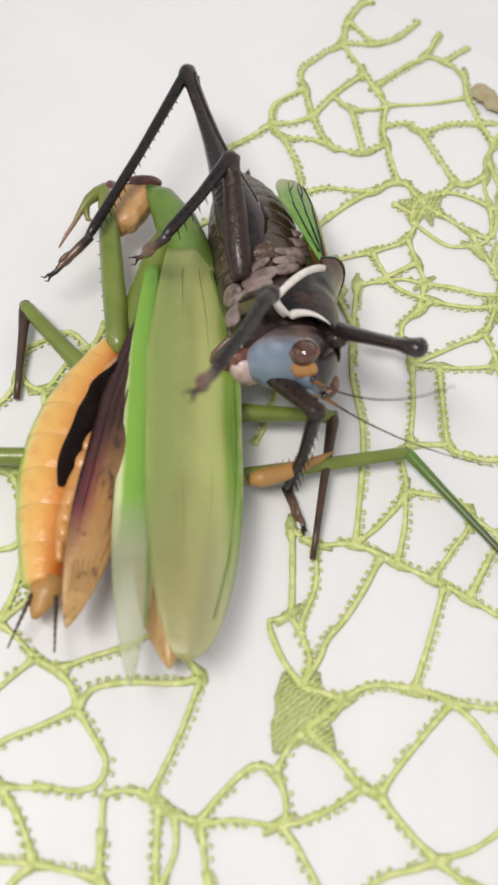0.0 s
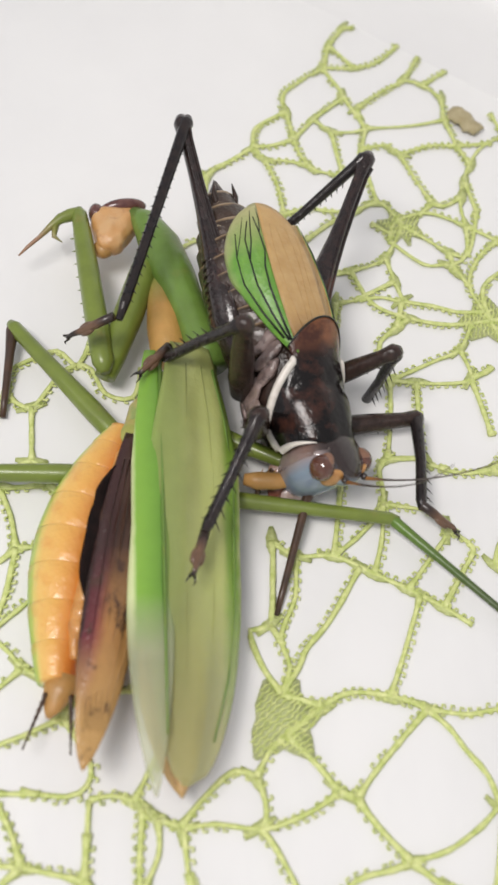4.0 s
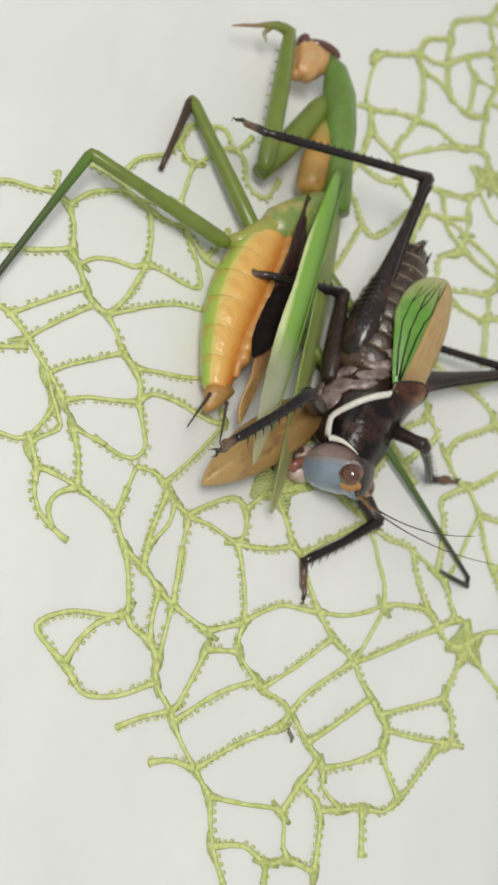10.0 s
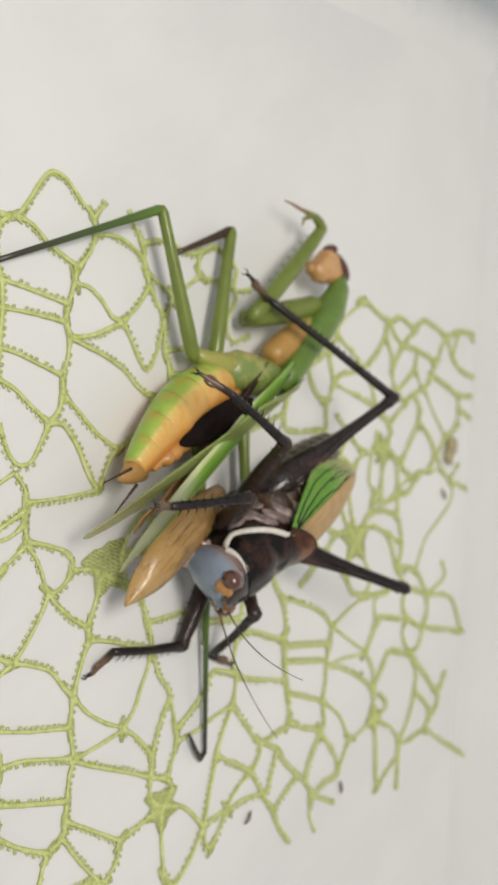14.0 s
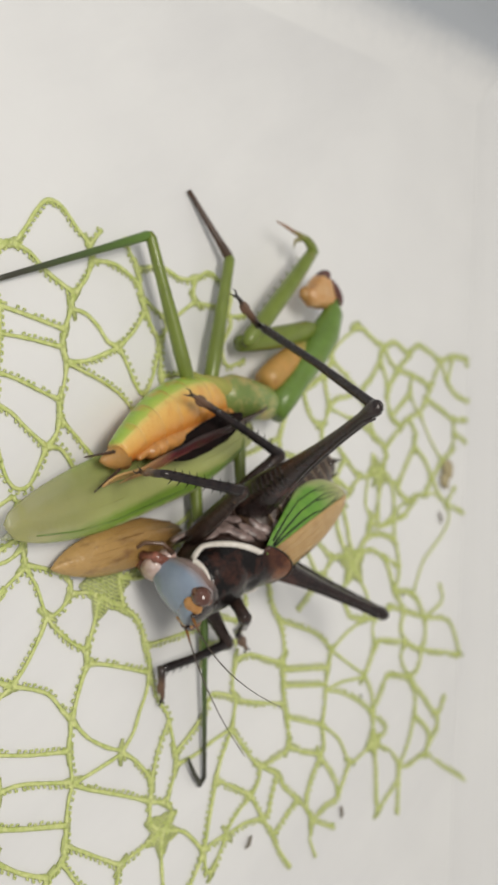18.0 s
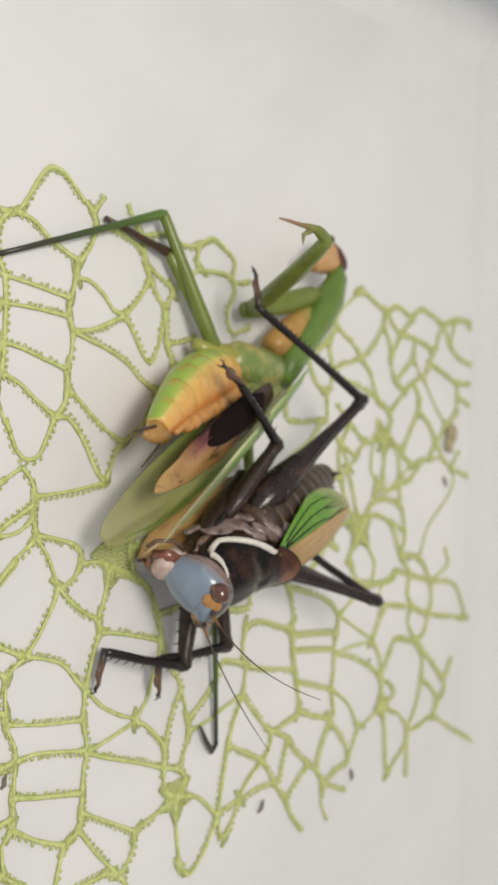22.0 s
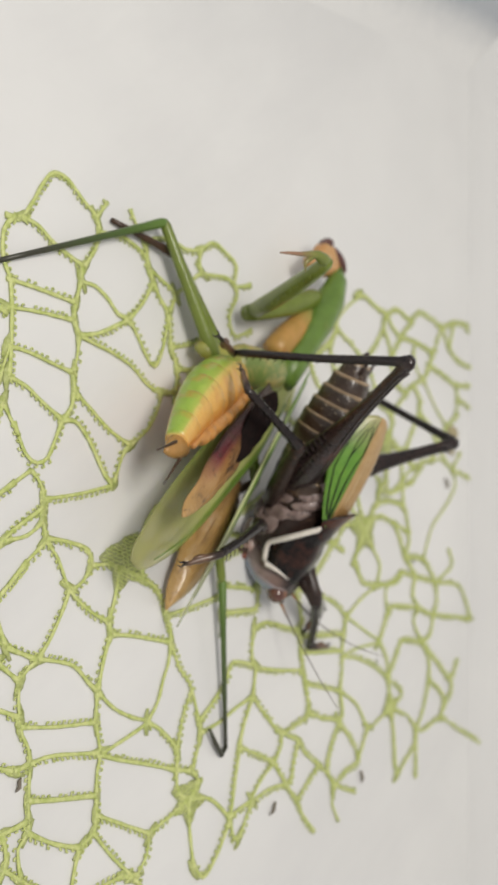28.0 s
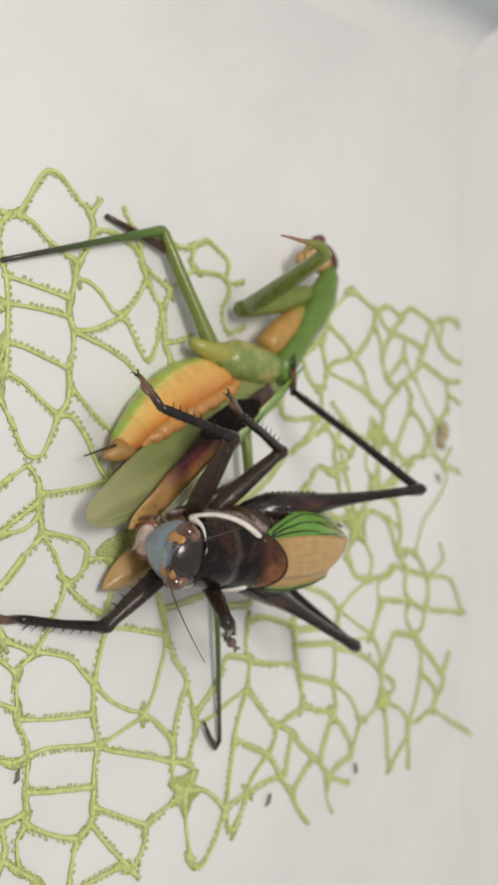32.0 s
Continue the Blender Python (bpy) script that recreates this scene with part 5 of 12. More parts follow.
    strand(-2.5, -47.3, -0.1, -52.3, 0.8, -55.6, -1.2, -56.9, -6.6, -58.6, -10.2, -62.1, -7.0, -64.4, -4.8, -65.2)
    strand(0.8, -55.6, 2.2, -57.1, 5.4, -58.0, 7.4, -59.9)
    strand(4.3, -50.7, 4.5, -54.5, 5.4, -58.0)
    strand(-4.8, -65.2, -4.1, -61.8, -2.5, -58.6, 0.8, -55.6)
    strand(-4.8, -65.2, -2.4, -67.2)
    strand(-4.8, -65.2, -2.4, -67.2, -0.4, -67.9, 3.7, -66.3, 8.1, -62.7)
    strand(7.4, -59.9, 8.1, -62.7, 11.4, -65.5, 13.9, -68.3, 17.5, -71.3, 20.8, -73.9)
    strand(6.8, -51.8, 7.1, -56.3, 7.4, -59.9)
    strand(13.7, -55.6, 13.1, -59.8, 12.2, -64.3, 11.4, -65.5)
    strand(13.7, -55.6, 18.6, -53.9)
    strand(11.4, -65.5, 7.7, -67.8, 4.8, -70.3)
    strand(12.4, -66.6, 17.5, -60.5, 22.7, -56.6)
    strand(17.5, -71.3, 13.6, -71.5, 10.8, -72.9)
    strand(17.5, -71.3, 22.9, -65.6, 28.1, -61.5)
    strand(11.6, 61.3, 14.3, 63.3, 17.6, 66.0, 20.9, 66.8, 24.2, 68.3)
    strand(17.6, 66.0, 18.3, 70.7, 23.4, 74.8)
    strand(17.6, 66.0, 19.3, 63.5, 22.5, 63.3, 26.1, 62.4)
    strand(19.3, 63.5, 20.8, 58.4, 21.4, 54.1, 21.5, 51.7)
    strand(21.5, 51.7, 18.2, 50.8, 16.1, 49.8)
    strand(21.5, 51.7, 25.3, 53.0, 28.8, 52.5, 32.4, 52.6)
    strand(24.2, 68.3, 23.6, 73.0, 23.0, 78.5, 26.7, 83.0, 30.2, 86.1, 31.9, 91.9, 34.8, 97.0)
    strand(30.2, 86.1, 31.6, 83.2, 33.1, 79.0, 30.5, 76.0, 27.8, 73.1, 24.2, 68.3)
    strand(27.8, 73.1, 30.4, 70.5, 34.2, 70.4, 36.2, 71.4)
    strand(24.2, 68.3, 24.9, 65.0, 26.1, 62.4, 27.3, 61.2, 31.4, 60.7, 35.2, 62.7)
    strand(30.4, 70.5, 30.9, 65.2, 31.4, 60.7)
    strand(36.2, 71.4, 35.2, 66.7, 35.2, 62.7, 36.2, 54.6)
    strand(33.1, 79.0, 35.4, 73.4, 36.2, 71.4)
    strand(30.2, 86.1, 35.8, 86.4, 39.9, 88.1, 44.0, 92.8)
    strand(34.8, 97.0, 36.9, 97.2)
    strand(31.9, 91.9, 35.8, 86.4)
    strand(35.2, 76.2, 40.1, 80.7, 43.9, 83.8, 47.2, 89.9)
    strand(43.9, 83.8, 47.1, 82.5, 49.9, 79.3)
    strand(47.1, 82.5, 51.7, 86.4)
    strand(35.2, 76.2, 35.4, 73.4)
    strand(36.2, 71.4, 43.9, 72.4, 49.6, 74.0)
    strand(49.9, 79.3, 49.6, 74.0, 50.3, 70.6, 50.8, 67.9)
    strand(35.2, 66.7, 39.5, 67.5, 41.1, 65.6, 46.1, 67.7, 50.8, 67.9)
    strand(41.1, 65.6, 42.8, 60.4, 44.9, 54.8)
    strand(50.8, 67.9, 52.4, 63.4)
    strand(49.9, 56.5, 46.9, 54.3, 44.9, 54.8)
    strand(50.8, 67.9, 56.8, 68.8)
    strand(50.8, 59.8, 51.8, 53.2)
    strand(44.9, 54.8, 42.4, 52.0)
    strand(37.7, 48.0, 34.8, 50.3)
    strand(39.6, 49.8, 36.2, 43.3, 32.1, 40.9, 28.5, 39.7, 25.0, 38.6)
    strand(39.6, 49.8, 37.8, 53.4, 36.2, 54.6, 32.4, 52.6, 28.6, 50.1, 24.6, 46.5)
    strand(36.2, 43.3, 37.2, 37.7, 37.7, 34.8, 34.8, 35.5, 30.6, 34.8, 28.0, 34.3)
    strand(39.6, 49.8, 43.2, 46.9, 46.0, 44.7, 49.0, 44.2, 51.8, 53.2)
    strand(46.0, 44.7, 46.6, 40.7)
    strand(37.7, 34.8, 42.3, 34.0, 45.5, 33.0, 49.7, 33.0)
    strand(51.8, 53.2, 51.3, 51.6)
    strand(37.7, 34.8, 36.3, 29.8)
    strand(33.7, 25.0, 34.2, 20.5)
    strand(47.5, 31.0, 44.9, 26.1, 40.9, 24.0, 34.2, 20.5)
    strand(44.9, 26.1, 45.7, 21.1, 41.1, 20.1, 34.2, 20.5)
    strand(45.7, 21.1, 47.9, 22.1, 49.1, 23.1)
    strand(45.7, 21.1, 46.5, 16.2, 47.1, 11.5)
    strand(34.2, 20.5, 33.6, 14.3, 32.4, 7.8)
    strand(37.9, 20.3, 37.5, 14.3, 37.4, 7.9, 39.1, 6.5, 42.1, 5.6, 46.1, 6.1)
    strand(32.4, 7.8, 32.7, 9.2)
    strand(32.4, 7.8, 35.5, 7.9, 37.4, 7.9)
    strand(39.1, 6.5, 40.2, 6.2)
    strand(32.4, 7.8, 31.1, 6.1, 31.0, 0.9, 27.8, -3.3, 24.0, -6.5)
    strand(31.0, 0.9, 30.3, -4.1, 28.8, -9.0)
    strand(31.0, 0.9, 33.8, 0.5, 37.4, -0.4, 38.9, -2.9, 35.7, -7.4, 32.8, -11.1)
    strand(38.9, -2.9, 41.8, -5.4, 39.8, -9.0, 36.9, -13.6)
    strand(16.4, -4.4, 19.2, -6.5, 24.0, -6.5, 28.8, -9.0, 32.8, -11.1, 36.9, -13.6, 40.1, -15.9)
    strand(16.4, -4.4, 16.3, -8.0, 15.5, -15.6, 13.1, -16.3, 14.2, -20.6, 16.3, -24.2)
    strand(19.2, -6.5, 18.8, -11.9, 17.2, -15.6, 16.7, -17.8, 17.5, -21.1, 16.3, -24.2)
    strand(15.5, -15.6, 16.7, -17.8)
    strand(27.1, -8.1, 22.8, -15.0, 19.7, -18.6, 18.5, -21.1, 16.3, -24.2)
    strand(34.2, -11.9, 31.2, -19.5, 28.9, -24.8)
    strand(16.3, -24.2, 21.2, -25.8)
    strand(9.3, 58.6, 11.6, 61.3)
    strand(28.0, 34.3, 25.9, 19.9, 26.4, 8.7, 24.0, -6.5)
    strand(20.8, -73.9, 23.3, -79.7, 26.5, -83.7)
    strand(20.8, -73.9, 26.0, -73.1, 32.0, -72.2, 33.7, -76.3, 35.1, -77.8)
    strand(35.5, -63.4, 33.7, -67.6, 32.0, -72.2)
    strand(33.7, -67.6, 37.9, -70.0, 39.5, -78.0)
    strand(37.9, -70.0, 44.6, -67.3, 49.3, -65.6, 55.3, -54.3)
    strand(44.6, -67.3, 46.4, -73.8)
    strand(23.3, -79.7, 27.8, -78.2, 31.8, -79.2, 35.1, -77.8, 39.5, -78.0)
    strand(31.8, -79.2, 32.3, -81.9)
    strand(10.1, 59.6, 9.8, 54.4, 10.4, 49.0, 11.7, 47.3)
    strand(11.7, 47.3, 7.3, 45.4, 5.2, 43.6)
    strand(11.7, 47.3, 16.1, 49.8)
    strand(21.5, 51.7, 20.3, 47.5, 19.2, 44.0, 19.5, 41.2)
    strand(11.7, 47.3, 13.2, 43.8, 14.9, 42.2, 19.5, 41.2)
    strand(19.5, 41.2, 24.6, 46.5)
    strand(19.5, 41.2, 21.3, 37.1, 17.8, 34.5, 12.7, 35.2)
    strand(21.3, 37.1, 26.1, 34.1, 25.1, 32.0)
    strand(30.6, 34.8, 37.1, 38.6)
    strand(25.1, 32.0, 26.9, 26.6)
    strand(26.5, 23.8, 26.1, 21.1)
    strand(13.2, 43.8, 12.9, 37.1, 11.8, 29.6, 14.1, 27.6, 17.1, 23.6)
    strand(17.1, 23.6, 20.3, 23.1, 25.1, 32.0)
    strand(17.1, 23.6, 14.9, 13.0, 12.4, 7.5)
    strand(-37.5, -17.6, -36.6, -20.9, -32.9, -23.4, -30.4, -23.7, -26.9, -25.6, -21.9, -29.0, -18.3, -31.9)
    strand(-22.2, -29.0, -19.5, -32.8, -17.9, -34.7, -17.5, -36.1, -19.7, -38.7, -20.3, -40.5)
    strand(-32.3, -30.2, -29.4, -29.0, -26.0, -27.1)
    strand(-19.3, -33.4, -20.5, -38.0, -22.2, -40.0, -27.8, -40.6)


build_net()
knots()


def motions():
    walk(MOVING["body"], [
        (0, pose(0.0193, 0.0134, 0.0141, 63, -73, 117)), (1, pose(0.0179, 0.0097, 0.0191, 50, -72, 127)), (2, pose(0.0204, 0.0098, 0.0163, -4, -41, -166)),
        (3, pose(0.0230, 0.0070, 0.0109, -17, -29, -158)), (6, pose(0.0200, 0.0030, 0.0087, -24, -36, -164)), (7, pose(0.0175, -0.0148, 0.0088, -23, -35, -178)),
        (8, pose(0.0219, -0.0238, 0.0062, -26, -48, -173)), (9, pose(0.0227, -0.0213, 0.0081, -16, -38, -179)), (10, pose(0.0242, -0.0212, 0.0089, -16, -41, -177)),
        (11, pose(0.0268, -0.0206, 0.0102, -12, -37, -176)), (12, pose(0.0269, -0.0198, 0.0104, -11, -34, -176)), (13, pose(0.0272, -0.0191, 0.0103, -11, -35, -176)),
        (14, pose(0.0277, -0.0132, 0.0126, -5, -30, -179)), (17, pose(0.0224, -0.0164, 0.0108, -18, -30, -173)), (18, pose(0.0225, -0.0186, 0.0125, -13, -32, -178)),
        (19, pose(0.0217, -0.0235, 0.0095, -25, -33, -171)), (20, pose(0.0212, -0.0128, 0.0139, -27, -30, -159)), (21, pose(0.0217, -0.0108, 0.0128, -26, -29, -163)),
        (22, pose(0.0250, -0.0224, 0.0144, -5, -37, 170)), (23, pose(0.0242, -0.0238, 0.0140, -7, -39, 170)), (24, pose(0.0258, -0.0274, 0.0139, -13, -33, 178)),
        (24.5, pose(0.0256, -0.0313, 0.0109, -26, -19, -175)), (25, pose(0.0125, -0.0336, 0.0136, -32, -16, 171)), (27.5, pose(0.0304, -0.0123, 0.0091, -31, -11, -135)),
        (28, pose(0.0365, -0.0006, 0.0079, -36, -17, -120)), (29, pose(0.0301, -0.0050, 0.0145, -1, -30, -168)), (30, pose(0.0312, -0.0070, 0.0165, 1, -29, -165)),
        (31, pose(0.0232, -0.0185, 0.0203, 2, -22, 164)), (31.5, pose(0.0174, -0.0254, 0.0137, -11, -33, 152)), (32, pose(0.0167, -0.0284, 0.0174, -8, -24, 149))])
    walk(MOVING["head"], [
        (0, pose(0.0000, 0.0000, 0.0000, -21, 20, 15)), (1, pose(0.0000, 0.0000, 0.0000, -16, 9, 21)), (2, pose(0.0000, 0.0000, 0.0000, -17, -2, 25)),
        (3, pose(0.0000, 0.0000, 0.0000, -6, -4, 16)), (6, pose(0.0000, 0.0000, 0.0000, 6, 0, -2)), (7, pose(0.0000, 0.0000, 0.0000, -1, -16, -4)),
        (8, pose(0.0000, 0.0000, 0.0000, 11, -9, 19)), (9, pose(0.0000, 0.0000, 0.0000, 9, -16, 15)), (10, pose(0.0000, 0.0000, 0.0000, 10, -4, 10)),
        (11, pose(0.0000, 0.0000, 0.0000, 6, -5, -2)), (12, pose(0.0000, 0.0000, 0.0000, 6, -1, 0)), (13, pose(0.0000, 0.0000, 0.0000, 1, -6, 3)),
        (14, pose(0.0000, 0.0000, 0.0000, -8, -9, 3)), (17, pose(0.0000, 0.0000, 0.0000, 1, -6, -1)), (18, pose(0.0000, 0.0000, 0.0000, 4, -15, 0)),
        (19, pose(0.0000, 0.0000, 0.0000, 9, -7, -5)), (20, pose(0.0000, 0.0000, 0.0000, -26, 18, -12)), (21, pose(0.0000, 0.0000, 0.0000, -19, 18, -10)),
        (22, pose(0.0000, 0.0000, 0.0000, 11, -14, 4)), (23, pose(0.0000, 0.0000, 0.0000, 6, -11, 6)), (24, pose(0.0000, 0.0000, 0.0000, 1, -12, 5)),
        (24.5, pose(0.0000, 0.0000, 0.0000, -24, -10, 0)), (25, pose(0.0000, 0.0000, 0.0000, -24, -21, -14)), (27.5, pose(0.0000, 0.0000, 0.0000, -30, -5, 0)),
        (28, pose(0.0000, 0.0000, 0.0000, -8, -3, 25)), (29, pose(0.0000, 0.0000, 0.0000, 3, -6, 7)), (30, pose(0.0000, 0.0000, 0.0000, 2, 3, -2)),
        (31, pose(0.0000, 0.0000, 0.0000, -23, 4, -14)), (31.5, pose(0.0000, 0.0000, 0.0000, -15, 10, 0)), (32, pose(0.0000, 0.0000, 0.0000, -9, 7, -5))])
    walk(MOVING["hR_femur"], [
        (0, pose(0.0046, -0.0133, -0.0072, -13, -18, -157)), (0.2, pose(0.0046, -0.0133, -0.0072, -7, -18, -158)), (0.4, pose(0.0046, -0.0133, -0.0072, -1, -18, -159)),
        (0.6, pose(0.0046, -0.0133, -0.0072, 5, -18, -160)), (0.8, pose(0.0046, -0.0133, -0.0072, 10, -18, -161)), (1, pose(0.0046, -0.0133, -0.0072, 16, -18, -162)),
        (1.2, pose(0.0046, -0.0133, -0.0072, 15, -19, -163)), (1.4, pose(0.0046, -0.0133, -0.0072, 13, -19, -165)), (1.6, pose(0.0046, -0.0133, -0.0072, 12, -19, -167)),
        (1.8, pose(0.0046, -0.0133, -0.0072, 10, -19, -168)), (2, pose(0.0046, -0.0133, -0.0072, 8, -19, -170)), (2.5, pose(0.0046, -0.0133, -0.0072, 7, -19, -174)),
        (3, pose(0.0046, -0.0133, -0.0072, 5, -19, -178)), (6, pose(0.0046, -0.0133, -0.0072, -8, -19, -178)), (6.5, pose(0.0046, -0.0133, -0.0072, -11, -19, -173)),
        (7, pose(0.0046, -0.0133, -0.0072, -15, -19, -169)), (7.17, pose(0.0046, -0.0133, -0.0072, -9, -18, -162)), (7.33, pose(0.0046, -0.0133, -0.0072, -3, -18, -156)),
        (7.5, pose(0.0046, -0.0133, -0.0072, 4, -17, -149)), (7.67, pose(0.0046, -0.0133, -0.0072, 9, -16, -142)), (7.83, pose(0.0046, -0.0133, -0.0072, 15, -14, -135)),
        (8, pose(0.0046, -0.0133, -0.0072, 20, -12, -126)), (9, pose(0.0046, -0.0133, -0.0072, 33, -11, -124)), (9.25, pose(0.0046, -0.0133, -0.0072, 26, -15, -141)),
        (9.5, pose(0.0046, -0.0133, -0.0072, 16, -17, -154)), (9.75, pose(0.0046, -0.0133, -0.0072, 6, -19, -164)), (10, pose(0.0046, -0.0133, -0.0072, -5, -19, -174)),
        (10.33, pose(0.0046, -0.0133, -0.0072, -3, -19, -173)), (10.67, pose(0.0046, -0.0133, -0.0072, 0, -19, -173)), (11, pose(0.0046, -0.0133, -0.0072, 2, -19, -173)),
        (11.5, pose(0.0046, -0.0133, -0.0072, 3, -19, -173)), (12, pose(0.0046, -0.0133, -0.0072, 5, -19, -174)), (13, pose(0.0046, -0.0133, -0.0072, 5, -19, -172)),
        (13.33, pose(0.0046, -0.0133, -0.0072, 6, -19, -172)), (13.67, pose(0.0046, -0.0133, -0.0072, 7, -19, -173)), (14, pose(0.0046, -0.0133, -0.0072, 9, -19, -173)),
        (15, pose(0.0046, -0.0133, -0.0072, 19, -18, -160)), (16, pose(0.0046, -0.0133, -0.0072, 26, -16, -144)), (17, pose(0.0046, -0.0133, -0.0072, 31, -11, -122)),
        (18, pose(0.0046, -0.0133, -0.0072, 29, -7, -109)), (19, pose(0.0046, -0.0133, -0.0072, 24, -11, -124)), (19.33, pose(0.0046, -0.0133, -0.0072, 17, -16, -146)),
        (19.67, pose(0.0046, -0.0133, -0.0072, 8, -19, -164)), (20, pose(0.0046, -0.0133, -0.0072, -3, -19, -180)), (21, pose(0.0046, -0.0133, -0.0072, 0, -19, -179)),
        (21.25, pose(0.0046, -0.0133, -0.0072, -2, -19, -175)), (21.5, pose(0.0046, -0.0133, -0.0072, -4, -19, -171)), (21.75, pose(0.0046, -0.0133, -0.0072, -6, -19, -167)),
        (22, pose(0.0046, -0.0133, -0.0072, -8, -18, -162)), (22.25, pose(0.0046, -0.0133, -0.0072, -6, -19, -163)), (22.5, pose(0.0046, -0.0133, -0.0072, -3, -19, -164)),
        (22.75, pose(0.0046, -0.0133, -0.0072, 0, -19, -165)), (23, pose(0.0046, -0.0133, -0.0072, 2, -19, -165)), (24, pose(0.0046, -0.0133, -0.0072, 5, -19, -168)),
        (24.5, pose(0.0046, -0.0133, -0.0072, 9, -19, -163)), (25, pose(0.0046, -0.0133, -0.0072, -7, -19, -165)), (25.83, pose(0.0046, -0.0133, -0.0072, -3, -19, 179)),
        (26.67, pose(0.0046, -0.0133, -0.0072, 1, -18, 162)), (27.5, pose(0.0046, -0.0133, -0.0072, 4, -16, 146)), (27.67, pose(0.0046, -0.0133, -0.0072, 10, -18, 163)),
        (27.83, pose(0.0046, -0.0133, -0.0072, 16, -19, 180)), (28, pose(0.0046, -0.0133, -0.0072, 19, -18, -161)), (28.33, pose(0.0046, -0.0133, -0.0072, 19, -19, -169)),
        (28.67, pose(0.0046, -0.0133, -0.0072, 18, -19, -177)), (29, pose(0.0046, -0.0133, -0.0072, 18, -19, 175)), (29.25, pose(0.0046, -0.0133, -0.0072, 26, -19, -170)),
        (29.5, pose(0.0046, -0.0133, -0.0072, 31, -17, -151)), (29.75, pose(0.0046, -0.0133, -0.0072, 32, -12, -126)), (30, pose(0.0046, -0.0133, -0.0072, 30, -3, -100)),
        (30.5, pose(0.0046, -0.0133, -0.0072, 35, 1, -86)), (31, pose(0.0046, -0.0133, -0.0072, 39, 7, -69)), (31.1, pose(0.0046, -0.0133, -0.0072, 31, -2, -95)),
        (31.2, pose(0.0046, -0.0133, -0.0072, 21, -8, -113)), (31.3, pose(0.0046, -0.0133, -0.0072, 9, -12, -126)), (31.4, pose(0.0046, -0.0133, -0.0072, -3, -14, -136)),
        (31.5, pose(0.0046, -0.0133, -0.0072, -15, -16, -146)), (31.67, pose(0.0046, -0.0133, -0.0072, -5, -17, -154)), (31.83, pose(0.0046, -0.0133, -0.0072, 6, -18, -162)),
        (32, pose(0.0046, -0.0133, -0.0072, 17, -19, -170))])
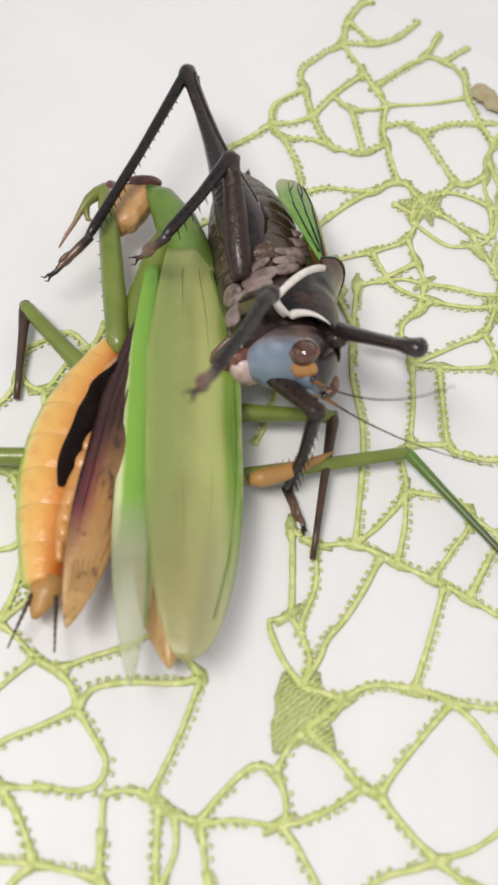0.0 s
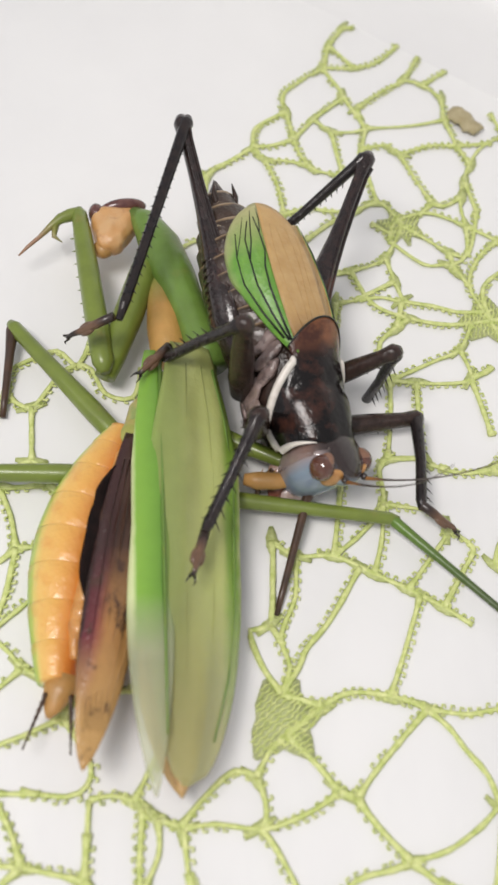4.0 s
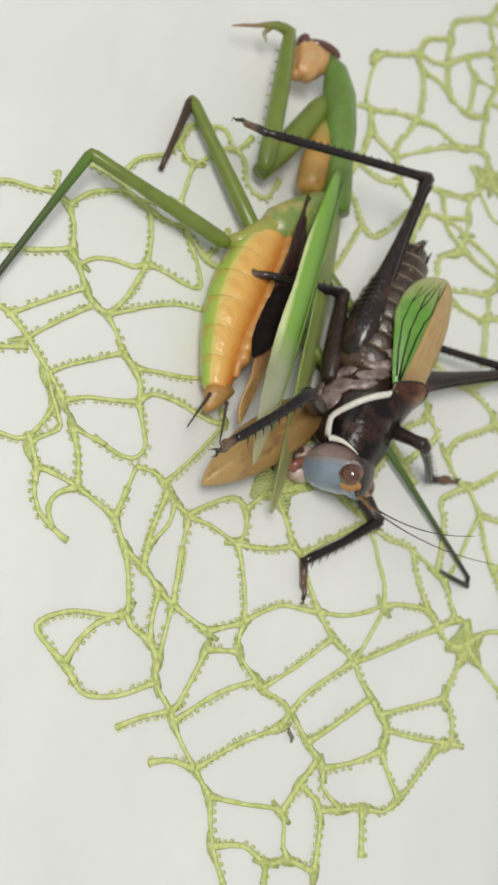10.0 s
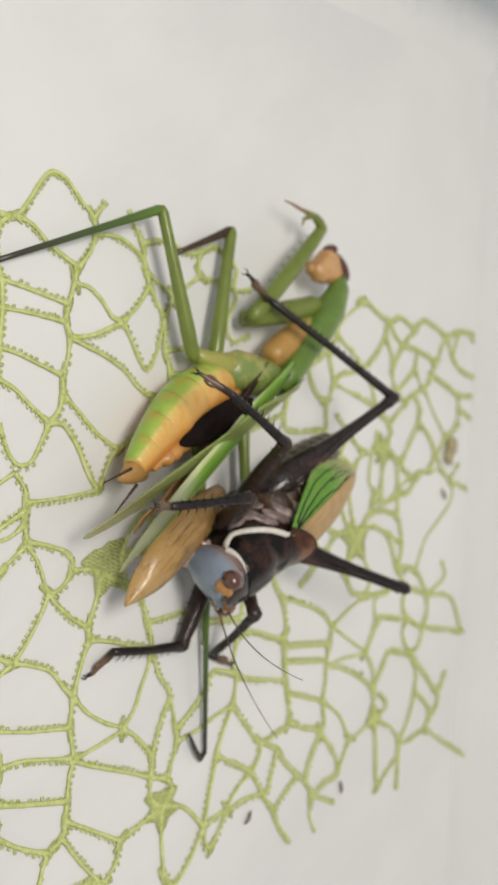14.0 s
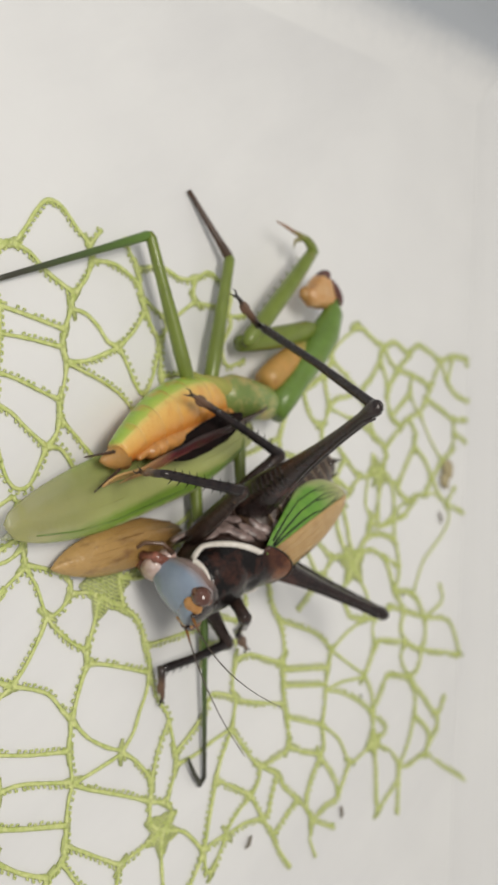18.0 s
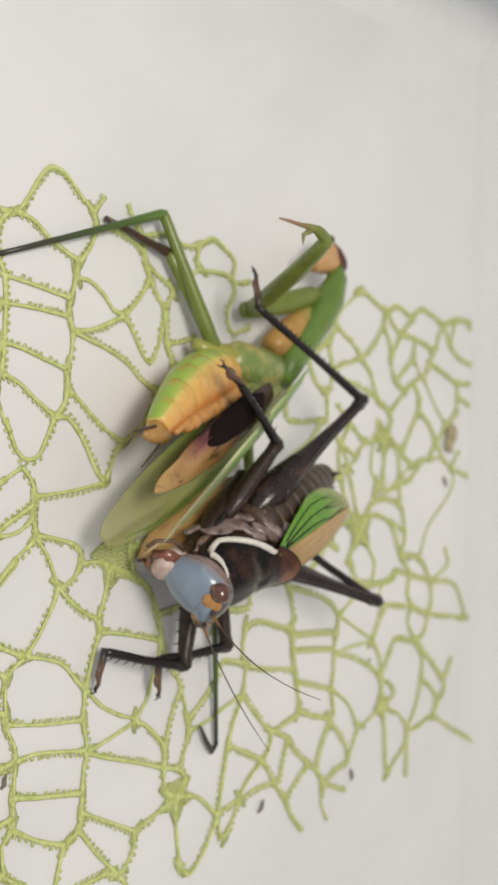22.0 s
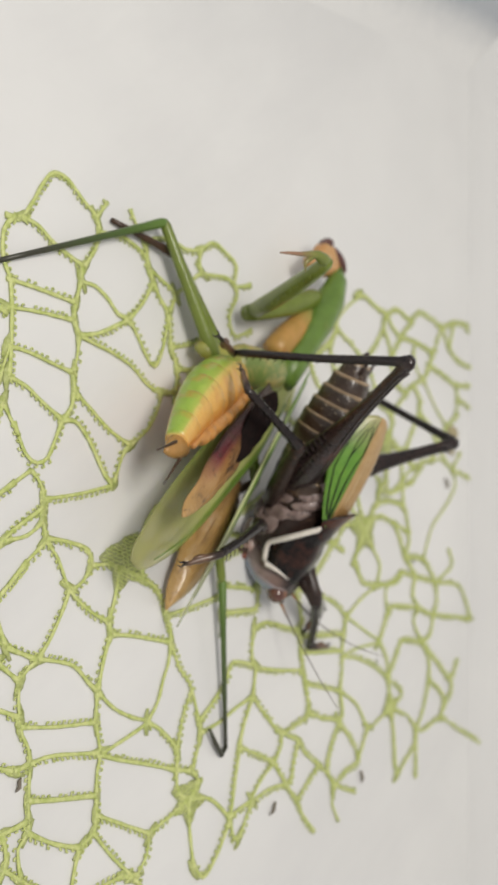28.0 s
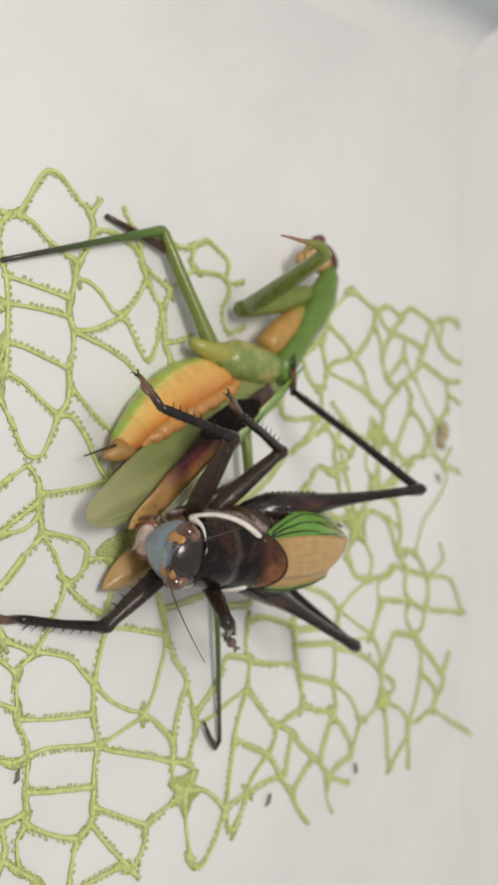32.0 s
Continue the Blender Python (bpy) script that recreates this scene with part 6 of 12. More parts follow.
    walk(MOVING["hR_tibia"], [
        (0, pose(0.0152, -0.0438, -0.0141, -30, 19, 13)), (0.2, pose(0.0158, -0.0441, -0.0110, -44, 19, 3)), (0.4, pose(0.0164, -0.0441, -0.0078, -60, 19, -12)),
        (0.6, pose(0.0168, -0.0439, -0.0046, -75, 16, -36)), (0.8, pose(0.0171, -0.0433, -0.0015, -84, 8, -67)), (1, pose(0.0173, -0.0425, 0.0016, -81, -2, -96)),
        (1.2, pose(0.0163, -0.0431, 0.0008, -80, 6, -73)), (1.4, pose(0.0152, -0.0437, -0.0001, -72, 12, -53)), (1.6, pose(0.0141, -0.0443, -0.0009, -62, 16, -37)),
        (1.8, pose(0.0130, -0.0448, -0.0018, -50, 18, -26)), (2, pose(0.0118, -0.0452, -0.0027, -38, 19, -17)), (2.5, pose(0.0093, -0.0458, -0.0036, -28, 18, -24)),
        (3, pose(0.0068, -0.0461, -0.0045, -18, 17, -31)), (6, pose(0.0044, -0.0460, -0.0117, -6, 17, -27)), (6.5, pose(0.0063, -0.0457, -0.0134, 4, 17, -31)),
        (7, pose(0.0082, -0.0452, -0.0150, 15, 16, -36)), (7.17, pose(0.0131, -0.0448, -0.0119, -6, 15, -38)), (7.33, pose(0.0177, -0.0436, -0.0086, -26, 15, -41)),
        (7.5, pose(0.0219, -0.0413, -0.0053, -47, 14, -44)), (7.67, pose(0.0256, -0.0382, -0.0020, -67, 13, -49)), (7.83, pose(0.0286, -0.0343, 0.0011, -89, 9, -62)),
        (8, pose(0.0309, -0.0298, 0.0040, -105, -7, -90)), (9, pose(0.0295, -0.0261, 0.0103, -87, -11, -124)), (9.25, pose(0.0262, -0.0342, 0.0065, -80, 0, -91)),
        (9.5, pose(0.0211, -0.0405, 0.0016, -64, 5, -76)), (9.75, pose(0.0146, -0.0446, -0.0041, -47, 7, -68)), (10, pose(0.0073, -0.0461, -0.0101, -30, 9, -62)),
        (10.33, pose(0.0079, -0.0461, -0.0088, -35, 9, -64)), (10.67, pose(0.0085, -0.0461, -0.0074, -40, 8, -66)), (11, pose(0.0091, -0.0460, -0.0061, -45, 7, -68)),
        (11.5, pose(0.0091, -0.0459, -0.0053, -43, 8, -67)), (12, pose(0.0092, -0.0459, -0.0045, -40, 8, -67)), (13, pose(0.0103, -0.0457, -0.0046, -38, 9, -62)),
        (13.33, pose(0.0102, -0.0456, -0.0039, -41, 9, -62)), (13.67, pose(0.0102, -0.0456, -0.0031, -44, 9, -62)), (14, pose(0.0101, -0.0455, -0.0024, -47, 9, -63)),
        (15, pose(0.0184, -0.0416, 0.0028, -64, 8, -67)), (16, pose(0.0254, -0.0347, 0.0069, -82, 5, -77)), (17, pose(0.0302, -0.0257, 0.0096, -96, -6, -108)),
        (18, pose(0.0324, -0.0210, 0.0089, -89, -13, -131)), (19, pose(0.0311, -0.0282, 0.0057, -98, -8, -113)), (19.33, pose(0.0245, -0.0380, 0.0020, -96, 7, -70)),
        (19.67, pose(0.0152, -0.0443, -0.0030, -86, 13, -47)), (20, pose(0.0043, -0.0463, -0.0086, -76, 16, -36)), (21, pose(0.0049, -0.0463, -0.0073, -67, 15, -41)),
        (21.25, pose(0.0070, -0.0462, -0.0084, -57, 14, -43)), (21.5, pose(0.0091, -0.0459, -0.0095, -48, 14, -44)), (21.75, pose(0.0111, -0.0455, -0.0106, -38, 14, -45)),
        (22, pose(0.0131, -0.0449, -0.0117, -28, 14, -46)), (22.25, pose(0.0132, -0.0450, -0.0103, -37, 14, -44)), (22.5, pose(0.0132, -0.0451, -0.0088, -45, 15, -42)),
        (22.75, pose(0.0133, -0.0451, -0.0074, -54, 15, -40)), (23, pose(0.0133, -0.0451, -0.0060, -62, 16, -36)), (24, pose(0.0121, -0.0453, -0.0045, -48, 14, -43)),
        (24.5, pose(0.0154, -0.0441, -0.0025, -61, 13, -50)), (25, pose(0.0119, -0.0453, -0.0109, -48, 16, -36)), (25.83, pose(0.0033, -0.0462, -0.0090, -48, 14, -47)),
        (26.67, pose(-0.0053, -0.0448, -0.0069, -45, 11, -56)), (27.5, pose(-0.0131, -0.0411, -0.0049, -41, 8, -65)), (27.67, pose(-0.0032, -0.0448, -0.0015, -53, 11, -57)),
        (27.83, pose(0.0075, -0.0451, 0.0012, -63, 14, -46)), (28, pose(0.0179, -0.0417, 0.0030, -68, 17, -27)), (28.33, pose(0.0138, -0.0433, 0.0029, -64, 16, -33)),
        (28.67, pose(0.0096, -0.0444, 0.0027, -60, 15, -38)), (29, pose(0.0052, -0.0449, 0.0023, -56, 15, -42)), (29.25, pose(0.0146, -0.0417, 0.0063, -68, 14, -46)),
        (29.5, pose(0.0228, -0.0355, 0.0090, -81, 12, -52)), (29.75, pose(0.0292, -0.0271, 0.0099, -94, 7, -69)), (30, pose(0.0330, -0.0171, 0.0091, -98, -11, -125)),
        (30.5, pose(0.0317, -0.0118, 0.0116, -93, -5, -104)), (31, pose(0.0295, -0.0066, 0.0134, -86, -2, -97)), (31.1, pose(0.0329, -0.0153, 0.0097, -79, 8, -65)),
        (31.2, pose(0.0336, -0.0239, 0.0044, -64, 14, -45)), (31.3, pose(0.0317, -0.0315, -0.0020, -48, 16, -33)), (31.4, pose(0.0271, -0.0373, -0.0089, -31, 18, -25)),
        (31.5, pose(0.0205, -0.0410, -0.0156, -15, 18, -18)), (31.67, pose(0.0185, -0.0431, -0.0098, -34, 17, -30)), (31.83, pose(0.0160, -0.0441, -0.0039, -53, 14, -45)),
        (32, pose(0.0130, -0.0439, 0.0019, -69, 8, -66))])
    walk(MOVING["hR_tarsus"], [
        (0, pose(0.0047, -0.0194, -0.0281, -54, 18, 20)), (0.2, pose(0.0078, -0.0231, -0.0308, -114, 7, -90)), (0.4, pose(0.0113, -0.0276, -0.0324, -75, -19, 179)),
        (0.6, pose(0.0149, -0.0328, -0.0325, -56, -19, -172)), (0.8, pose(0.0185, -0.0384, -0.0311, -35, -19, -169)), (1, pose(0.0220, -0.0439, -0.0280, -14, -19, -167)),
        (1.2, pose(0.0205, -0.0387, -0.0286, -31, -17, -150)), (1.4, pose(0.0188, -0.0335, -0.0281, -46, -13, -130)), (1.6, pose(0.0169, -0.0287, -0.0264, -56, -6, -107)),
        (1.8, pose(0.0149, -0.0245, -0.0238, -57, 2, -83)), (2, pose(0.0129, -0.0210, -0.0203, -51, 10, -60)), (2.5, pose(0.0162, -0.0199, -0.0172, -64, 6, -74)),
        (3, pose(0.0191, -0.0202, -0.0133, -74, -1, -94)), (6, pose(0.0171, -0.0190, -0.0148, -71, 4, -77)), (6.5, pose(0.0223, -0.0204, -0.0112, -78, 3, -81)),
        (7, pose(0.0268, -0.0228, -0.0078, -85, 2, -86)), (7.17, pose(0.0310, -0.0210, -0.0148, -85, 1, -86)), (7.33, pose(0.0329, -0.0210, -0.0214, -86, 1, -87)),
        (7.5, pose(0.0325, -0.0228, -0.0264, -87, 1, -88)), (7.67, pose(0.0303, -0.0259, -0.0289, -88, 1, -88)), (7.83, pose(0.0269, -0.0297, -0.0285, -89, 0, -89)),
        (8, pose(0.0230, -0.0334, -0.0248, -89, 0, -90)), (9, pose(0.0276, -0.0318, -0.0191, -81, -4, -103)), (9.25, pose(0.0315, -0.0344, -0.0230, -83, -7, -110)),
        (9.5, pose(0.0332, -0.0353, -0.0254, -85, -10, -119)), (9.75, pose(0.0323, -0.0344, -0.0261, -85, -13, -130)), (10, pose(0.0291, -0.0318, -0.0250, -82, -16, -144)),
        (10.33, pose(0.0288, -0.0330, -0.0258, -78, -5, -105)), (10.67, pose(0.0284, -0.0343, -0.0266, -61, 0, -89)), (11, pose(0.0278, -0.0356, -0.0272, -42, 3, -81)),
        (11.5, pose(0.0285, -0.0349, -0.0255, -52, 1, -87)), (12, pose(0.0291, -0.0343, -0.0237, -62, -2, -94)), (13, pose(0.0297, -0.0319, -0.0228, -72, -2, -97)),
        (13.33, pose(0.0288, -0.0322, -0.0232, -56, 4, -79)), (13.67, pose(0.0278, -0.0326, -0.0236, -37, 7, -68)), (14, pose(0.0268, -0.0329, -0.0240, -17, 10, -59)),
        (15, pose(0.0290, -0.0332, -0.0241, -17, 10, -60)), (16, pose(0.0288, -0.0314, -0.0227, -18, 10, -61)), (17, pose(0.0261, -0.0277, -0.0200, -18, 9, -63)),
        (18, pose(0.0284, -0.0263, -0.0204, -21, 9, -62)), (19, pose(0.0257, -0.0303, -0.0237, -21, 8, -66)), (19.33, pose(0.0202, -0.0357, -0.0276, -11, 9, -64)),
        (19.67, pose(0.0119, -0.0378, -0.0321, 0, 9, -63)), (20, pose(0.0022, -0.0356, -0.0366, 10, 10, -61)), (21, pose(0.0073, -0.0328, -0.0340, 1, 9, -62)),
        (21.25, pose(0.0134, -0.0301, -0.0329, -16, 4, -78)), (21.5, pose(0.0193, -0.0277, -0.0310, -31, -1, -92)), (21.75, pose(0.0249, -0.0257, -0.0285, -44, -6, -109)),
        (22, pose(0.0300, -0.0242, -0.0254, -52, -13, -130)), (22.25, pose(0.0269, -0.0248, -0.0277, -52, -5, -105)), (22.5, pose(0.0234, -0.0259, -0.0295, -43, 2, -84)),
        (22.75, pose(0.0197, -0.0275, -0.0308, -29, 8, -65)), (23, pose(0.0158, -0.0295, -0.0315, -12, 13, -48)), (24, pose(0.0217, -0.0270, -0.0262, -1, 12, -53)),
        (24.5, pose(0.0228, -0.0304, -0.0281, 8, 8, -68)), (25, pose(0.0185, -0.0255, -0.0325, 18, 11, -57)), (25.83, pose(0.0144, -0.0286, -0.0305, 14, 5, -74)),
        (26.67, pose(0.0101, -0.0297, -0.0278, 10, 0, -90)), (27.5, pose(0.0061, -0.0289, -0.0245, 5, -5, -105)), (27.67, pose(0.0095, -0.0312, -0.0250, 1, -5, -105)),
        (27.83, pose(0.0129, -0.0309, -0.0247, -4, -5, -105)), (28, pose(0.0156, -0.0279, -0.0236, -9, -5, -105)), (28.33, pose(0.0145, -0.0283, -0.0231, -19, 0, -90)),
        (28.67, pose(0.0132, -0.0284, -0.0224, -28, 5, -76)), (29, pose(0.0118, -0.0281, -0.0217, -35, 10, -60)), (29.25, pose(0.0179, -0.0291, -0.0207, -31, 7, -70)),
        (29.5, pose(0.0228, -0.0277, -0.0200, -25, 4, -79)), (29.75, pose(0.0259, -0.0244, -0.0198, -19, 1, -88)), (30, pose(0.0265, -0.0197, -0.0201, -12, -2, -97)),
        (30.5, pose(0.0293, -0.0139, -0.0183, -14, 3, -82)), (31, pose(0.0313, -0.0081, -0.0165, -14, 7, -68)), (31.1, pose(0.0363, -0.0089, -0.0194, -12, 9, -63)),
        (31.2, pose(0.0385, -0.0100, -0.0218, -9, 10, -59)), (31.3, pose(0.0375, -0.0112, -0.0233, -7, 12, -54)), (31.4, pose(0.0336, -0.0121, -0.0237, -4, 13, -49)),
        (31.5, pose(0.0271, -0.0126, -0.0229, -1, 14, -44)), (31.67, pose(0.0265, -0.0192, -0.0260, 1, 13, -50)), (31.83, pose(0.0245, -0.0273, -0.0272, 3, 11, -56)),
        (32, pose(0.0210, -0.0361, -0.0259, 5, 9, -63))])
    walk(MOVING["mR_femur"], [
        (0, pose(0.0044, -0.0084, -0.0088, -1, -16, -143)), (0.2, pose(0.0044, -0.0084, -0.0088, 1, -16, -144)), (0.4, pose(0.0044, -0.0084, -0.0088, 2, -16, -146)),
        (0.6, pose(0.0044, -0.0084, -0.0088, 4, -16, -147)), (0.8, pose(0.0044, -0.0084, -0.0088, 5, -17, -149)), (1, pose(0.0044, -0.0084, -0.0088, 6, -17, -151)),
        (1.17, pose(0.0044, -0.0084, -0.0088, 6, -18, -156)), (1.33, pose(0.0044, -0.0084, -0.0088, 6, -18, -162)), (1.5, pose(0.0044, -0.0084, -0.0088, 5, -19, -167)),
        (1.67, pose(0.0044, -0.0084, -0.0088, 4, -19, -172)), (1.83, pose(0.0044, -0.0084, -0.0088, 4, -19, -177)), (2, pose(0.0044, -0.0084, -0.0088, 3, -19, 177)),
        (2.2, pose(0.0044, -0.0084, -0.0088, 14, -19, -178)), (2.4, pose(0.0044, -0.0084, -0.0088, 25, -19, -173)), (2.6, pose(0.0044, -0.0084, -0.0088, 35, -19, -167)),
        (2.8, pose(0.0044, -0.0084, -0.0088, 44, -18, -159)), (3, pose(0.0044, -0.0084, -0.0088, 51, -16, -145)), (6, pose(0.0044, -0.0084, -0.0088, 52, -11, -123)),
        (6.5, pose(0.0044, -0.0084, -0.0088, 42, -8, -115)), (7, pose(0.0044, -0.0084, -0.0088, 33, -7, -110)), (7.5, pose(0.0044, -0.0084, -0.0088, 22, -8, -113)),
        (8, pose(0.0044, -0.0084, -0.0088, 11, -8, -114)), (9, pose(0.0044, -0.0084, -0.0088, 21, -9, -118)), (9.25, pose(0.0044, -0.0084, -0.0088, 11, -14, -134)),
        (9.5, pose(0.0044, -0.0084, -0.0088, 0, -16, -146)), (9.75, pose(0.0044, -0.0084, -0.0088, -11, -18, -158)), (10, pose(0.0044, -0.0084, -0.0088, -21, -19, -171)),
        (10.5, pose(0.0044, -0.0084, -0.0088, -15, -19, -167)), (11, pose(0.0044, -0.0084, -0.0088, -8, -18, -163)), (12, pose(0.0044, -0.0084, -0.0088, -2, -18, -161)),
        (13, pose(0.0044, -0.0084, -0.0088, -1, -18, -158)), (13.33, pose(0.0044, -0.0084, -0.0088, 7, -16, -144)), (13.67, pose(0.0044, -0.0084, -0.0088, 14, -12, -128)),
        (14, pose(0.0044, -0.0084, -0.0088, 19, -7, -110)), (15, pose(0.0044, -0.0084, -0.0088, 14, -13, -133)), (16, pose(0.0044, -0.0084, -0.0088, 6, -17, -152)),
        (17, pose(0.0044, -0.0084, -0.0088, -2, -19, -170)), (18, pose(0.0044, -0.0084, -0.0088, 0, -18, -158)), (19, pose(0.0044, -0.0084, -0.0088, -3, -18, -156)),
        (19.5, pose(0.0044, -0.0084, -0.0088, -6, -19, -173)), (20, pose(0.0044, -0.0084, -0.0088, -9, -19, 169)), (21, pose(0.0044, -0.0084, -0.0088, -3, -19, 174)),
        (21.5, pose(0.0044, -0.0084, -0.0088, -8, -19, -167)), (22, pose(0.0044, -0.0084, -0.0088, -12, -16, -148)), (23, pose(0.0044, -0.0084, -0.0088, -12, -17, -152)),
        (23.5, pose(0.0045, -0.0085, -0.0088, -9, -15, -142)), (24, pose(0.0046, -0.0086, -0.0088, -5, -13, -132)), (24.12, pose(0.0049, -0.0090, -0.0088, -4, -14, -135)),
        (24.25, pose(0.0052, -0.0095, -0.0088, -3, -15, -139)), (24.38, pose(0.0055, -0.0100, -0.0088, -2, -15, -142)), (24.5, pose(0.0058, -0.0105, -0.0088, -1, -16, -146)),
        (24.58, pose(0.0056, -0.0101, -0.0088, -2, -17, -149)), (24.67, pose(0.0053, -0.0098, -0.0088, -2, -17, -152)), (24.75, pose(0.0051, -0.0094, -0.0088, -3, -18, -154)),
        (24.83, pose(0.0049, -0.0091, -0.0088, -3, -18, -157)), (24.92, pose(0.0046, -0.0087, -0.0088, -4, -18, -160)), (25, pose(0.0044, -0.0084, -0.0088, -4, -19, -163)),
        (25.42, pose(0.0044, -0.0084, -0.0088, -5, -19, -172)), (25.83, pose(0.0044, -0.0084, -0.0088, -6, -19, 179)), (26.25, pose(0.0044, -0.0084, -0.0088, -6, -19, 170)),
        (26.67, pose(0.0044, -0.0084, -0.0088, -6, -18, 161)), (27.08, pose(0.0044, -0.0084, -0.0088, -6, -17, 152)), (27.5, pose(0.0044, -0.0084, -0.0088, -6, -16, 143)),
        (27.62, pose(0.0044, -0.0084, -0.0088, -2, -18, 160)), (27.75, pose(0.0044, -0.0084, -0.0088, 2, -19, 178)), (27.88, pose(0.0044, -0.0084, -0.0088, 6, -19, -164)),
        (28, pose(0.0044, -0.0084, -0.0088, 9, -16, -146)), (28.17, pose(0.0044, -0.0084, -0.0088, 11, -18, -154)), (28.33, pose(0.0044, -0.0084, -0.0088, 12, -18, -163)),
        (28.5, pose(0.0044, -0.0084, -0.0088, 13, -19, -171)), (28.67, pose(0.0044, -0.0084, -0.0088, 14, -19, -180)), (28.83, pose(0.0044, -0.0084, -0.0088, 14, -19, 172)),
        (29, pose(0.0044, -0.0084, -0.0088, 15, -19, 164)), (30, pose(0.0044, -0.0084, -0.0088, 19, -18, 162)), (30.5, pose(0.0044, -0.0084, -0.0088, 16, -19, -179)),
        (31, pose(0.0044, -0.0084, -0.0088, 12, -18, -160)), (31.25, pose(0.0044, -0.0084, -0.0088, 1, -17, -149)), (31.5, pose(0.0044, -0.0084, -0.0088, -9, -15, -139)),
        (32, pose(0.0044, -0.0084, -0.0088, -2, -15, -138))])
    walk(MOVING["mR_tibia"], [
        (0, pose(0.0138, -0.0208, -0.0090, -36, 19, 1)), (0.2, pose(0.0135, -0.0209, -0.0086, -43, 19, 11)), (0.4, pose(0.0132, -0.0211, -0.0083, -48, 18, 25)),
        (0.6, pose(0.0130, -0.0213, -0.0079, -49, 14, 46)), (0.8, pose(0.0127, -0.0214, -0.0075, -47, 6, 73)), (1, pose(0.0124, -0.0216, -0.0071, -44, -3, 100)),
        (1.17, pose(0.0111, -0.0223, -0.0072, -53, 11, 57)), (1.33, pose(0.0097, -0.0229, -0.0074, -57, 19, 14)), (1.5, pose(0.0083, -0.0233, -0.0075, -49, 19, -8)),
        (1.67, pose(0.0069, -0.0237, -0.0077, -36, 18, -20)), (1.83, pose(0.0054, -0.0238, -0.0078, -21, 17, -28)), (2, pose(0.0039, -0.0239, -0.0080, -5, 16, -35)),
        (2.2, pose(0.0061, -0.0234, -0.0053, -24, 15, -42)), (2.4, pose(0.0081, -0.0222, -0.0027, -44, 13, -49)), (2.6, pose(0.0100, -0.0202, -0.0004, -63, 10, -59)),
        (2.8, pose(0.0115, -0.0177, 0.0014, -80, 4, -78)), (3, pose(0.0127, -0.0146, 0.0027, -87, -9, -118)), (6, pose(0.0136, -0.0117, 0.0032, -87, 7, -69)),
        (6.5, pose(0.0154, -0.0118, 0.0015, -79, 7, -71)), (7, pose(0.0169, -0.0119, -0.0004, -72, 6, -72)), (7.5, pose(0.0180, -0.0132, -0.0030, -86, 4, -78)),
        (8, pose(0.0184, -0.0143, -0.0059, -99, -4, -101)), (9, pose(0.0176, -0.0144, -0.0034, -86, -2, -95)), (9.25, pose(0.0159, -0.0184, -0.0059, -71, 4, -79)),
        (9.5, pose(0.0130, -0.0213, -0.0087, -54, 6, -71)), (9.75, pose(0.0092, -0.0229, -0.0116, -37, 8, -66)), (10, pose(0.0049, -0.0230, -0.0141, -20, 9, -62)),
        (10.5, pose(0.0067, -0.0233, -0.0125, -22, 9, -64)), (11, pose(0.0083, -0.0233, -0.0108, -25, 8, -67)), (12, pose(0.0094, -0.0231, -0.0093, -25, 8, -68)),
        (13, pose(0.0102, -0.0228, -0.0091, -29, 8, -67)), (13.33, pose(0.0139, -0.0205, -0.0071, -28, 9, -64)), (13.67, pose(0.0168, -0.0171, -0.0053, -26, 9, -61)),
        (14, pose(0.0184, -0.0128, -0.0038, -25, 10, -59)), (15, pose(0.0161, -0.0179, -0.0052, -24, 10, -58)), (16, pose(0.0121, -0.0218, -0.0071, -24, 11, -57)),
        (17, pose(0.0070, -0.0237, -0.0093, -24, 11, -57)), (18, pose(0.0103, -0.0228, -0.0088, -28, 12, -52)), (19, pose(0.0104, -0.0227, -0.0095, -15, 9, -63)),
        (19.5, pose(0.0056, -0.0238, -0.0103, -21, 11, -58)), (20, pose(0.0007, -0.0233, -0.0110, -27, 12, -53)), (21, pose(0.0024, -0.0238, -0.0097, -36, 12, -52)),
        (21.5, pose(0.0072, -0.0235, -0.0109, -28, 11, -55)), (22, pose(0.0117, -0.0217, -0.0119, -21, 10, -58)), (23, pose(0.0107, -0.0222, -0.0119, -25, 11, -56)),
        (23.5, pose(0.0135, -0.0209, -0.0111, -15, 10, -58)), (24, pose(0.0159, -0.0191, -0.0102, -6, 10, -60)), (24.12, pose(0.0156, -0.0202, -0.0099, -4, 9, -64)),
        (24.25, pose(0.0153, -0.0213, -0.0096, -2, 8, -68)), (24.38, pose(0.0149, -0.0223, -0.0094, 0, 6, -72)), (24.5, pose(0.0145, -0.0233, -0.0091, 3, 5, -76)),
        (24.58, pose(0.0135, -0.0234, -0.0092, -9, 4, -78)), (24.67, pose(0.0126, -0.0235, -0.0094, -21, 3, -80)), (24.75, pose(0.0116, -0.0235, -0.0095, -33, 3, -82)),
        (24.83, pose(0.0105, -0.0235, -0.0097, -45, 2, -84)), (24.92, pose(0.0095, -0.0234, -0.0098, -56, 1, -86)), (25, pose(0.0085, -0.0233, -0.0099, -68, 0, -90)),
        (25.42, pose(0.0061, -0.0238, -0.0101, -62, -1, -93)), (25.83, pose(0.0036, -0.0238, -0.0102, -55, -2, -96)), (26.25, pose(0.0012, -0.0235, -0.0103, -49, -3, -98)),
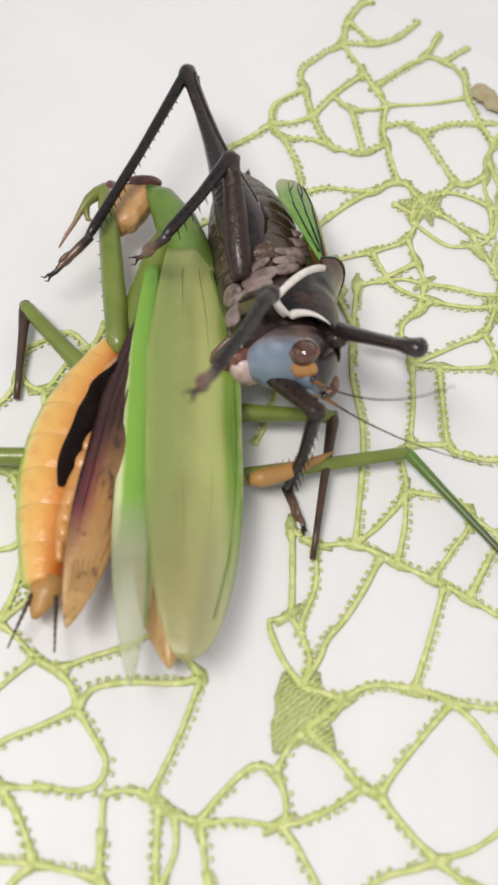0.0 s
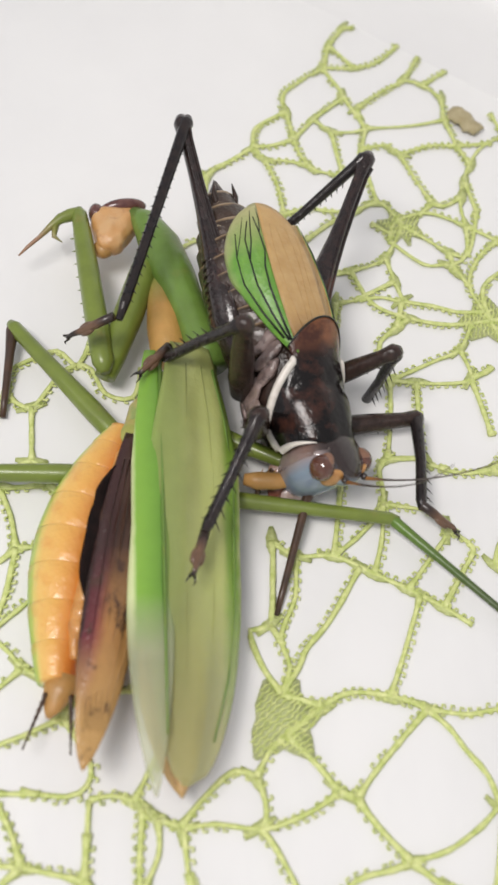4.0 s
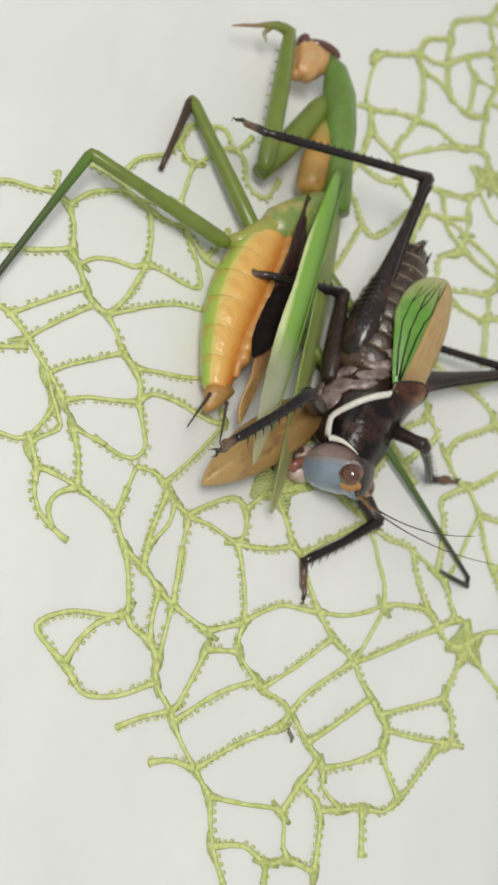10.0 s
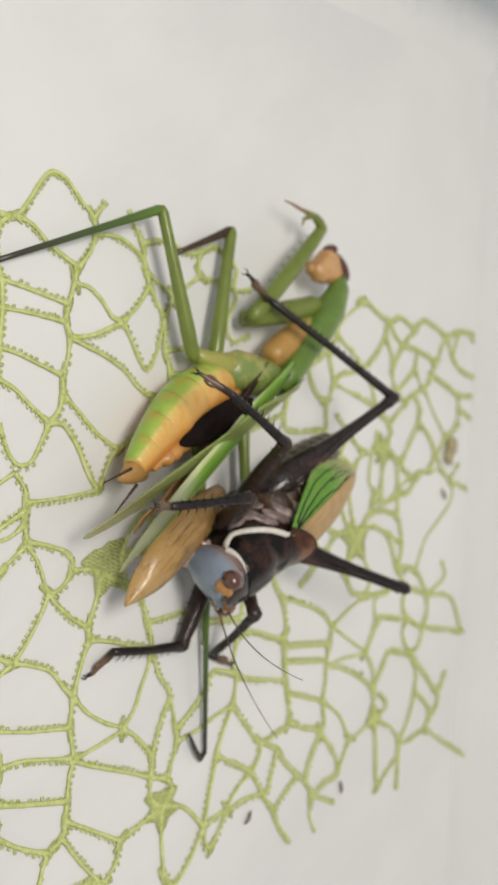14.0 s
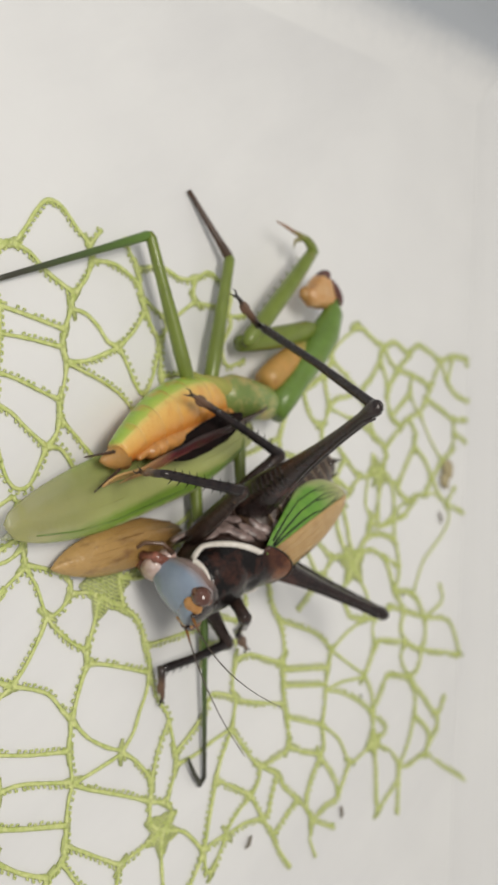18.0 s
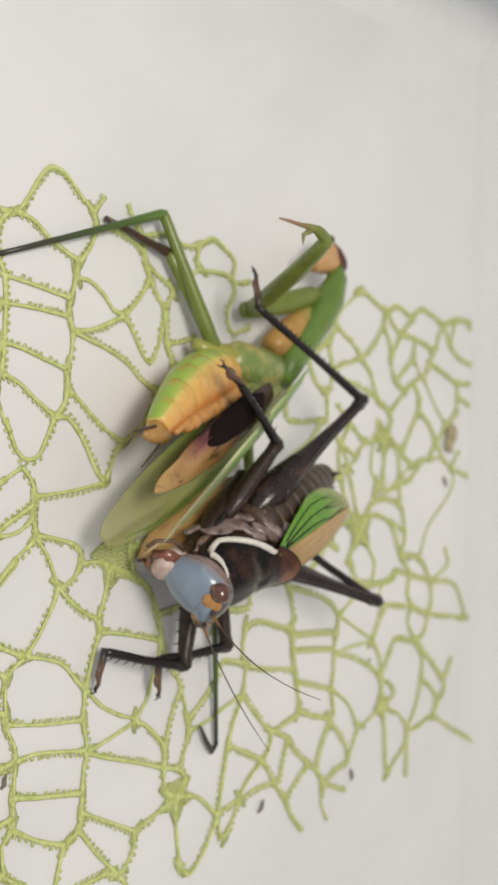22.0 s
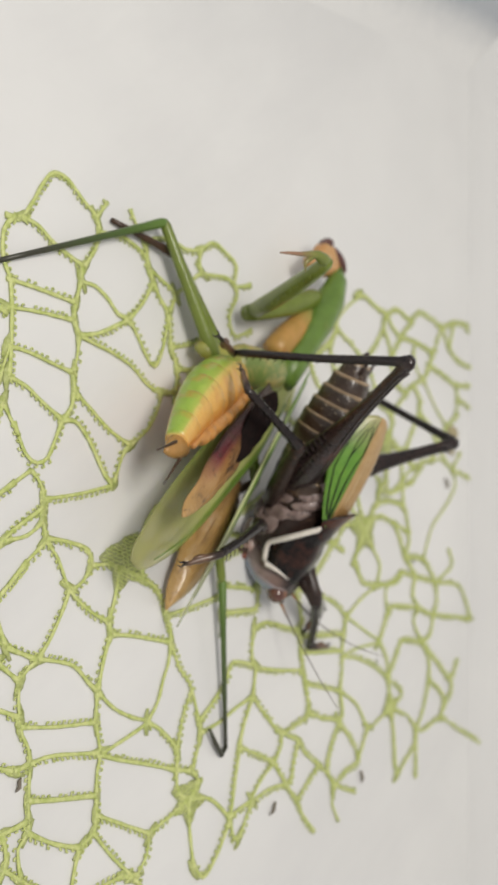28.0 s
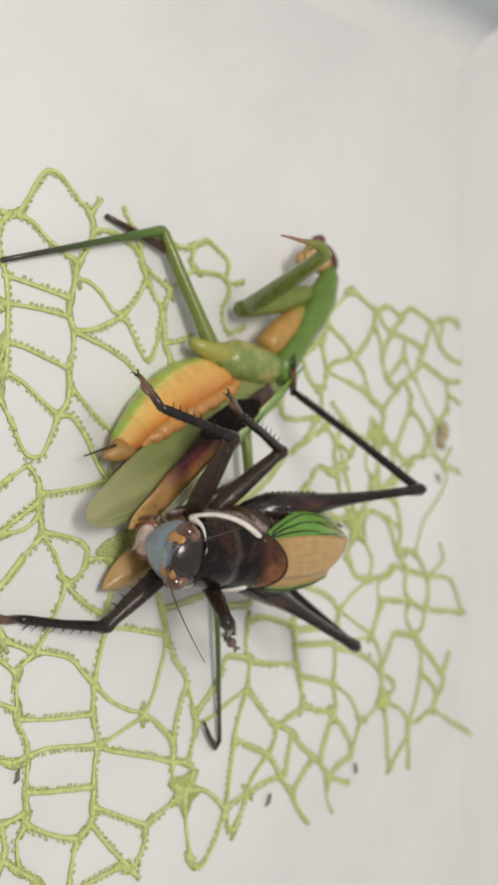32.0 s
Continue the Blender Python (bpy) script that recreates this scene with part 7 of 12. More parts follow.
        (26.67, pose(-0.0011, -0.0228, -0.0104, -42, -4, -100)), (27.08, pose(-0.0033, -0.0217, -0.0104, -35, -4, -102)), (27.5, pose(-0.0053, -0.0204, -0.0104, -29, -5, -104)),
        (27.62, pose(-0.0010, -0.0229, -0.0094, -30, -5, -105)), (27.75, pose(0.0040, -0.0239, -0.0083, -31, -6, -106)), (27.88, pose(0.0090, -0.0231, -0.0073, -32, -6, -107)),
        (28, pose(0.0135, -0.0207, -0.0064, -33, -6, -109)), (28.17, pose(0.0117, -0.0218, -0.0061, -35, -4, -101)), (28.33, pose(0.0098, -0.0226, -0.0058, -37, -1, -92)),
        (28.5, pose(0.0078, -0.0232, -0.0055, -38, 2, -84)), (28.67, pose(0.0057, -0.0234, -0.0053, -38, 5, -76)), (28.83, pose(0.0036, -0.0234, -0.0052, -37, 8, -68)),
        (29, pose(0.0016, -0.0232, -0.0051, -35, 10, -59)), (30, pose(0.0012, -0.0228, -0.0041, -37, 8, -67)), (30.5, pose(0.0060, -0.0233, -0.0047, -28, 12, -53)),
        (31, pose(0.0106, -0.0223, -0.0057, -18, 15, -40)), (31.25, pose(0.0124, -0.0217, -0.0084, -6, 16, -33)), (31.5, pose(0.0139, -0.0204, -0.0112, 6, 17, -26)),
        (32, pose(0.0146, -0.0201, -0.0094, 9, 18, -21))])
    walk(MOVING["mR_tarsus"], [
        (0, pose(0.0106, -0.0086, -0.0173, -46, -12, 127)), (0.2, pose(0.0082, -0.0108, -0.0183, -55, -2, 95)), (0.4, pose(0.0060, -0.0134, -0.0189, -65, 17, 27)),
        (0.6, pose(0.0041, -0.0164, -0.0189, -60, 19, -4)), (0.8, pose(0.0026, -0.0196, -0.0184, -47, 19, -15)), (1, pose(0.0016, -0.0228, -0.0175, -32, 18, -21)),
        (1.17, pose(0.0023, -0.0192, -0.0190, -35, 17, -26)), (1.33, pose(0.0039, -0.0158, -0.0192, -38, 17, -30)), (1.5, pose(0.0060, -0.0130, -0.0182, -41, 16, -35)),
        (1.67, pose(0.0084, -0.0113, -0.0160, -44, 15, -40)), (1.83, pose(0.0107, -0.0107, -0.0129, -46, 14, -45)), (2, pose(0.0123, -0.0115, -0.0093, -48, 13, -50)),
        (2.2, pose(0.0140, -0.0122, -0.0113, -40, 12, -52)), (2.4, pose(0.0148, -0.0133, -0.0128, -32, 12, -54)), (2.6, pose(0.0147, -0.0147, -0.0136, -23, 11, -56)),
        (2.8, pose(0.0137, -0.0161, -0.0134, -15, 11, -57)), (3, pose(0.0122, -0.0171, -0.0121, -6, 10, -59)), (6, pose(0.0136, -0.0097, -0.0117, -20, 14, -45)),
        (6.5, pose(0.0175, -0.0093, -0.0131, -1, 13, -48)), (7, pose(0.0210, -0.0090, -0.0145, 19, 12, -52)), (7.5, pose(0.0188, -0.0119, -0.0180, 12, 11, -55)),
        (8, pose(0.0160, -0.0148, -0.0207, 4, 11, -58)), (9, pose(0.0186, -0.0150, -0.0183, 0, 13, -49)), (9.25, pose(0.0206, -0.0165, -0.0200, -19, 12, -51)),
        (9.5, pose(0.0209, -0.0172, -0.0208, -37, 12, -52)), (9.75, pose(0.0197, -0.0169, -0.0205, -56, 11, -55)), (10, pose(0.0171, -0.0157, -0.0191, -75, 10, -59)),
        (10.5, pose(0.0188, -0.0165, -0.0181, -59, 11, -57)), (11, pose(0.0205, -0.0171, -0.0170, -44, 11, -57)), (12, pose(0.0216, -0.0172, -0.0156, -42, 10, -59)),
        (13, pose(0.0218, -0.0166, -0.0164, -44, 11, -58)), (13.33, pose(0.0254, -0.0137, -0.0141, -47, 10, -58)), (13.67, pose(0.0280, -0.0097, -0.0118, -49, 10, -59)),
        (14, pose(0.0295, -0.0048, -0.0100, -52, 10, -60)), (15, pose(0.0271, -0.0098, -0.0113, -44, 11, -55)), (16, pose(0.0230, -0.0134, -0.0131, -36, 12, -51)),
        (17, pose(0.0179, -0.0152, -0.0152, -28, 13, -48)), (18, pose(0.0198, -0.0135, -0.0158, -21, 13, -49)), (19, pose(0.0230, -0.0155, -0.0134, -16, 11, -55)),
        (19.5, pose(0.0170, -0.0155, -0.0156, -20, 12, -54)), (20, pose(0.0105, -0.0141, -0.0175, -24, 12, -53)), (21, pose(0.0109, -0.0148, -0.0182, -21, 12, -54)),
        (21.5, pose(0.0173, -0.0148, -0.0179, -19, 13, -51)), (22, pose(0.0231, -0.0135, -0.0171, -16, 13, -47)), (23, pose(0.0214, -0.0137, -0.0181, -22, 15, -39)),
        (23.5, pose(0.0254, -0.0126, -0.0150, -18, 13, -47)), (24, pose(0.0286, -0.0113, -0.0118, -13, 11, -55)), (24.12, pose(0.0290, -0.0134, -0.0110, -33, 10, -61)),
        (24.25, pose(0.0291, -0.0156, -0.0101, -54, 7, -70)), (24.38, pose(0.0292, -0.0177, -0.0093, -73, 2, -83)), (24.5, pose(0.0291, -0.0198, -0.0084, -86, -8, -113)),
        (24.58, pose(0.0280, -0.0203, -0.0116, -73, 1, -87)), (24.67, pose(0.0263, -0.0208, -0.0148, -55, 5, -76)), (24.75, pose(0.0240, -0.0213, -0.0177, -37, 7, -68)),
        (24.83, pose(0.0211, -0.0220, -0.0202, -18, 9, -62)), (24.92, pose(0.0178, -0.0226, -0.0223, 2, 11, -56)), (25, pose(0.0141, -0.0233, -0.0238, 21, 13, -49)),
        (25.42, pose(0.0132, -0.0244, -0.0233, 5, 8, -67)), (25.83, pose(0.0121, -0.0251, -0.0225, -10, 3, -81)), (26.25, pose(0.0110, -0.0254, -0.0216, -25, -2, -94)),
        (26.67, pose(0.0097, -0.0254, -0.0204, -39, -6, -108)), (27.08, pose(0.0085, -0.0249, -0.0191, -49, -11, -125)), (27.5, pose(0.0073, -0.0241, -0.0176, -53, -17, -148)),
        (27.62, pose(0.0115, -0.0269, -0.0168, -59, -18, -160)), (27.75, pose(0.0162, -0.0282, -0.0160, -61, -19, -178)), (27.88, pose(0.0209, -0.0277, -0.0152, -58, -18, 156)),
        (28, pose(0.0251, -0.0256, -0.0146, -49, -12, 127)), (28.17, pose(0.0237, -0.0246, -0.0147, -78, -19, 170)), (28.33, pose(0.0218, -0.0233, -0.0148, -92, -2, -96)),
        (28.5, pose(0.0196, -0.0217, -0.0147, -74, 3, -81)), (28.67, pose(0.0171, -0.0198, -0.0144, -55, 5, -76)), (28.83, pose(0.0143, -0.0178, -0.0141, -35, 6, -73)),
        (29, pose(0.0113, -0.0156, -0.0136, -16, 7, -70)), (30, pose(0.0118, -0.0171, -0.0131, -25, 2, -83)), (30.5, pose(0.0157, -0.0142, -0.0117, -19, 9, -64)),
        (31, pose(0.0187, -0.0105, -0.0102, -11, 14, -44)), (31.25, pose(0.0202, -0.0089, -0.0099, 0, 16, -35)), (31.5, pose(0.0209, -0.0073, -0.0096, 11, 17, -26)),
        (32, pose(0.0205, -0.0065, -0.0072, 11, 17, -32))])
    walk(MOVING["fR_femur"], [
        (0, pose(0.0036, -0.0032, -0.0082, 9, 16, -37)), (0.17, pose(0.0036, -0.0032, -0.0082, 34, 14, -45)), (0.33, pose(0.0036, -0.0032, -0.0082, 55, 5, -74)),
        (0.5, pose(0.0036, -0.0032, -0.0082, 69, -19, -177)), (0.67, pose(0.0036, -0.0032, -0.0082, 51, -18, 159)), (0.83, pose(0.0036, -0.0032, -0.0082, 25, -17, 151)),
        (1, pose(0.0036, -0.0032, -0.0082, -1, -16, 145)), (1.17, pose(0.0036, -0.0032, -0.0082, 18, -17, 154)), (1.33, pose(0.0036, -0.0032, -0.0082, 36, -19, 164)),
        (1.5, pose(0.0036, -0.0032, -0.0082, 51, -19, 180)), (1.67, pose(0.0036, -0.0032, -0.0082, 56, -16, -144)), (1.83, pose(0.0036, -0.0032, -0.0082, 46, 1, -87)),
        (2, pose(0.0036, -0.0032, -0.0082, 33, 11, -57)), (2.5, pose(0.0036, -0.0032, -0.0082, 42, 9, -64)), (3, pose(0.0036, -0.0032, -0.0082, 50, 5, -77)),
        (3.6, pose(0.0036, -0.0032, -0.0082, 49, 5, -75)), (4.2, pose(0.0036, -0.0032, -0.0082, 47, 6, -73)), (4.8, pose(0.0036, -0.0032, -0.0082, 46, 6, -72)),
        (5.4, pose(0.0036, -0.0032, -0.0082, 44, 7, -70)), (6, pose(0.0036, -0.0032, -0.0082, 42, 7, -69)), (6.2, pose(0.0036, -0.0032, -0.0082, 42, 5, -75)),
        (6.4, pose(0.0036, -0.0032, -0.0082, 41, 3, -82)), (6.6, pose(0.0036, -0.0032, -0.0082, 40, 1, -88)), (6.8, pose(0.0036, -0.0032, -0.0082, 39, -1, -94)),
        (7, pose(0.0036, -0.0032, -0.0082, 38, -3, -99)), (7.25, pose(0.0036, -0.0032, -0.0082, 29, 2, -84)), (7.5, pose(0.0036, -0.0032, -0.0082, 20, 6, -73)),
        (7.75, pose(0.0036, -0.0032, -0.0082, 9, 8, -65)), (8, pose(0.0036, -0.0032, -0.0082, -1, 10, -59)), (8.17, pose(0.0036, -0.0032, -0.0082, 4, 10, -60)),
        (8.33, pose(0.0036, -0.0032, -0.0082, 8, 9, -62)), (8.5, pose(0.0036, -0.0032, -0.0082, 13, 9, -64)), (8.67, pose(0.0036, -0.0032, -0.0082, 18, 8, -66)),
        (8.83, pose(0.0036, -0.0032, -0.0082, 22, 7, -69)), (9, pose(0.0036, -0.0032, -0.0082, 27, 6, -71)), (9.2, pose(0.0036, -0.0032, -0.0082, 25, 6, -71)),
        (9.4, pose(0.0036, -0.0032, -0.0082, 24, 6, -71)), (9.6, pose(0.0036, -0.0032, -0.0082, 23, 6, -71)), (9.8, pose(0.0036, -0.0032, -0.0082, 21, 6, -71)),
        (10, pose(0.0036, -0.0032, -0.0082, 20, 6, -71)), (10.5, pose(0.0036, -0.0032, -0.0082, 21, 5, -75)), (11, pose(0.0036, -0.0032, -0.0082, 23, 4, -79)),
        (12, pose(0.0036, -0.0032, -0.0082, 25, 4, -78)), (13, pose(0.0036, -0.0032, -0.0082, 22, 5, -76)), (13.33, pose(0.0036, -0.0032, -0.0082, 24, 5, -75)),
        (13.67, pose(0.0036, -0.0032, -0.0082, 26, 5, -75)), (14, pose(0.0036, -0.0032, -0.0082, 28, 6, -74)), (15.5, pose(0.0036, -0.0032, -0.0082, 38, 0, -90)),
        (17, pose(0.0036, -0.0032, -0.0082, 47, -9, -116)), (17.17, pose(0.0036, -0.0032, -0.0082, 44, -8, -112)), (17.33, pose(0.0036, -0.0032, -0.0082, 40, -7, -109)),
        (17.5, pose(0.0036, -0.0032, -0.0082, 36, -6, -107)), (17.67, pose(0.0036, -0.0032, -0.0082, 33, -5, -105)), (17.83, pose(0.0036, -0.0032, -0.0082, 29, -5, -103)),
        (18, pose(0.0036, -0.0032, -0.0082, 26, -4, -102)), (18.5, pose(0.0036, -0.0032, -0.0082, 27, -6, -107)), (19, pose(0.0036, -0.0032, -0.0082, 28, -7, -112)),
        (19.17, pose(0.0036, -0.0032, -0.0082, 30, -7, -109)), (19.33, pose(0.0036, -0.0032, -0.0082, 32, -6, -107)), (19.5, pose(0.0036, -0.0032, -0.0082, 33, -5, -104)),
        (19.67, pose(0.0036, -0.0032, -0.0082, 35, -4, -100)), (19.83, pose(0.0036, -0.0032, -0.0082, 36, -2, -97)), (20, pose(0.0036, -0.0032, -0.0082, 38, -1, -93)),
        (20.17, pose(0.0036, -0.0032, -0.0082, 38, 0, -91)), (20.33, pose(0.0036, -0.0032, -0.0082, 38, 0, -89)), (20.5, pose(0.0036, -0.0032, -0.0082, 39, 1, -87)),
        (20.67, pose(0.0036, -0.0032, -0.0082, 39, 2, -85)), (20.83, pose(0.0036, -0.0032, -0.0082, 39, 2, -83)), (21, pose(0.0036, -0.0032, -0.0082, 39, 3, -81)),
        (21.2, pose(0.0036, -0.0032, -0.0082, 31, -7, -111)), (21.4, pose(0.0036, -0.0032, -0.0082, 20, -13, -130)), (21.6, pose(0.0036, -0.0032, -0.0082, 7, -16, -143)),
        (21.8, pose(0.0036, -0.0032, -0.0082, -8, -18, -154)), (22, pose(0.0036, -0.0032, -0.0082, -22, -19, -166)), (22.25, pose(0.0036, -0.0032, -0.0082, -15, -16, -147)),
        (22.5, pose(0.0036, -0.0032, -0.0082, -6, -13, -129)), (22.75, pose(0.0036, -0.0032, -0.0082, 3, -7, -111)), (23, pose(0.0036, -0.0032, -0.0082, 12, 0, -91)),
        (23.5, pose(0.0036, -0.0032, -0.0082, 12, -1, -92)), (24, pose(0.0036, -0.0032, -0.0082, 13, -1, -92)), (24.12, pose(0.0036, -0.0032, -0.0082, 25, -5, -103)),
        (24.25, pose(0.0036, -0.0032, -0.0082, 36, -9, -118)), (24.38, pose(0.0036, -0.0032, -0.0082, 46, -15, -141)), (24.5, pose(0.0036, -0.0032, -0.0082, 56, -19, -169)),
        (24.75, pose(0.0036, -0.0032, -0.0082, 61, -15, -139)), (25, pose(0.0036, -0.0032, -0.0082, 56, 5, -75)), (25.83, pose(0.0036, -0.0032, -0.0082, 45, -1, -92)),
        (26.67, pose(0.0036, -0.0032, -0.0082, 35, -4, -100)), (27.5, pose(0.0036, -0.0032, -0.0082, 24, -5, -105)), (27.75, pose(0.0036, -0.0032, -0.0082, 20, -6, -106)),
        (28, pose(0.0036, -0.0032, -0.0082, 16, -6, -108)), (28.2, pose(0.0036, -0.0032, -0.0082, 13, -12, -128)), (28.4, pose(0.0036, -0.0032, -0.0082, 8, -16, -147)),
        (28.6, pose(0.0036, -0.0032, -0.0082, 2, -19, -163)), (28.8, pose(0.0036, -0.0032, -0.0082, -5, -19, -180)), (29, pose(0.0036, -0.0032, -0.0082, -10, -19, 163)),
        (29.17, pose(0.0036, -0.0032, -0.0082, -5, -19, -180)), (29.33, pose(0.0036, -0.0032, -0.0082, 1, -19, -163)), (29.5, pose(0.0036, -0.0032, -0.0082, 7, -16, -147)),
        (29.67, pose(0.0036, -0.0032, -0.0082, 11, -12, -129)), (29.83, pose(0.0036, -0.0032, -0.0082, 15, -6, -109)), (30, pose(0.0036, -0.0032, -0.0082, 17, 1, -87)),
        (30.33, pose(0.0036, -0.0032, -0.0082, 19, 2, -84)), (30.67, pose(0.0036, -0.0032, -0.0082, 21, 3, -81)), (31, pose(0.0036, -0.0032, -0.0082, 23, 4, -78)),
        (31.25, pose(0.0036, -0.0032, -0.0082, 19, 3, -83)), (31.5, pose(0.0036, -0.0032, -0.0082, 14, 1, -87)), (32, pose(0.0036, -0.0032, -0.0082, 20, 1, -86))])
    walk(MOVING["fR_tibia"], [
        (0, pose(0.0133, 0.0087, -0.0059, -25, 19, -14)), (0.17, pose(0.0142, 0.0043, 0.0003, -24, 19, -14)), (0.33, pose(0.0125, -0.0019, 0.0044, -23, 19, -15)),
        (0.5, pose(0.0087, -0.0084, 0.0055, -22, 19, -16)), (0.67, pose(0.0036, -0.0137, 0.0032, -21, 19, -17)), (0.83, pose(-0.0014, -0.0164, -0.0018, -20, 18, -17)),
        (1, pose(-0.0053, -0.0159, -0.0084, -19, 18, -18)), (1.17, pose(-0.0016, -0.0171, -0.0036, -26, 19, -13)), (1.33, pose(0.0029, -0.0160, 0.0005, -33, 19, -7)),
        (1.5, pose(0.0076, -0.0129, 0.0032, -39, 19, 0)), (1.67, pose(0.0116, -0.0083, 0.0041, -44, 19, 9)), (1.83, pose(0.0143, -0.0028, 0.0030, -47, 18, 21)),
        (2, pose(0.0153, 0.0026, 0.0001, -48, 16, 36)), (2.5, pose(0.0146, 0.0004, 0.0021, -61, 19, -6)), (3, pose(0.0134, -0.0019, 0.0037, -59, 16, -37)),
        (3.6, pose(0.0137, -0.0016, 0.0034, -44, 16, -35)), (4.2, pose(0.0140, -0.0012, 0.0031, -29, 16, -33)), (4.8, pose(0.0143, -0.0009, 0.0028, -14, 17, -32)),
        (5.4, pose(0.0145, -0.0006, 0.0025, 1, 17, -31)), (6, pose(0.0148, -0.0003, 0.0022, 16, 17, -29)), (6.2, pose(0.0150, -0.0011, 0.0021, -1, 17, -26)),
        (6.4, pose(0.0153, -0.0020, 0.0019, -18, 18, -23)), (6.6, pose(0.0155, -0.0029, 0.0018, -35, 18, -20)), (6.8, pose(0.0156, -0.0037, 0.0016, -51, 19, -15)),
        (7, pose(0.0157, -0.0046, 0.0013, -65, 19, -5)), (7.25, pose(0.0171, -0.0020, -0.0006, -52, 16, 37)), (7.5, pose(0.0177, 0.0006, -0.0030, -36, 8, 65)),
        (7.75, pose(0.0176, 0.0029, -0.0057, -21, 3, 81)), (8, pose(0.0168, 0.0049, -0.0085, -5, 0, 91)), (8.17, pose(0.0171, 0.0043, -0.0072, 2, 6, 72)),
        (8.33, pose(0.0173, 0.0037, -0.0060, 9, 11, 55)), (8.5, pose(0.0174, 0.0029, -0.0048, 16, 15, 38)), (8.67, pose(0.0174, 0.0022, -0.0036, 21, 18, 20)),
        (8.83, pose(0.0172, 0.0014, -0.0024, 23, 19, -1)), (9, pose(0.0170, 0.0005, -0.0013, 22, 18, -23)), (9.2, pose(0.0171, 0.0006, -0.0016, 15, 18, -25)),
        (9.4, pose(0.0172, 0.0007, -0.0019, 9, 17, -27)), (9.6, pose(0.0174, 0.0007, -0.0022, 3, 17, -29)), (9.8, pose(0.0175, 0.0008, -0.0026, -3, 17, -31)),
        (10, pose(0.0176, 0.0009, -0.0029, -9, 16, -32)), (10.5, pose(0.0177, 0.0000, -0.0025, -13, 17, -31)), (11, pose(0.0177, -0.0008, -0.0022, -16, 17, -31)),
        (12, pose(0.0175, -0.0008, -0.0018, -16, 17, -31)), (13, pose(0.0176, -0.0002, -0.0023, -16, 17, -27)), (13.33, pose(0.0174, -0.0002, -0.0019, -18, 17, -26)),
        (13.67, pose(0.0172, -0.0001, -0.0015, -19, 18, -25)), (14, pose(0.0170, -0.0000, -0.0010, -20, 18, -24)), (15.5, pose(0.0158, -0.0032, 0.0014, -25, 16, -37)),
        (17, pose(0.0138, -0.0063, 0.0031, -29, 13, -49)), (17.17, pose(0.0145, -0.0062, 0.0024, -28, 14, -47)), (17.33, pose(0.0152, -0.0061, 0.0017, -27, 14, -44)),
        (17.5, pose(0.0158, -0.0060, 0.0009, -26, 15, -42)), (17.67, pose(0.0164, -0.0058, 0.0002, -24, 15, -39)), (17.83, pose(0.0169, -0.0057, -0.0007, -23, 16, -37)),
        (18, pose(0.0174, -0.0056, -0.0015, -21, 16, -35)), (18.5, pose(0.0170, -0.0065, -0.0012, -15, 14, -45)), (19, pose(0.0166, -0.0074, -0.0009, -8, 11, -55)),
        (19.17, pose(0.0166, -0.0068, -0.0005, -8, 12, -54)), (19.33, pose(0.0165, -0.0062, -0.0001, -9, 12, -54)), (19.5, pose(0.0164, -0.0056, 0.0003, -9, 12, -53)),
        (19.67, pose(0.0162, -0.0050, 0.0006, -10, 12, -53)), (19.83, pose(0.0160, -0.0043, 0.0010, -10, 12, -52)), (20, pose(0.0159, -0.0037, 0.0013, -11, 12, -52)),
        (20.17, pose(0.0158, -0.0034, 0.0013, -11, 12, -53)), (20.33, pose(0.0158, -0.0031, 0.0014, -10, 12, -53)), (20.5, pose(0.0157, -0.0028, 0.0014, -10, 12, -54)),
        (20.67, pose(0.0157, -0.0024, 0.0015, -9, 11, -55)), (20.83, pose(0.0156, -0.0021, 0.0015, -9, 11, -56)), (21, pose(0.0155, -0.0018, 0.0016, -9, 11, -57)),
        (21.2, pose(0.0163, -0.0070, -0.0002, -1, 14, -44)), (21.4, pose(0.0155, -0.0116, -0.0030, 6, 17, -31)), (21.6, pose(0.0132, -0.0152, -0.0065, 13, 19, -17)),
        (21.8, pose(0.0097, -0.0173, -0.0102, 20, 19, -2)), (22, pose(0.0054, -0.0176, -0.0136, 26, 19, 13)), (22.25, pose(0.0108, -0.0164, -0.0120, 13, 19, 5)),
        (22.5, pose(0.0153, -0.0133, -0.0098, 0, 19, -3)), (22.75, pose(0.0181, -0.0087, -0.0074, -13, 19, -11)), (23, pose(0.0188, -0.0034, -0.0051, -26, 18, -19)),
        (23.5, pose(0.0187, -0.0036, -0.0049, -26, 17, -32)), (24, pose(0.0187, -0.0037, -0.0046, -25, 14, -43)), (24.12, pose(0.0174, -0.0059, -0.0018, -21, 15, -42)),
        (24.25, pose(0.0154, -0.0079, 0.0007, -17, 15, -40)), (24.38, pose(0.0126, -0.0096, 0.0026, -13, 15, -39)), (24.5, pose(0.0093, -0.0110, 0.0039, -9, 16, -37)),
        (24.75, pose(0.0112, -0.0067, 0.0049, 12, 16, -34)), (25, pose(0.0123, -0.0020, 0.0046, 32, 17, -30)), (25.83, pose(0.0145, -0.0035, 0.0028, 13, 13, -48)),
        (26.67, pose(0.0163, -0.0049, 0.0006, -6, 10, -61)), (27.5, pose(0.0175, -0.0063, -0.0020, -24, 6, -73)), (27.75, pose(0.0177, -0.0068, -0.0029, -10, 5, -74)),
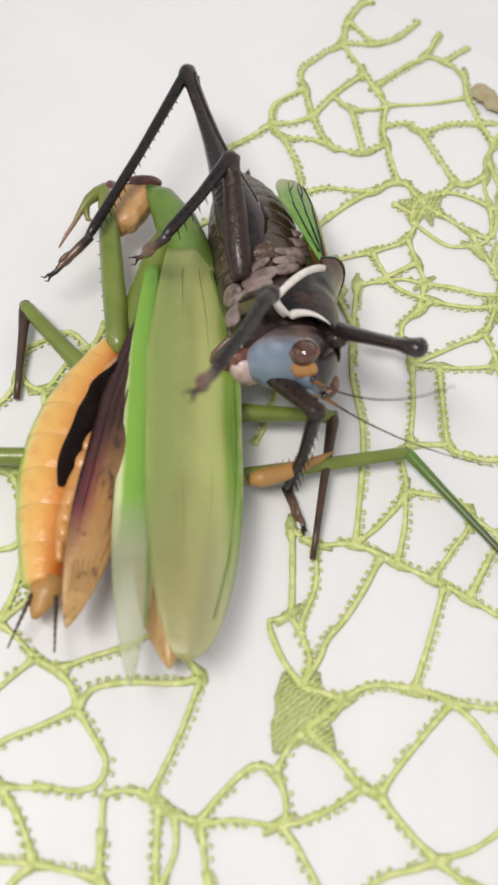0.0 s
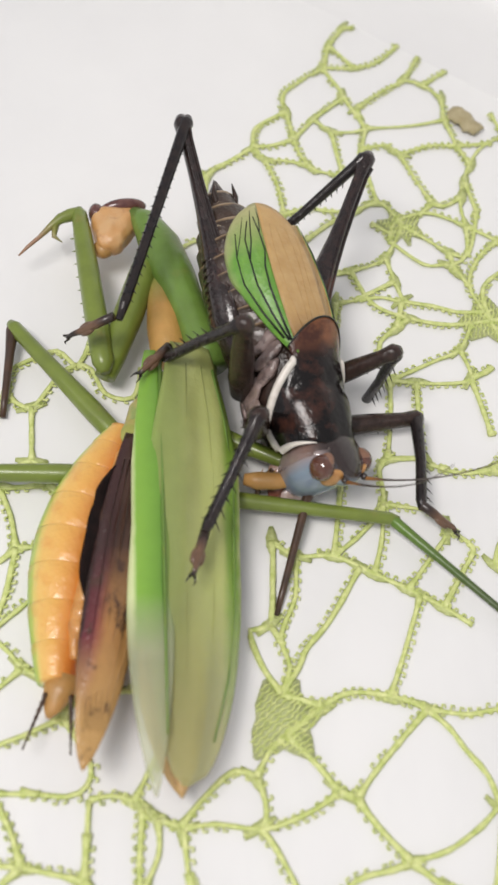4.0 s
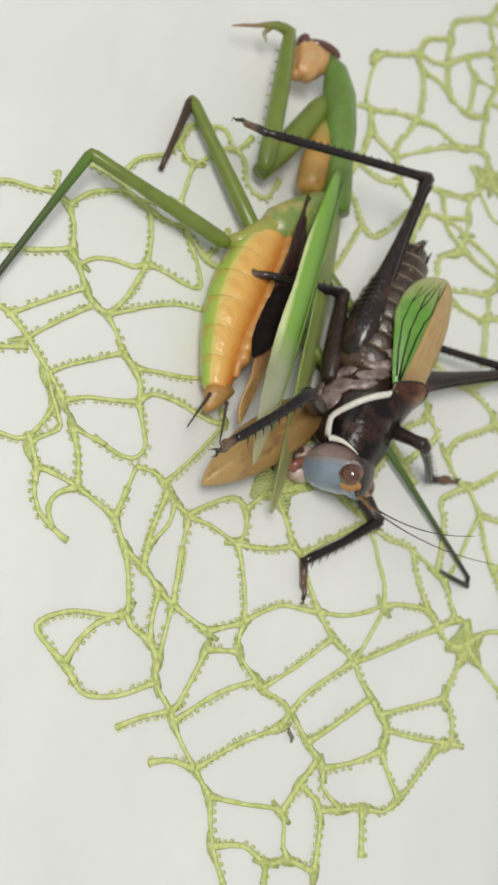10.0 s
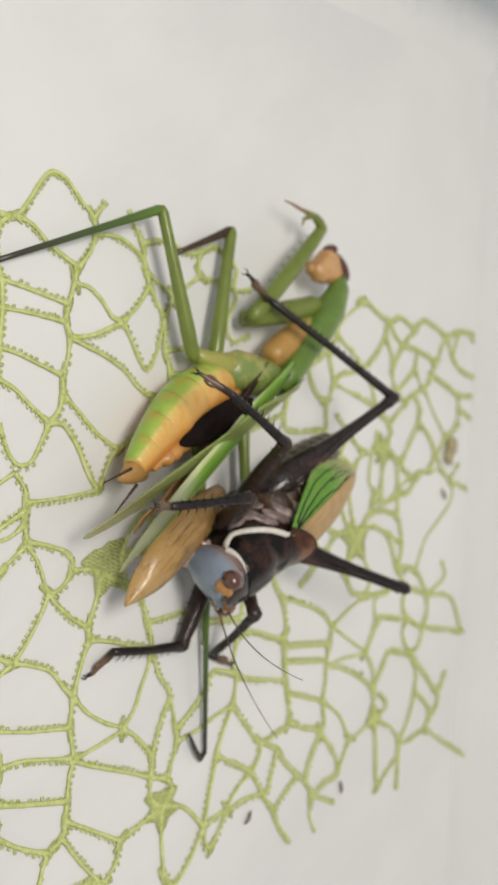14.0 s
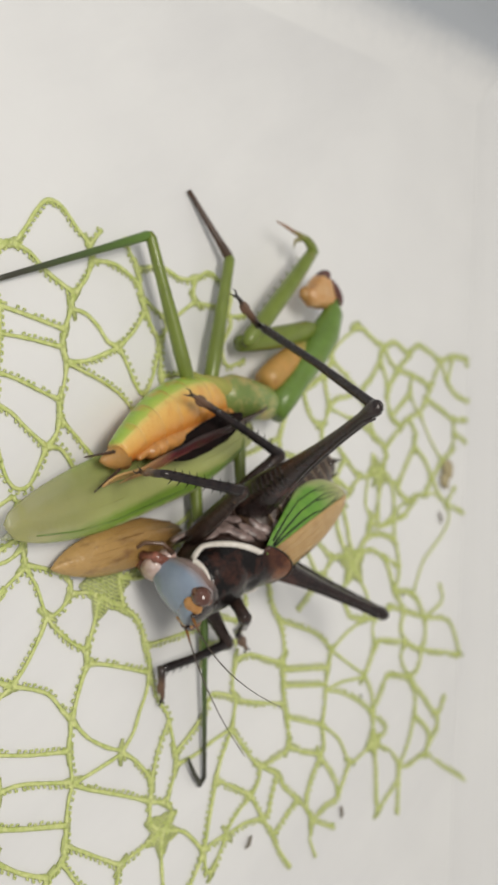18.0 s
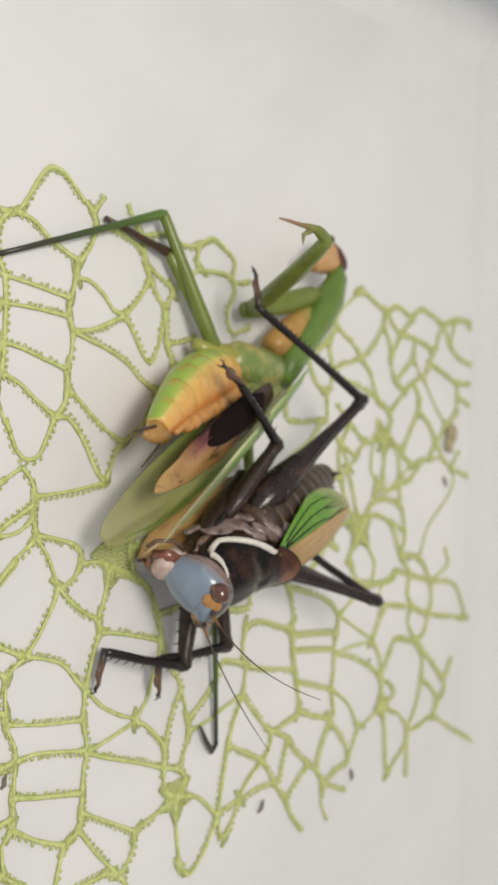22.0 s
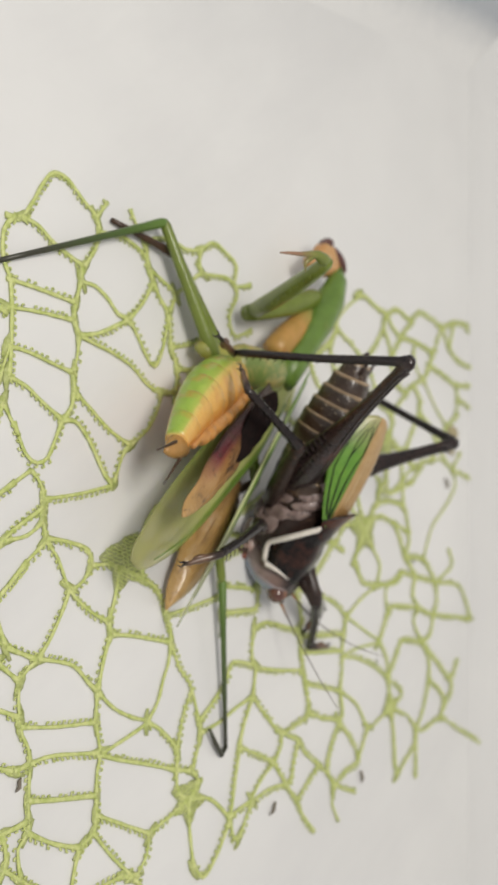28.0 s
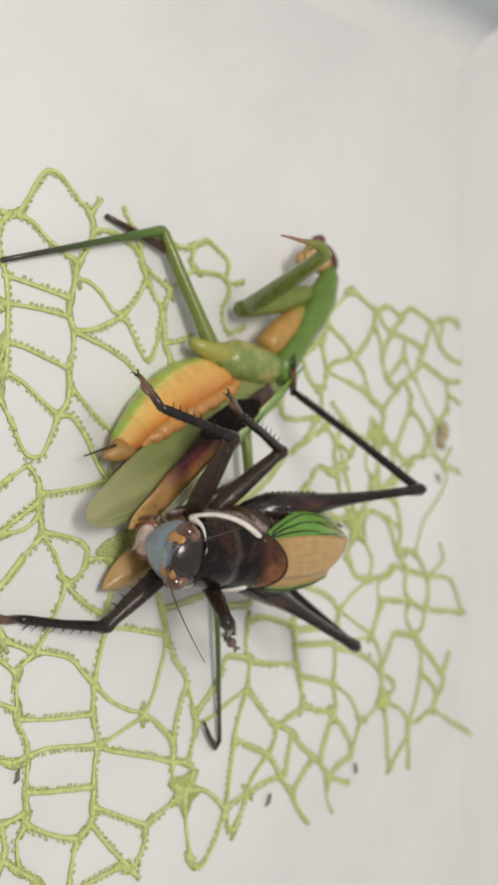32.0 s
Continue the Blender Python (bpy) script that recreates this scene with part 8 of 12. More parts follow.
        (28, pose(0.0179, -0.0073, -0.0039, 5, 5, -76)), (28.2, pose(0.0159, -0.0120, -0.0048, 2, 6, -72)), (28.4, pose(0.0125, -0.0157, -0.0062, -2, 7, -68)),
        (28.6, pose(0.0082, -0.0180, -0.0077, -5, 9, -65)), (28.8, pose(0.0033, -0.0187, -0.0094, -8, 10, -61)), (29, pose(-0.0016, -0.0176, -0.0108, -12, 11, -58)),
        (29.17, pose(0.0032, -0.0186, -0.0095, -12, 11, -58)), (29.33, pose(0.0081, -0.0180, -0.0080, -13, 10, -58)), (29.5, pose(0.0125, -0.0158, -0.0065, -13, 10, -59)),
        (29.67, pose(0.0159, -0.0122, -0.0052, -14, 10, -59)), (29.83, pose(0.0179, -0.0075, -0.0042, -14, 10, -59)), (30, pose(0.0184, -0.0025, -0.0037, -15, 10, -59)),
        (30.33, pose(0.0182, -0.0018, -0.0032, -20, 11, -55)), (30.67, pose(0.0179, -0.0012, -0.0026, -24, 12, -51)), (31, pose(0.0176, -0.0006, -0.0021, -29, 14, -46)),
        (31.25, pose(0.0182, -0.0016, -0.0032, -17, 17, -31)), (31.5, pose(0.0186, -0.0026, -0.0043, -4, 19, -15)), (32, pose(0.0181, -0.0024, -0.0029, -5, 19, -14))])
    walk(MOVING["fR_tarsus"], [
        (0, pose(0.0144, 0.0219, -0.0117, -23, 18, -25)), (0.17, pose(0.0156, 0.0176, -0.0053, -40, 18, -26)), (0.33, pose(0.0142, 0.0114, -0.0010, -57, 17, -26)),
        (0.5, pose(0.0107, 0.0050, 0.0003, -74, 17, -28)), (0.67, pose(0.0059, -0.0002, -0.0017, -93, 16, -37)), (0.83, pose(0.0011, -0.0029, -0.0065, -78, -19, 168)),
        (1, pose(-0.0024, -0.0024, -0.0128, -58, -18, 160)), (1.17, pose(-0.0007, -0.0039, -0.0096, -88, -18, -155)), (1.33, pose(0.0019, -0.0036, -0.0069, -91, 6, -73)),
        (1.5, pose(0.0045, -0.0016, -0.0054, -72, 11, -56)), (1.67, pose(0.0067, 0.0015, -0.0054, -52, 13, -49)), (1.83, pose(0.0077, 0.0052, -0.0071, -33, 14, -45)),
        (2, pose(0.0072, 0.0086, -0.0103, -13, 15, -42)), (2.5, pose(0.0112, 0.0079, -0.0099, 4, 13, -48)), (3, pose(0.0152, 0.0060, -0.0083, 21, 11, -56)),
        (3.6, pose(0.0174, 0.0086, -0.0063, 10, 15, -42)), (4.2, pose(0.0193, 0.0104, -0.0036, -1, 17, -30)), (4.8, pose(0.0209, 0.0115, -0.0005, -13, 18, -19)),
        (5.4, pose(0.0220, 0.0118, 0.0028, -24, 19, -7)), (6, pose(0.0226, 0.0112, 0.0061, -33, 19, 8)), (6.2, pose(0.0214, 0.0119, 0.0019, -15, 19, 6)),
        (6.4, pose(0.0194, 0.0112, -0.0023, 2, 19, 4)), (6.6, pose(0.0170, 0.0092, -0.0061, 19, 19, 3)), (6.8, pose(0.0144, 0.0060, -0.0091, 36, 19, 1)),
        (7, pose(0.0119, 0.0018, -0.0111, 53, 19, -2)), (7.25, pose(0.0092, 0.0033, -0.0116, 39, 19, -9)), (7.5, pose(0.0065, 0.0043, -0.0115, 26, 19, -14)),
        (7.75, pose(0.0042, 0.0048, -0.0108, 13, 18, -18)), (8, pose(0.0024, 0.0047, -0.0098, 0, 18, -21)), (8.17, pose(0.0033, 0.0088, -0.0067, -13, 18, -19)),
        (8.33, pose(0.0059, 0.0123, -0.0037, -25, 19, -16)), (8.5, pose(0.0097, 0.0146, -0.0010, -37, 19, -14)), (8.67, pose(0.0143, 0.0155, 0.0013, -49, 19, -10)),
        (8.83, pose(0.0192, 0.0147, 0.0029, -60, 19, -4)), (9, pose(0.0238, 0.0123, 0.0038, -67, 19, 9)), (9.2, pose(0.0241, 0.0127, 0.0021, -59, 19, -17)),
        (9.4, pose(0.0244, 0.0131, 0.0003, -43, 17, -27)), (9.6, pose(0.0245, 0.0133, -0.0015, -25, 16, -33)), (9.8, pose(0.0246, 0.0134, -0.0033, -7, 15, -38)),
        (10, pose(0.0246, 0.0133, -0.0052, 11, 14, -43)), (10.5, pose(0.0243, 0.0126, -0.0056, -7, 15, -40)), (11, pose(0.0239, 0.0117, -0.0060, -26, 16, -36)),
        (12, pose(0.0236, 0.0118, -0.0056, -32, 16, -37)), (13, pose(0.0230, 0.0127, -0.0063, -40, 16, -35)), (13.33, pose(0.0224, 0.0128, -0.0061, -23, 16, -36)),
        (13.67, pose(0.0218, 0.0129, -0.0059, -7, 16, -37)), (14, pose(0.0212, 0.0130, -0.0058, 9, 15, -38)), (15.5, pose(0.0223, 0.0084, -0.0046, 3, 14, -44)),
        (17, pose(0.0223, 0.0032, -0.0038, -2, 13, -49)), (17.17, pose(0.0227, 0.0038, -0.0042, -21, 13, -47)), (17.33, pose(0.0230, 0.0043, -0.0046, -39, 14, -44)),
        (17.5, pose(0.0233, 0.0049, -0.0051, -57, 15, -41)), (17.67, pose(0.0236, 0.0054, -0.0056, -74, 16, -33)), (17.83, pose(0.0237, 0.0059, -0.0061, -80, 19, 2)),
        (18, pose(0.0239, 0.0064, -0.0066, -57, -5, 105)), (18.5, pose(0.0263, 0.0041, -0.0048, -57, -9, 118)), (19, pose(0.0281, 0.0012, -0.0028, -58, -12, 129)),
        (19.17, pose(0.0279, 0.0019, -0.0025, -103, -1, -90)), (19.33, pose(0.0278, 0.0026, -0.0022, -81, 6, -72)), (19.5, pose(0.0275, 0.0034, -0.0020, -59, 8, -68)),
        (19.67, pose(0.0273, 0.0041, -0.0018, -37, 8, -66)), (19.83, pose(0.0270, 0.0048, -0.0016, -15, 9, -64)), (20, pose(0.0267, 0.0056, -0.0014, 7, 9, -63)),
        (20.17, pose(0.0268, 0.0057, -0.0013, -15, 10, -61)), (20.33, pose(0.0269, 0.0058, -0.0011, -37, 10, -60)), (20.5, pose(0.0270, 0.0060, -0.0010, -59, 11, -58)),
        (20.67, pose(0.0271, 0.0061, -0.0008, -81, 12, -54)), (20.83, pose(0.0272, 0.0063, -0.0007, -109, 4, -90)), (21, pose(0.0273, 0.0064, -0.0006, -52, -7, 110)),
        (21.2, pose(0.0264, 0.0035, -0.0006, -44, 6, 72)), (21.4, pose(0.0233, 0.0005, -0.0016, -34, 12, 53)), (21.6, pose(0.0183, -0.0020, -0.0034, -22, 15, 42)),
        (21.8, pose(0.0118, -0.0038, -0.0055, -8, 16, 34)), (22, pose(0.0044, -0.0044, -0.0076, 6, 17, 28)), (22.25, pose(0.0107, -0.0022, -0.0089, 1, 19, 15)),
        (22.5, pose(0.0161, 0.0012, -0.0098, -4, 19, 1)), (22.75, pose(0.0197, 0.0054, -0.0104, -9, 19, -12)), (23, pose(0.0212, 0.0096, -0.0110, -14, 18, -25)),
        (23.5, pose(0.0240, 0.0085, -0.0109, -34, 16, -33)), (24, pose(0.0266, 0.0069, -0.0105, -54, 14, -44)), (24.12, pose(0.0255, 0.0051, -0.0068, -33, 14, -45)),
        (24.25, pose(0.0235, 0.0034, -0.0034, -13, 14, -46)), (24.38, pose(0.0208, 0.0019, -0.0005, 8, 13, -47)), (24.5, pose(0.0175, 0.0008, 0.0018, 29, 13, -48)),
        (24.75, pose(0.0199, 0.0046, 0.0077, 13, 15, -42)), (25, pose(0.0204, 0.0074, 0.0120, -4, 16, -37)), (25.83, pose(0.0255, 0.0054, 0.0060, -5, 12, -52)),
        (26.67, pose(0.0288, 0.0022, -0.0009, -5, 8, -68)), (27.5, pose(0.0299, -0.0018, -0.0079, -6, 3, -83)), (27.75, pose(0.0314, -0.0027, -0.0053, -19, 7, -69)),
        (28, pose(0.0320, -0.0039, -0.0026, -32, 11, -55)), (28.2, pose(0.0297, -0.0075, -0.0044, -31, 10, -59)), (28.4, pose(0.0260, -0.0103, -0.0066, -29, 9, -63)),
        (28.6, pose(0.0211, -0.0117, -0.0090, -27, 8, -67)), (28.8, pose(0.0156, -0.0114, -0.0115, -26, 6, -71)), (29, pose(0.0101, -0.0095, -0.0138, -23, 5, -75)),
        (29.17, pose(0.0149, -0.0107, -0.0125, -40, 4, -79)), (29.33, pose(0.0198, -0.0101, -0.0111, -56, 2, -85)), (29.5, pose(0.0242, -0.0079, -0.0097, -72, -1, -93)),
        (29.67, pose(0.0276, -0.0044, -0.0086, -85, -7, -111)), (29.83, pose(0.0297, 0.0002, -0.0077, -82, -18, -157)), (30, pose(0.0302, 0.0052, -0.0073, -58, -17, 149)),
        (30.33, pose(0.0289, 0.0068, -0.0079, -85, -16, -147)), (30.67, pose(0.0274, 0.0081, -0.0085, -82, -4, -103)), (31, pose(0.0257, 0.0094, -0.0089, -65, 1, -88)),
        (31.25, pose(0.0242, 0.0109, -0.0073, -61, 4, -78)), (31.5, pose(0.0221, 0.0114, -0.0054, -56, 7, -69)), (32, pose(0.0213, 0.0117, -0.0041, -53, 7, -69))])
    walk(MOVING["hL_femur"], [
        (0, pose(-0.0046, -0.0133, -0.0072, 35, -16, -35)), (1, pose(-0.0046, -0.0133, -0.0072, 39, -16, -36)), (1.17, pose(-0.0046, -0.0133, -0.0072, 58, -15, -42)),
        (1.33, pose(-0.0046, -0.0133, -0.0072, 78, -12, -54)), (1.5, pose(-0.0046, -0.0133, -0.0072, 95, -1, -87)), (1.67, pose(-0.0046, -0.0133, -0.0072, 80, 18, -161)),
        (1.83, pose(-0.0046, -0.0133, -0.0072, 56, 19, 171)), (2, pose(-0.0046, -0.0133, -0.0072, 35, 18, 161)), (3, pose(-0.0046, -0.0133, -0.0072, 22, 18, 158)),
        (6, pose(-0.0046, -0.0133, -0.0072, 19, 19, 166)), (6.33, pose(-0.0046, -0.0133, -0.0072, 20, 18, 160)), (6.67, pose(-0.0046, -0.0133, -0.0072, 21, 17, 154)),
        (7, pose(-0.0046, -0.0133, -0.0072, 21, 16, 148)), (7.33, pose(-0.0046, -0.0133, -0.0072, 22, 16, 146)), (7.67, pose(-0.0046, -0.0133, -0.0072, 23, 16, 145)),
        (8, pose(-0.0046, -0.0133, -0.0072, 24, 16, 144)), (9, pose(-0.0046, -0.0133, -0.0072, 18, 15, 140)), (10, pose(-0.0046, -0.0133, -0.0072, 31, 16, 147)),
        (10.5, pose(-0.0046, -0.0133, -0.0072, 41, 18, 155)), (11, pose(-0.0046, -0.0133, -0.0072, 50, 19, 165)), (12, pose(-0.0046, -0.0133, -0.0072, 48, 18, 160)),
        (13, pose(-0.0046, -0.0133, -0.0072, 50, 19, 164)), (13.5, pose(-0.0046, -0.0133, -0.0072, 49, 19, 165)), (14, pose(-0.0046, -0.0133, -0.0072, 48, 19, 166)),
        (15.5, pose(-0.0046, -0.0133, -0.0072, 45, 19, 164)), (17, pose(-0.0046, -0.0133, -0.0072, 42, 19, 163)), (18, pose(-0.0046, -0.0133, -0.0072, 41, 18, 160)),
        (19, pose(-0.0046, -0.0133, -0.0072, 38, 18, 156)), (19.5, pose(-0.0046, -0.0133, -0.0072, 31, 18, 156)), (20, pose(-0.0046, -0.0133, -0.0072, 24, 18, 155)),
        (21, pose(-0.0046, -0.0133, -0.0072, 21, 18, 155)), (21.5, pose(-0.0046, -0.0133, -0.0072, 29, 18, 162)), (22, pose(-0.0046, -0.0133, -0.0072, 36, 19, 170)),
        (23, pose(-0.0046, -0.0133, -0.0072, 34, 19, 168)), (24, pose(-0.0046, -0.0133, -0.0072, 28, 18, 158)), (24.25, pose(-0.0046, -0.0133, -0.0072, 21, 18, 155)),
        (24.5, pose(-0.0046, -0.0133, -0.0072, 14, 17, 153)), (25, pose(-0.0046, -0.0133, -0.0072, 3, 17, 150)), (26.25, pose(-0.0046, -0.0133, -0.0072, 17, 15, 138)),
        (27.5, pose(-0.0046, -0.0133, -0.0072, 29, 11, 123)), (27.75, pose(-0.0046, -0.0133, -0.0072, 29, 13, 131)), (28, pose(-0.0046, -0.0133, -0.0072, 29, 15, 138)),
        (28.5, pose(-0.0046, -0.0133, -0.0072, 35, 18, 155)), (29, pose(-0.0046, -0.0133, -0.0072, 39, 19, 172)), (30, pose(-0.0046, -0.0133, -0.0072, 48, 19, 167)),
        (30.5, pose(-0.0046, -0.0133, -0.0072, 43, 19, 167)), (31, pose(-0.0046, -0.0133, -0.0072, 38, 19, 166)), (31.25, pose(-0.0046, -0.0133, -0.0072, 35, 19, 170)),
        (31.5, pose(-0.0046, -0.0133, -0.0072, 32, 19, 173)), (32, pose(-0.0046, -0.0133, -0.0072, 17, 18, 162))])
    walk(MOVING["hL_tibia"], [
        (0, pose(0.0061, 0.0101, 0.0101, 1, 16, 144)), (1, pose(0.0054, 0.0093, 0.0115, -1, 15, 142)), (1.17, pose(0.0016, 0.0033, 0.0182, -20, 15, 139)),
        (1.33, pose(-0.0029, -0.0044, 0.0224, -39, 14, 135)), (1.5, pose(-0.0075, -0.0129, 0.0237, -58, 13, 131)), (1.67, pose(-0.0119, -0.0215, 0.0218, -77, 11, 122)),
        (1.83, pose(-0.0155, -0.0293, 0.0170, -95, 2, 96)), (2, pose(-0.0180, -0.0355, 0.0098, -80, -19, 11)), (3, pose(-0.0185, -0.0388, 0.0037, -61, -18, -22)),
        (6, pose(-0.0148, -0.0410, 0.0023, -65, -19, -3)), (6.33, pose(-0.0176, -0.0396, 0.0028, -71, -18, -25)), (6.67, pose(-0.0203, -0.0379, 0.0032, -65, 11, -124)),
        (7, pose(-0.0228, -0.0360, 0.0035, -59, 17, -153)), (7.33, pose(-0.0232, -0.0354, 0.0040, -56, 9, -118)), (7.67, pose(-0.0236, -0.0348, 0.0045, -52, -4, -80)),
        (8, pose(-0.0240, -0.0342, 0.0050, -46, -11, -57)), (9, pose(-0.0256, -0.0342, 0.0019, -32, -11, -56)), (10, pose(-0.0227, -0.0331, 0.0083, -45, -13, -50)),
        (10.5, pose(-0.0201, -0.0321, 0.0120, -65, -17, -28)), (11, pose(-0.0170, -0.0306, 0.0153, -92, -13, 47)), (12, pose(-0.0185, -0.0301, 0.0148, -90, -17, 31)),
        (13, pose(-0.0172, -0.0304, 0.0154, -90, -15, 40)), (13.5, pose(-0.0170, -0.0309, 0.0151, -64, -19, -8)), (14, pose(-0.0168, -0.0315, 0.0148, -44, -18, -22)),
        (15.5, pose(-0.0172, -0.0324, 0.0137, -63, -19, 6)), (17, pose(-0.0176, -0.0333, 0.0126, -75, -14, 44)), (18, pose(-0.0185, -0.0333, 0.0120, -79, -17, 31)),
        (19, pose(-0.0198, -0.0333, 0.0110, -81, -15, 38)), (19.5, pose(-0.0200, -0.0355, 0.0081, -82, -11, 57)), (20, pose(-0.0199, -0.0373, 0.0050, -79, -7, 70)),
        (21, pose(-0.0200, -0.0379, 0.0036, -87, -11, 56)), (21.5, pose(-0.0176, -0.0376, 0.0070, -71, -19, 9)), (22, pose(-0.0150, -0.0369, 0.0101, -51, -18, -17)),
        (23, pose(-0.0154, -0.0372, 0.0094, -50, -18, -19)), (24, pose(-0.0191, -0.0370, 0.0065, -44, -16, -36)), (24.25, pose(-0.0198, -0.0382, 0.0033, -59, -18, -22)),
        (24.5, pose(-0.0203, -0.0390, 0.0001, -78, -19, 11)), (25, pose(-0.0206, -0.0398, -0.0056, -69, -19, 4)), (26.25, pose(-0.0261, -0.0340, 0.0014, -67, -19, 17)),
        (27.5, pose(-0.0290, -0.0257, 0.0074, -64, -18, 26)), (27.75, pose(-0.0274, -0.0285, 0.0073, -75, -12, 54)), (28, pose(-0.0255, -0.0311, 0.0071, -76, -3, 83)),
        (28.5, pose(-0.0203, -0.0341, 0.0096, -87, 8, 113)), (29, pose(-0.0144, -0.0361, 0.0113, -73, 19, 166)), (30, pose(-0.0165, -0.0319, 0.0146, -70, 17, 153)),
        (30.5, pose(-0.0165, -0.0338, 0.0127, -83, 12, 129)), (31, pose(-0.0164, -0.0357, 0.0107, -87, 3, 98)), (31.25, pose(-0.0147, -0.0373, 0.0096, -87, -8, 65)),
        (31.5, pose(-0.0130, -0.0388, 0.0083, -76, -16, 37)), (32, pose(-0.0166, -0.0405, 0.0016, -64, -19, -8))])
    walk(MOVING["hL_tarsus"], [
        (0, pose(-0.0082, -0.0091, 0.0106, -87, 15, 139)), (1, pose(-0.0093, -0.0096, 0.0111, -69, 2, -90)), (1.17, pose(-0.0117, -0.0150, 0.0104, -60, 19, -169)),
        (1.33, pose(-0.0135, -0.0202, 0.0079, -32, 19, -171)), (1.5, pose(-0.0143, -0.0247, 0.0039, -5, 19, -172)), (1.67, pose(-0.0142, -0.0281, -0.0012, 23, 19, -173)),
        (1.83, pose(-0.0131, -0.0300, -0.0069, 50, 19, -175)), (2, pose(-0.0112, -0.0301, -0.0126, 76, 19, 179)), (3, pose(-0.0082, -0.0305, -0.0163, 56, 17, 151)),
        (6, pose(-0.0071, -0.0311, -0.0182, 54, 18, 162)), (6.33, pose(-0.0081, -0.0356, -0.0189, 57, 14, 134)), (6.67, pose(-0.0096, -0.0400, -0.0182, 53, -1, 87)),
        (7, pose(-0.0117, -0.0441, -0.0162, 48, -12, 53)), (7.33, pose(-0.0099, -0.0388, -0.0157, 74, -19, 2)), (7.67, pose(-0.0087, -0.0333, -0.0142, 82, -11, -57)),
        (8, pose(-0.0082, -0.0278, -0.0119, 68, -5, -76)), (9, pose(-0.0073, -0.0250, -0.0107, 84, -4, -78)), (10, pose(-0.0072, -0.0250, -0.0082, 97, 10, -120)),
        (10.5, pose(-0.0096, -0.0261, -0.0087, 74, 19, 167)), (11, pose(-0.0125, -0.0272, -0.0080, 56, 15, 141)), (12, pose(-0.0126, -0.0266, -0.0082, 48, 12, 129)),
        (13, pose(-0.0125, -0.0264, -0.0078, 41, 13, 130)), (13.5, pose(-0.0086, -0.0216, -0.0054, 27, 14, 136)), (14, pose(-0.0055, -0.0175, -0.0012, 12, 15, 139)),
        (15.5, pose(-0.0114, -0.0207, -0.0064, 29, 16, 143)), (17, pose(-0.0178, -0.0249, -0.0099, 45, 17, 148)), (18, pose(-0.0150, -0.0258, -0.0105, 58, 17, 152)),
        (19, pose(-0.0171, -0.0265, -0.0119, 39, 14, 134)), (19.5, pose(-0.0204, -0.0299, -0.0153, 54, 18, 156)), (20, pose(-0.0235, -0.0331, -0.0184, 69, 19, -171)),
        (21, pose(-0.0186, -0.0334, -0.0199, 72, 19, 169)), (21.5, pose(-0.0116, -0.0286, -0.0144, 91, 14, -134)), (22, pose(-0.0048, -0.0241, -0.0075, 89, 3, -98)),
        (23, pose(-0.0049, -0.0246, -0.0081, 89, 3, -98)), (24, pose(-0.0053, -0.0256, -0.0095, 94, 3, -100)), (24.25, pose(-0.0094, -0.0291, -0.0163, 80, 19, -177)),
        (24.5, pose(-0.0138, -0.0328, -0.0222, 55, 15, 141)), (25, pose(-0.0139, -0.0307, -0.0268, 51, 18, 161)), (26.25, pose(-0.0220, -0.0231, -0.0196, 42, 15, 142)),
        (27.5, pose(-0.0277, -0.0133, -0.0131, 33, 12, 128)), (27.75, pose(-0.0297, -0.0211, -0.0154, 25, 5, 106)), (28, pose(-0.0312, -0.0293, -0.0161, 16, -1, 89)),
        (28.5, pose(-0.0204, -0.0376, -0.0142, 19, 5, 105)), (29, pose(-0.0089, -0.0446, -0.0105, 22, 11, 122)), (30, pose(-0.0141, -0.0422, -0.0069, 22, 10, 119)),
        (30.5, pose(-0.0158, -0.0398, -0.0105, 20, 14, 135)), (31, pose(-0.0174, -0.0369, -0.0132, 17, 17, 150)), (31.25, pose(-0.0145, -0.0336, -0.0142, 26, 18, 157)),
        (31.5, pose(-0.0116, -0.0303, -0.0141, 35, 19, 166)), (32, pose(-0.0081, -0.0310, -0.0187, 53, 18, 160))])
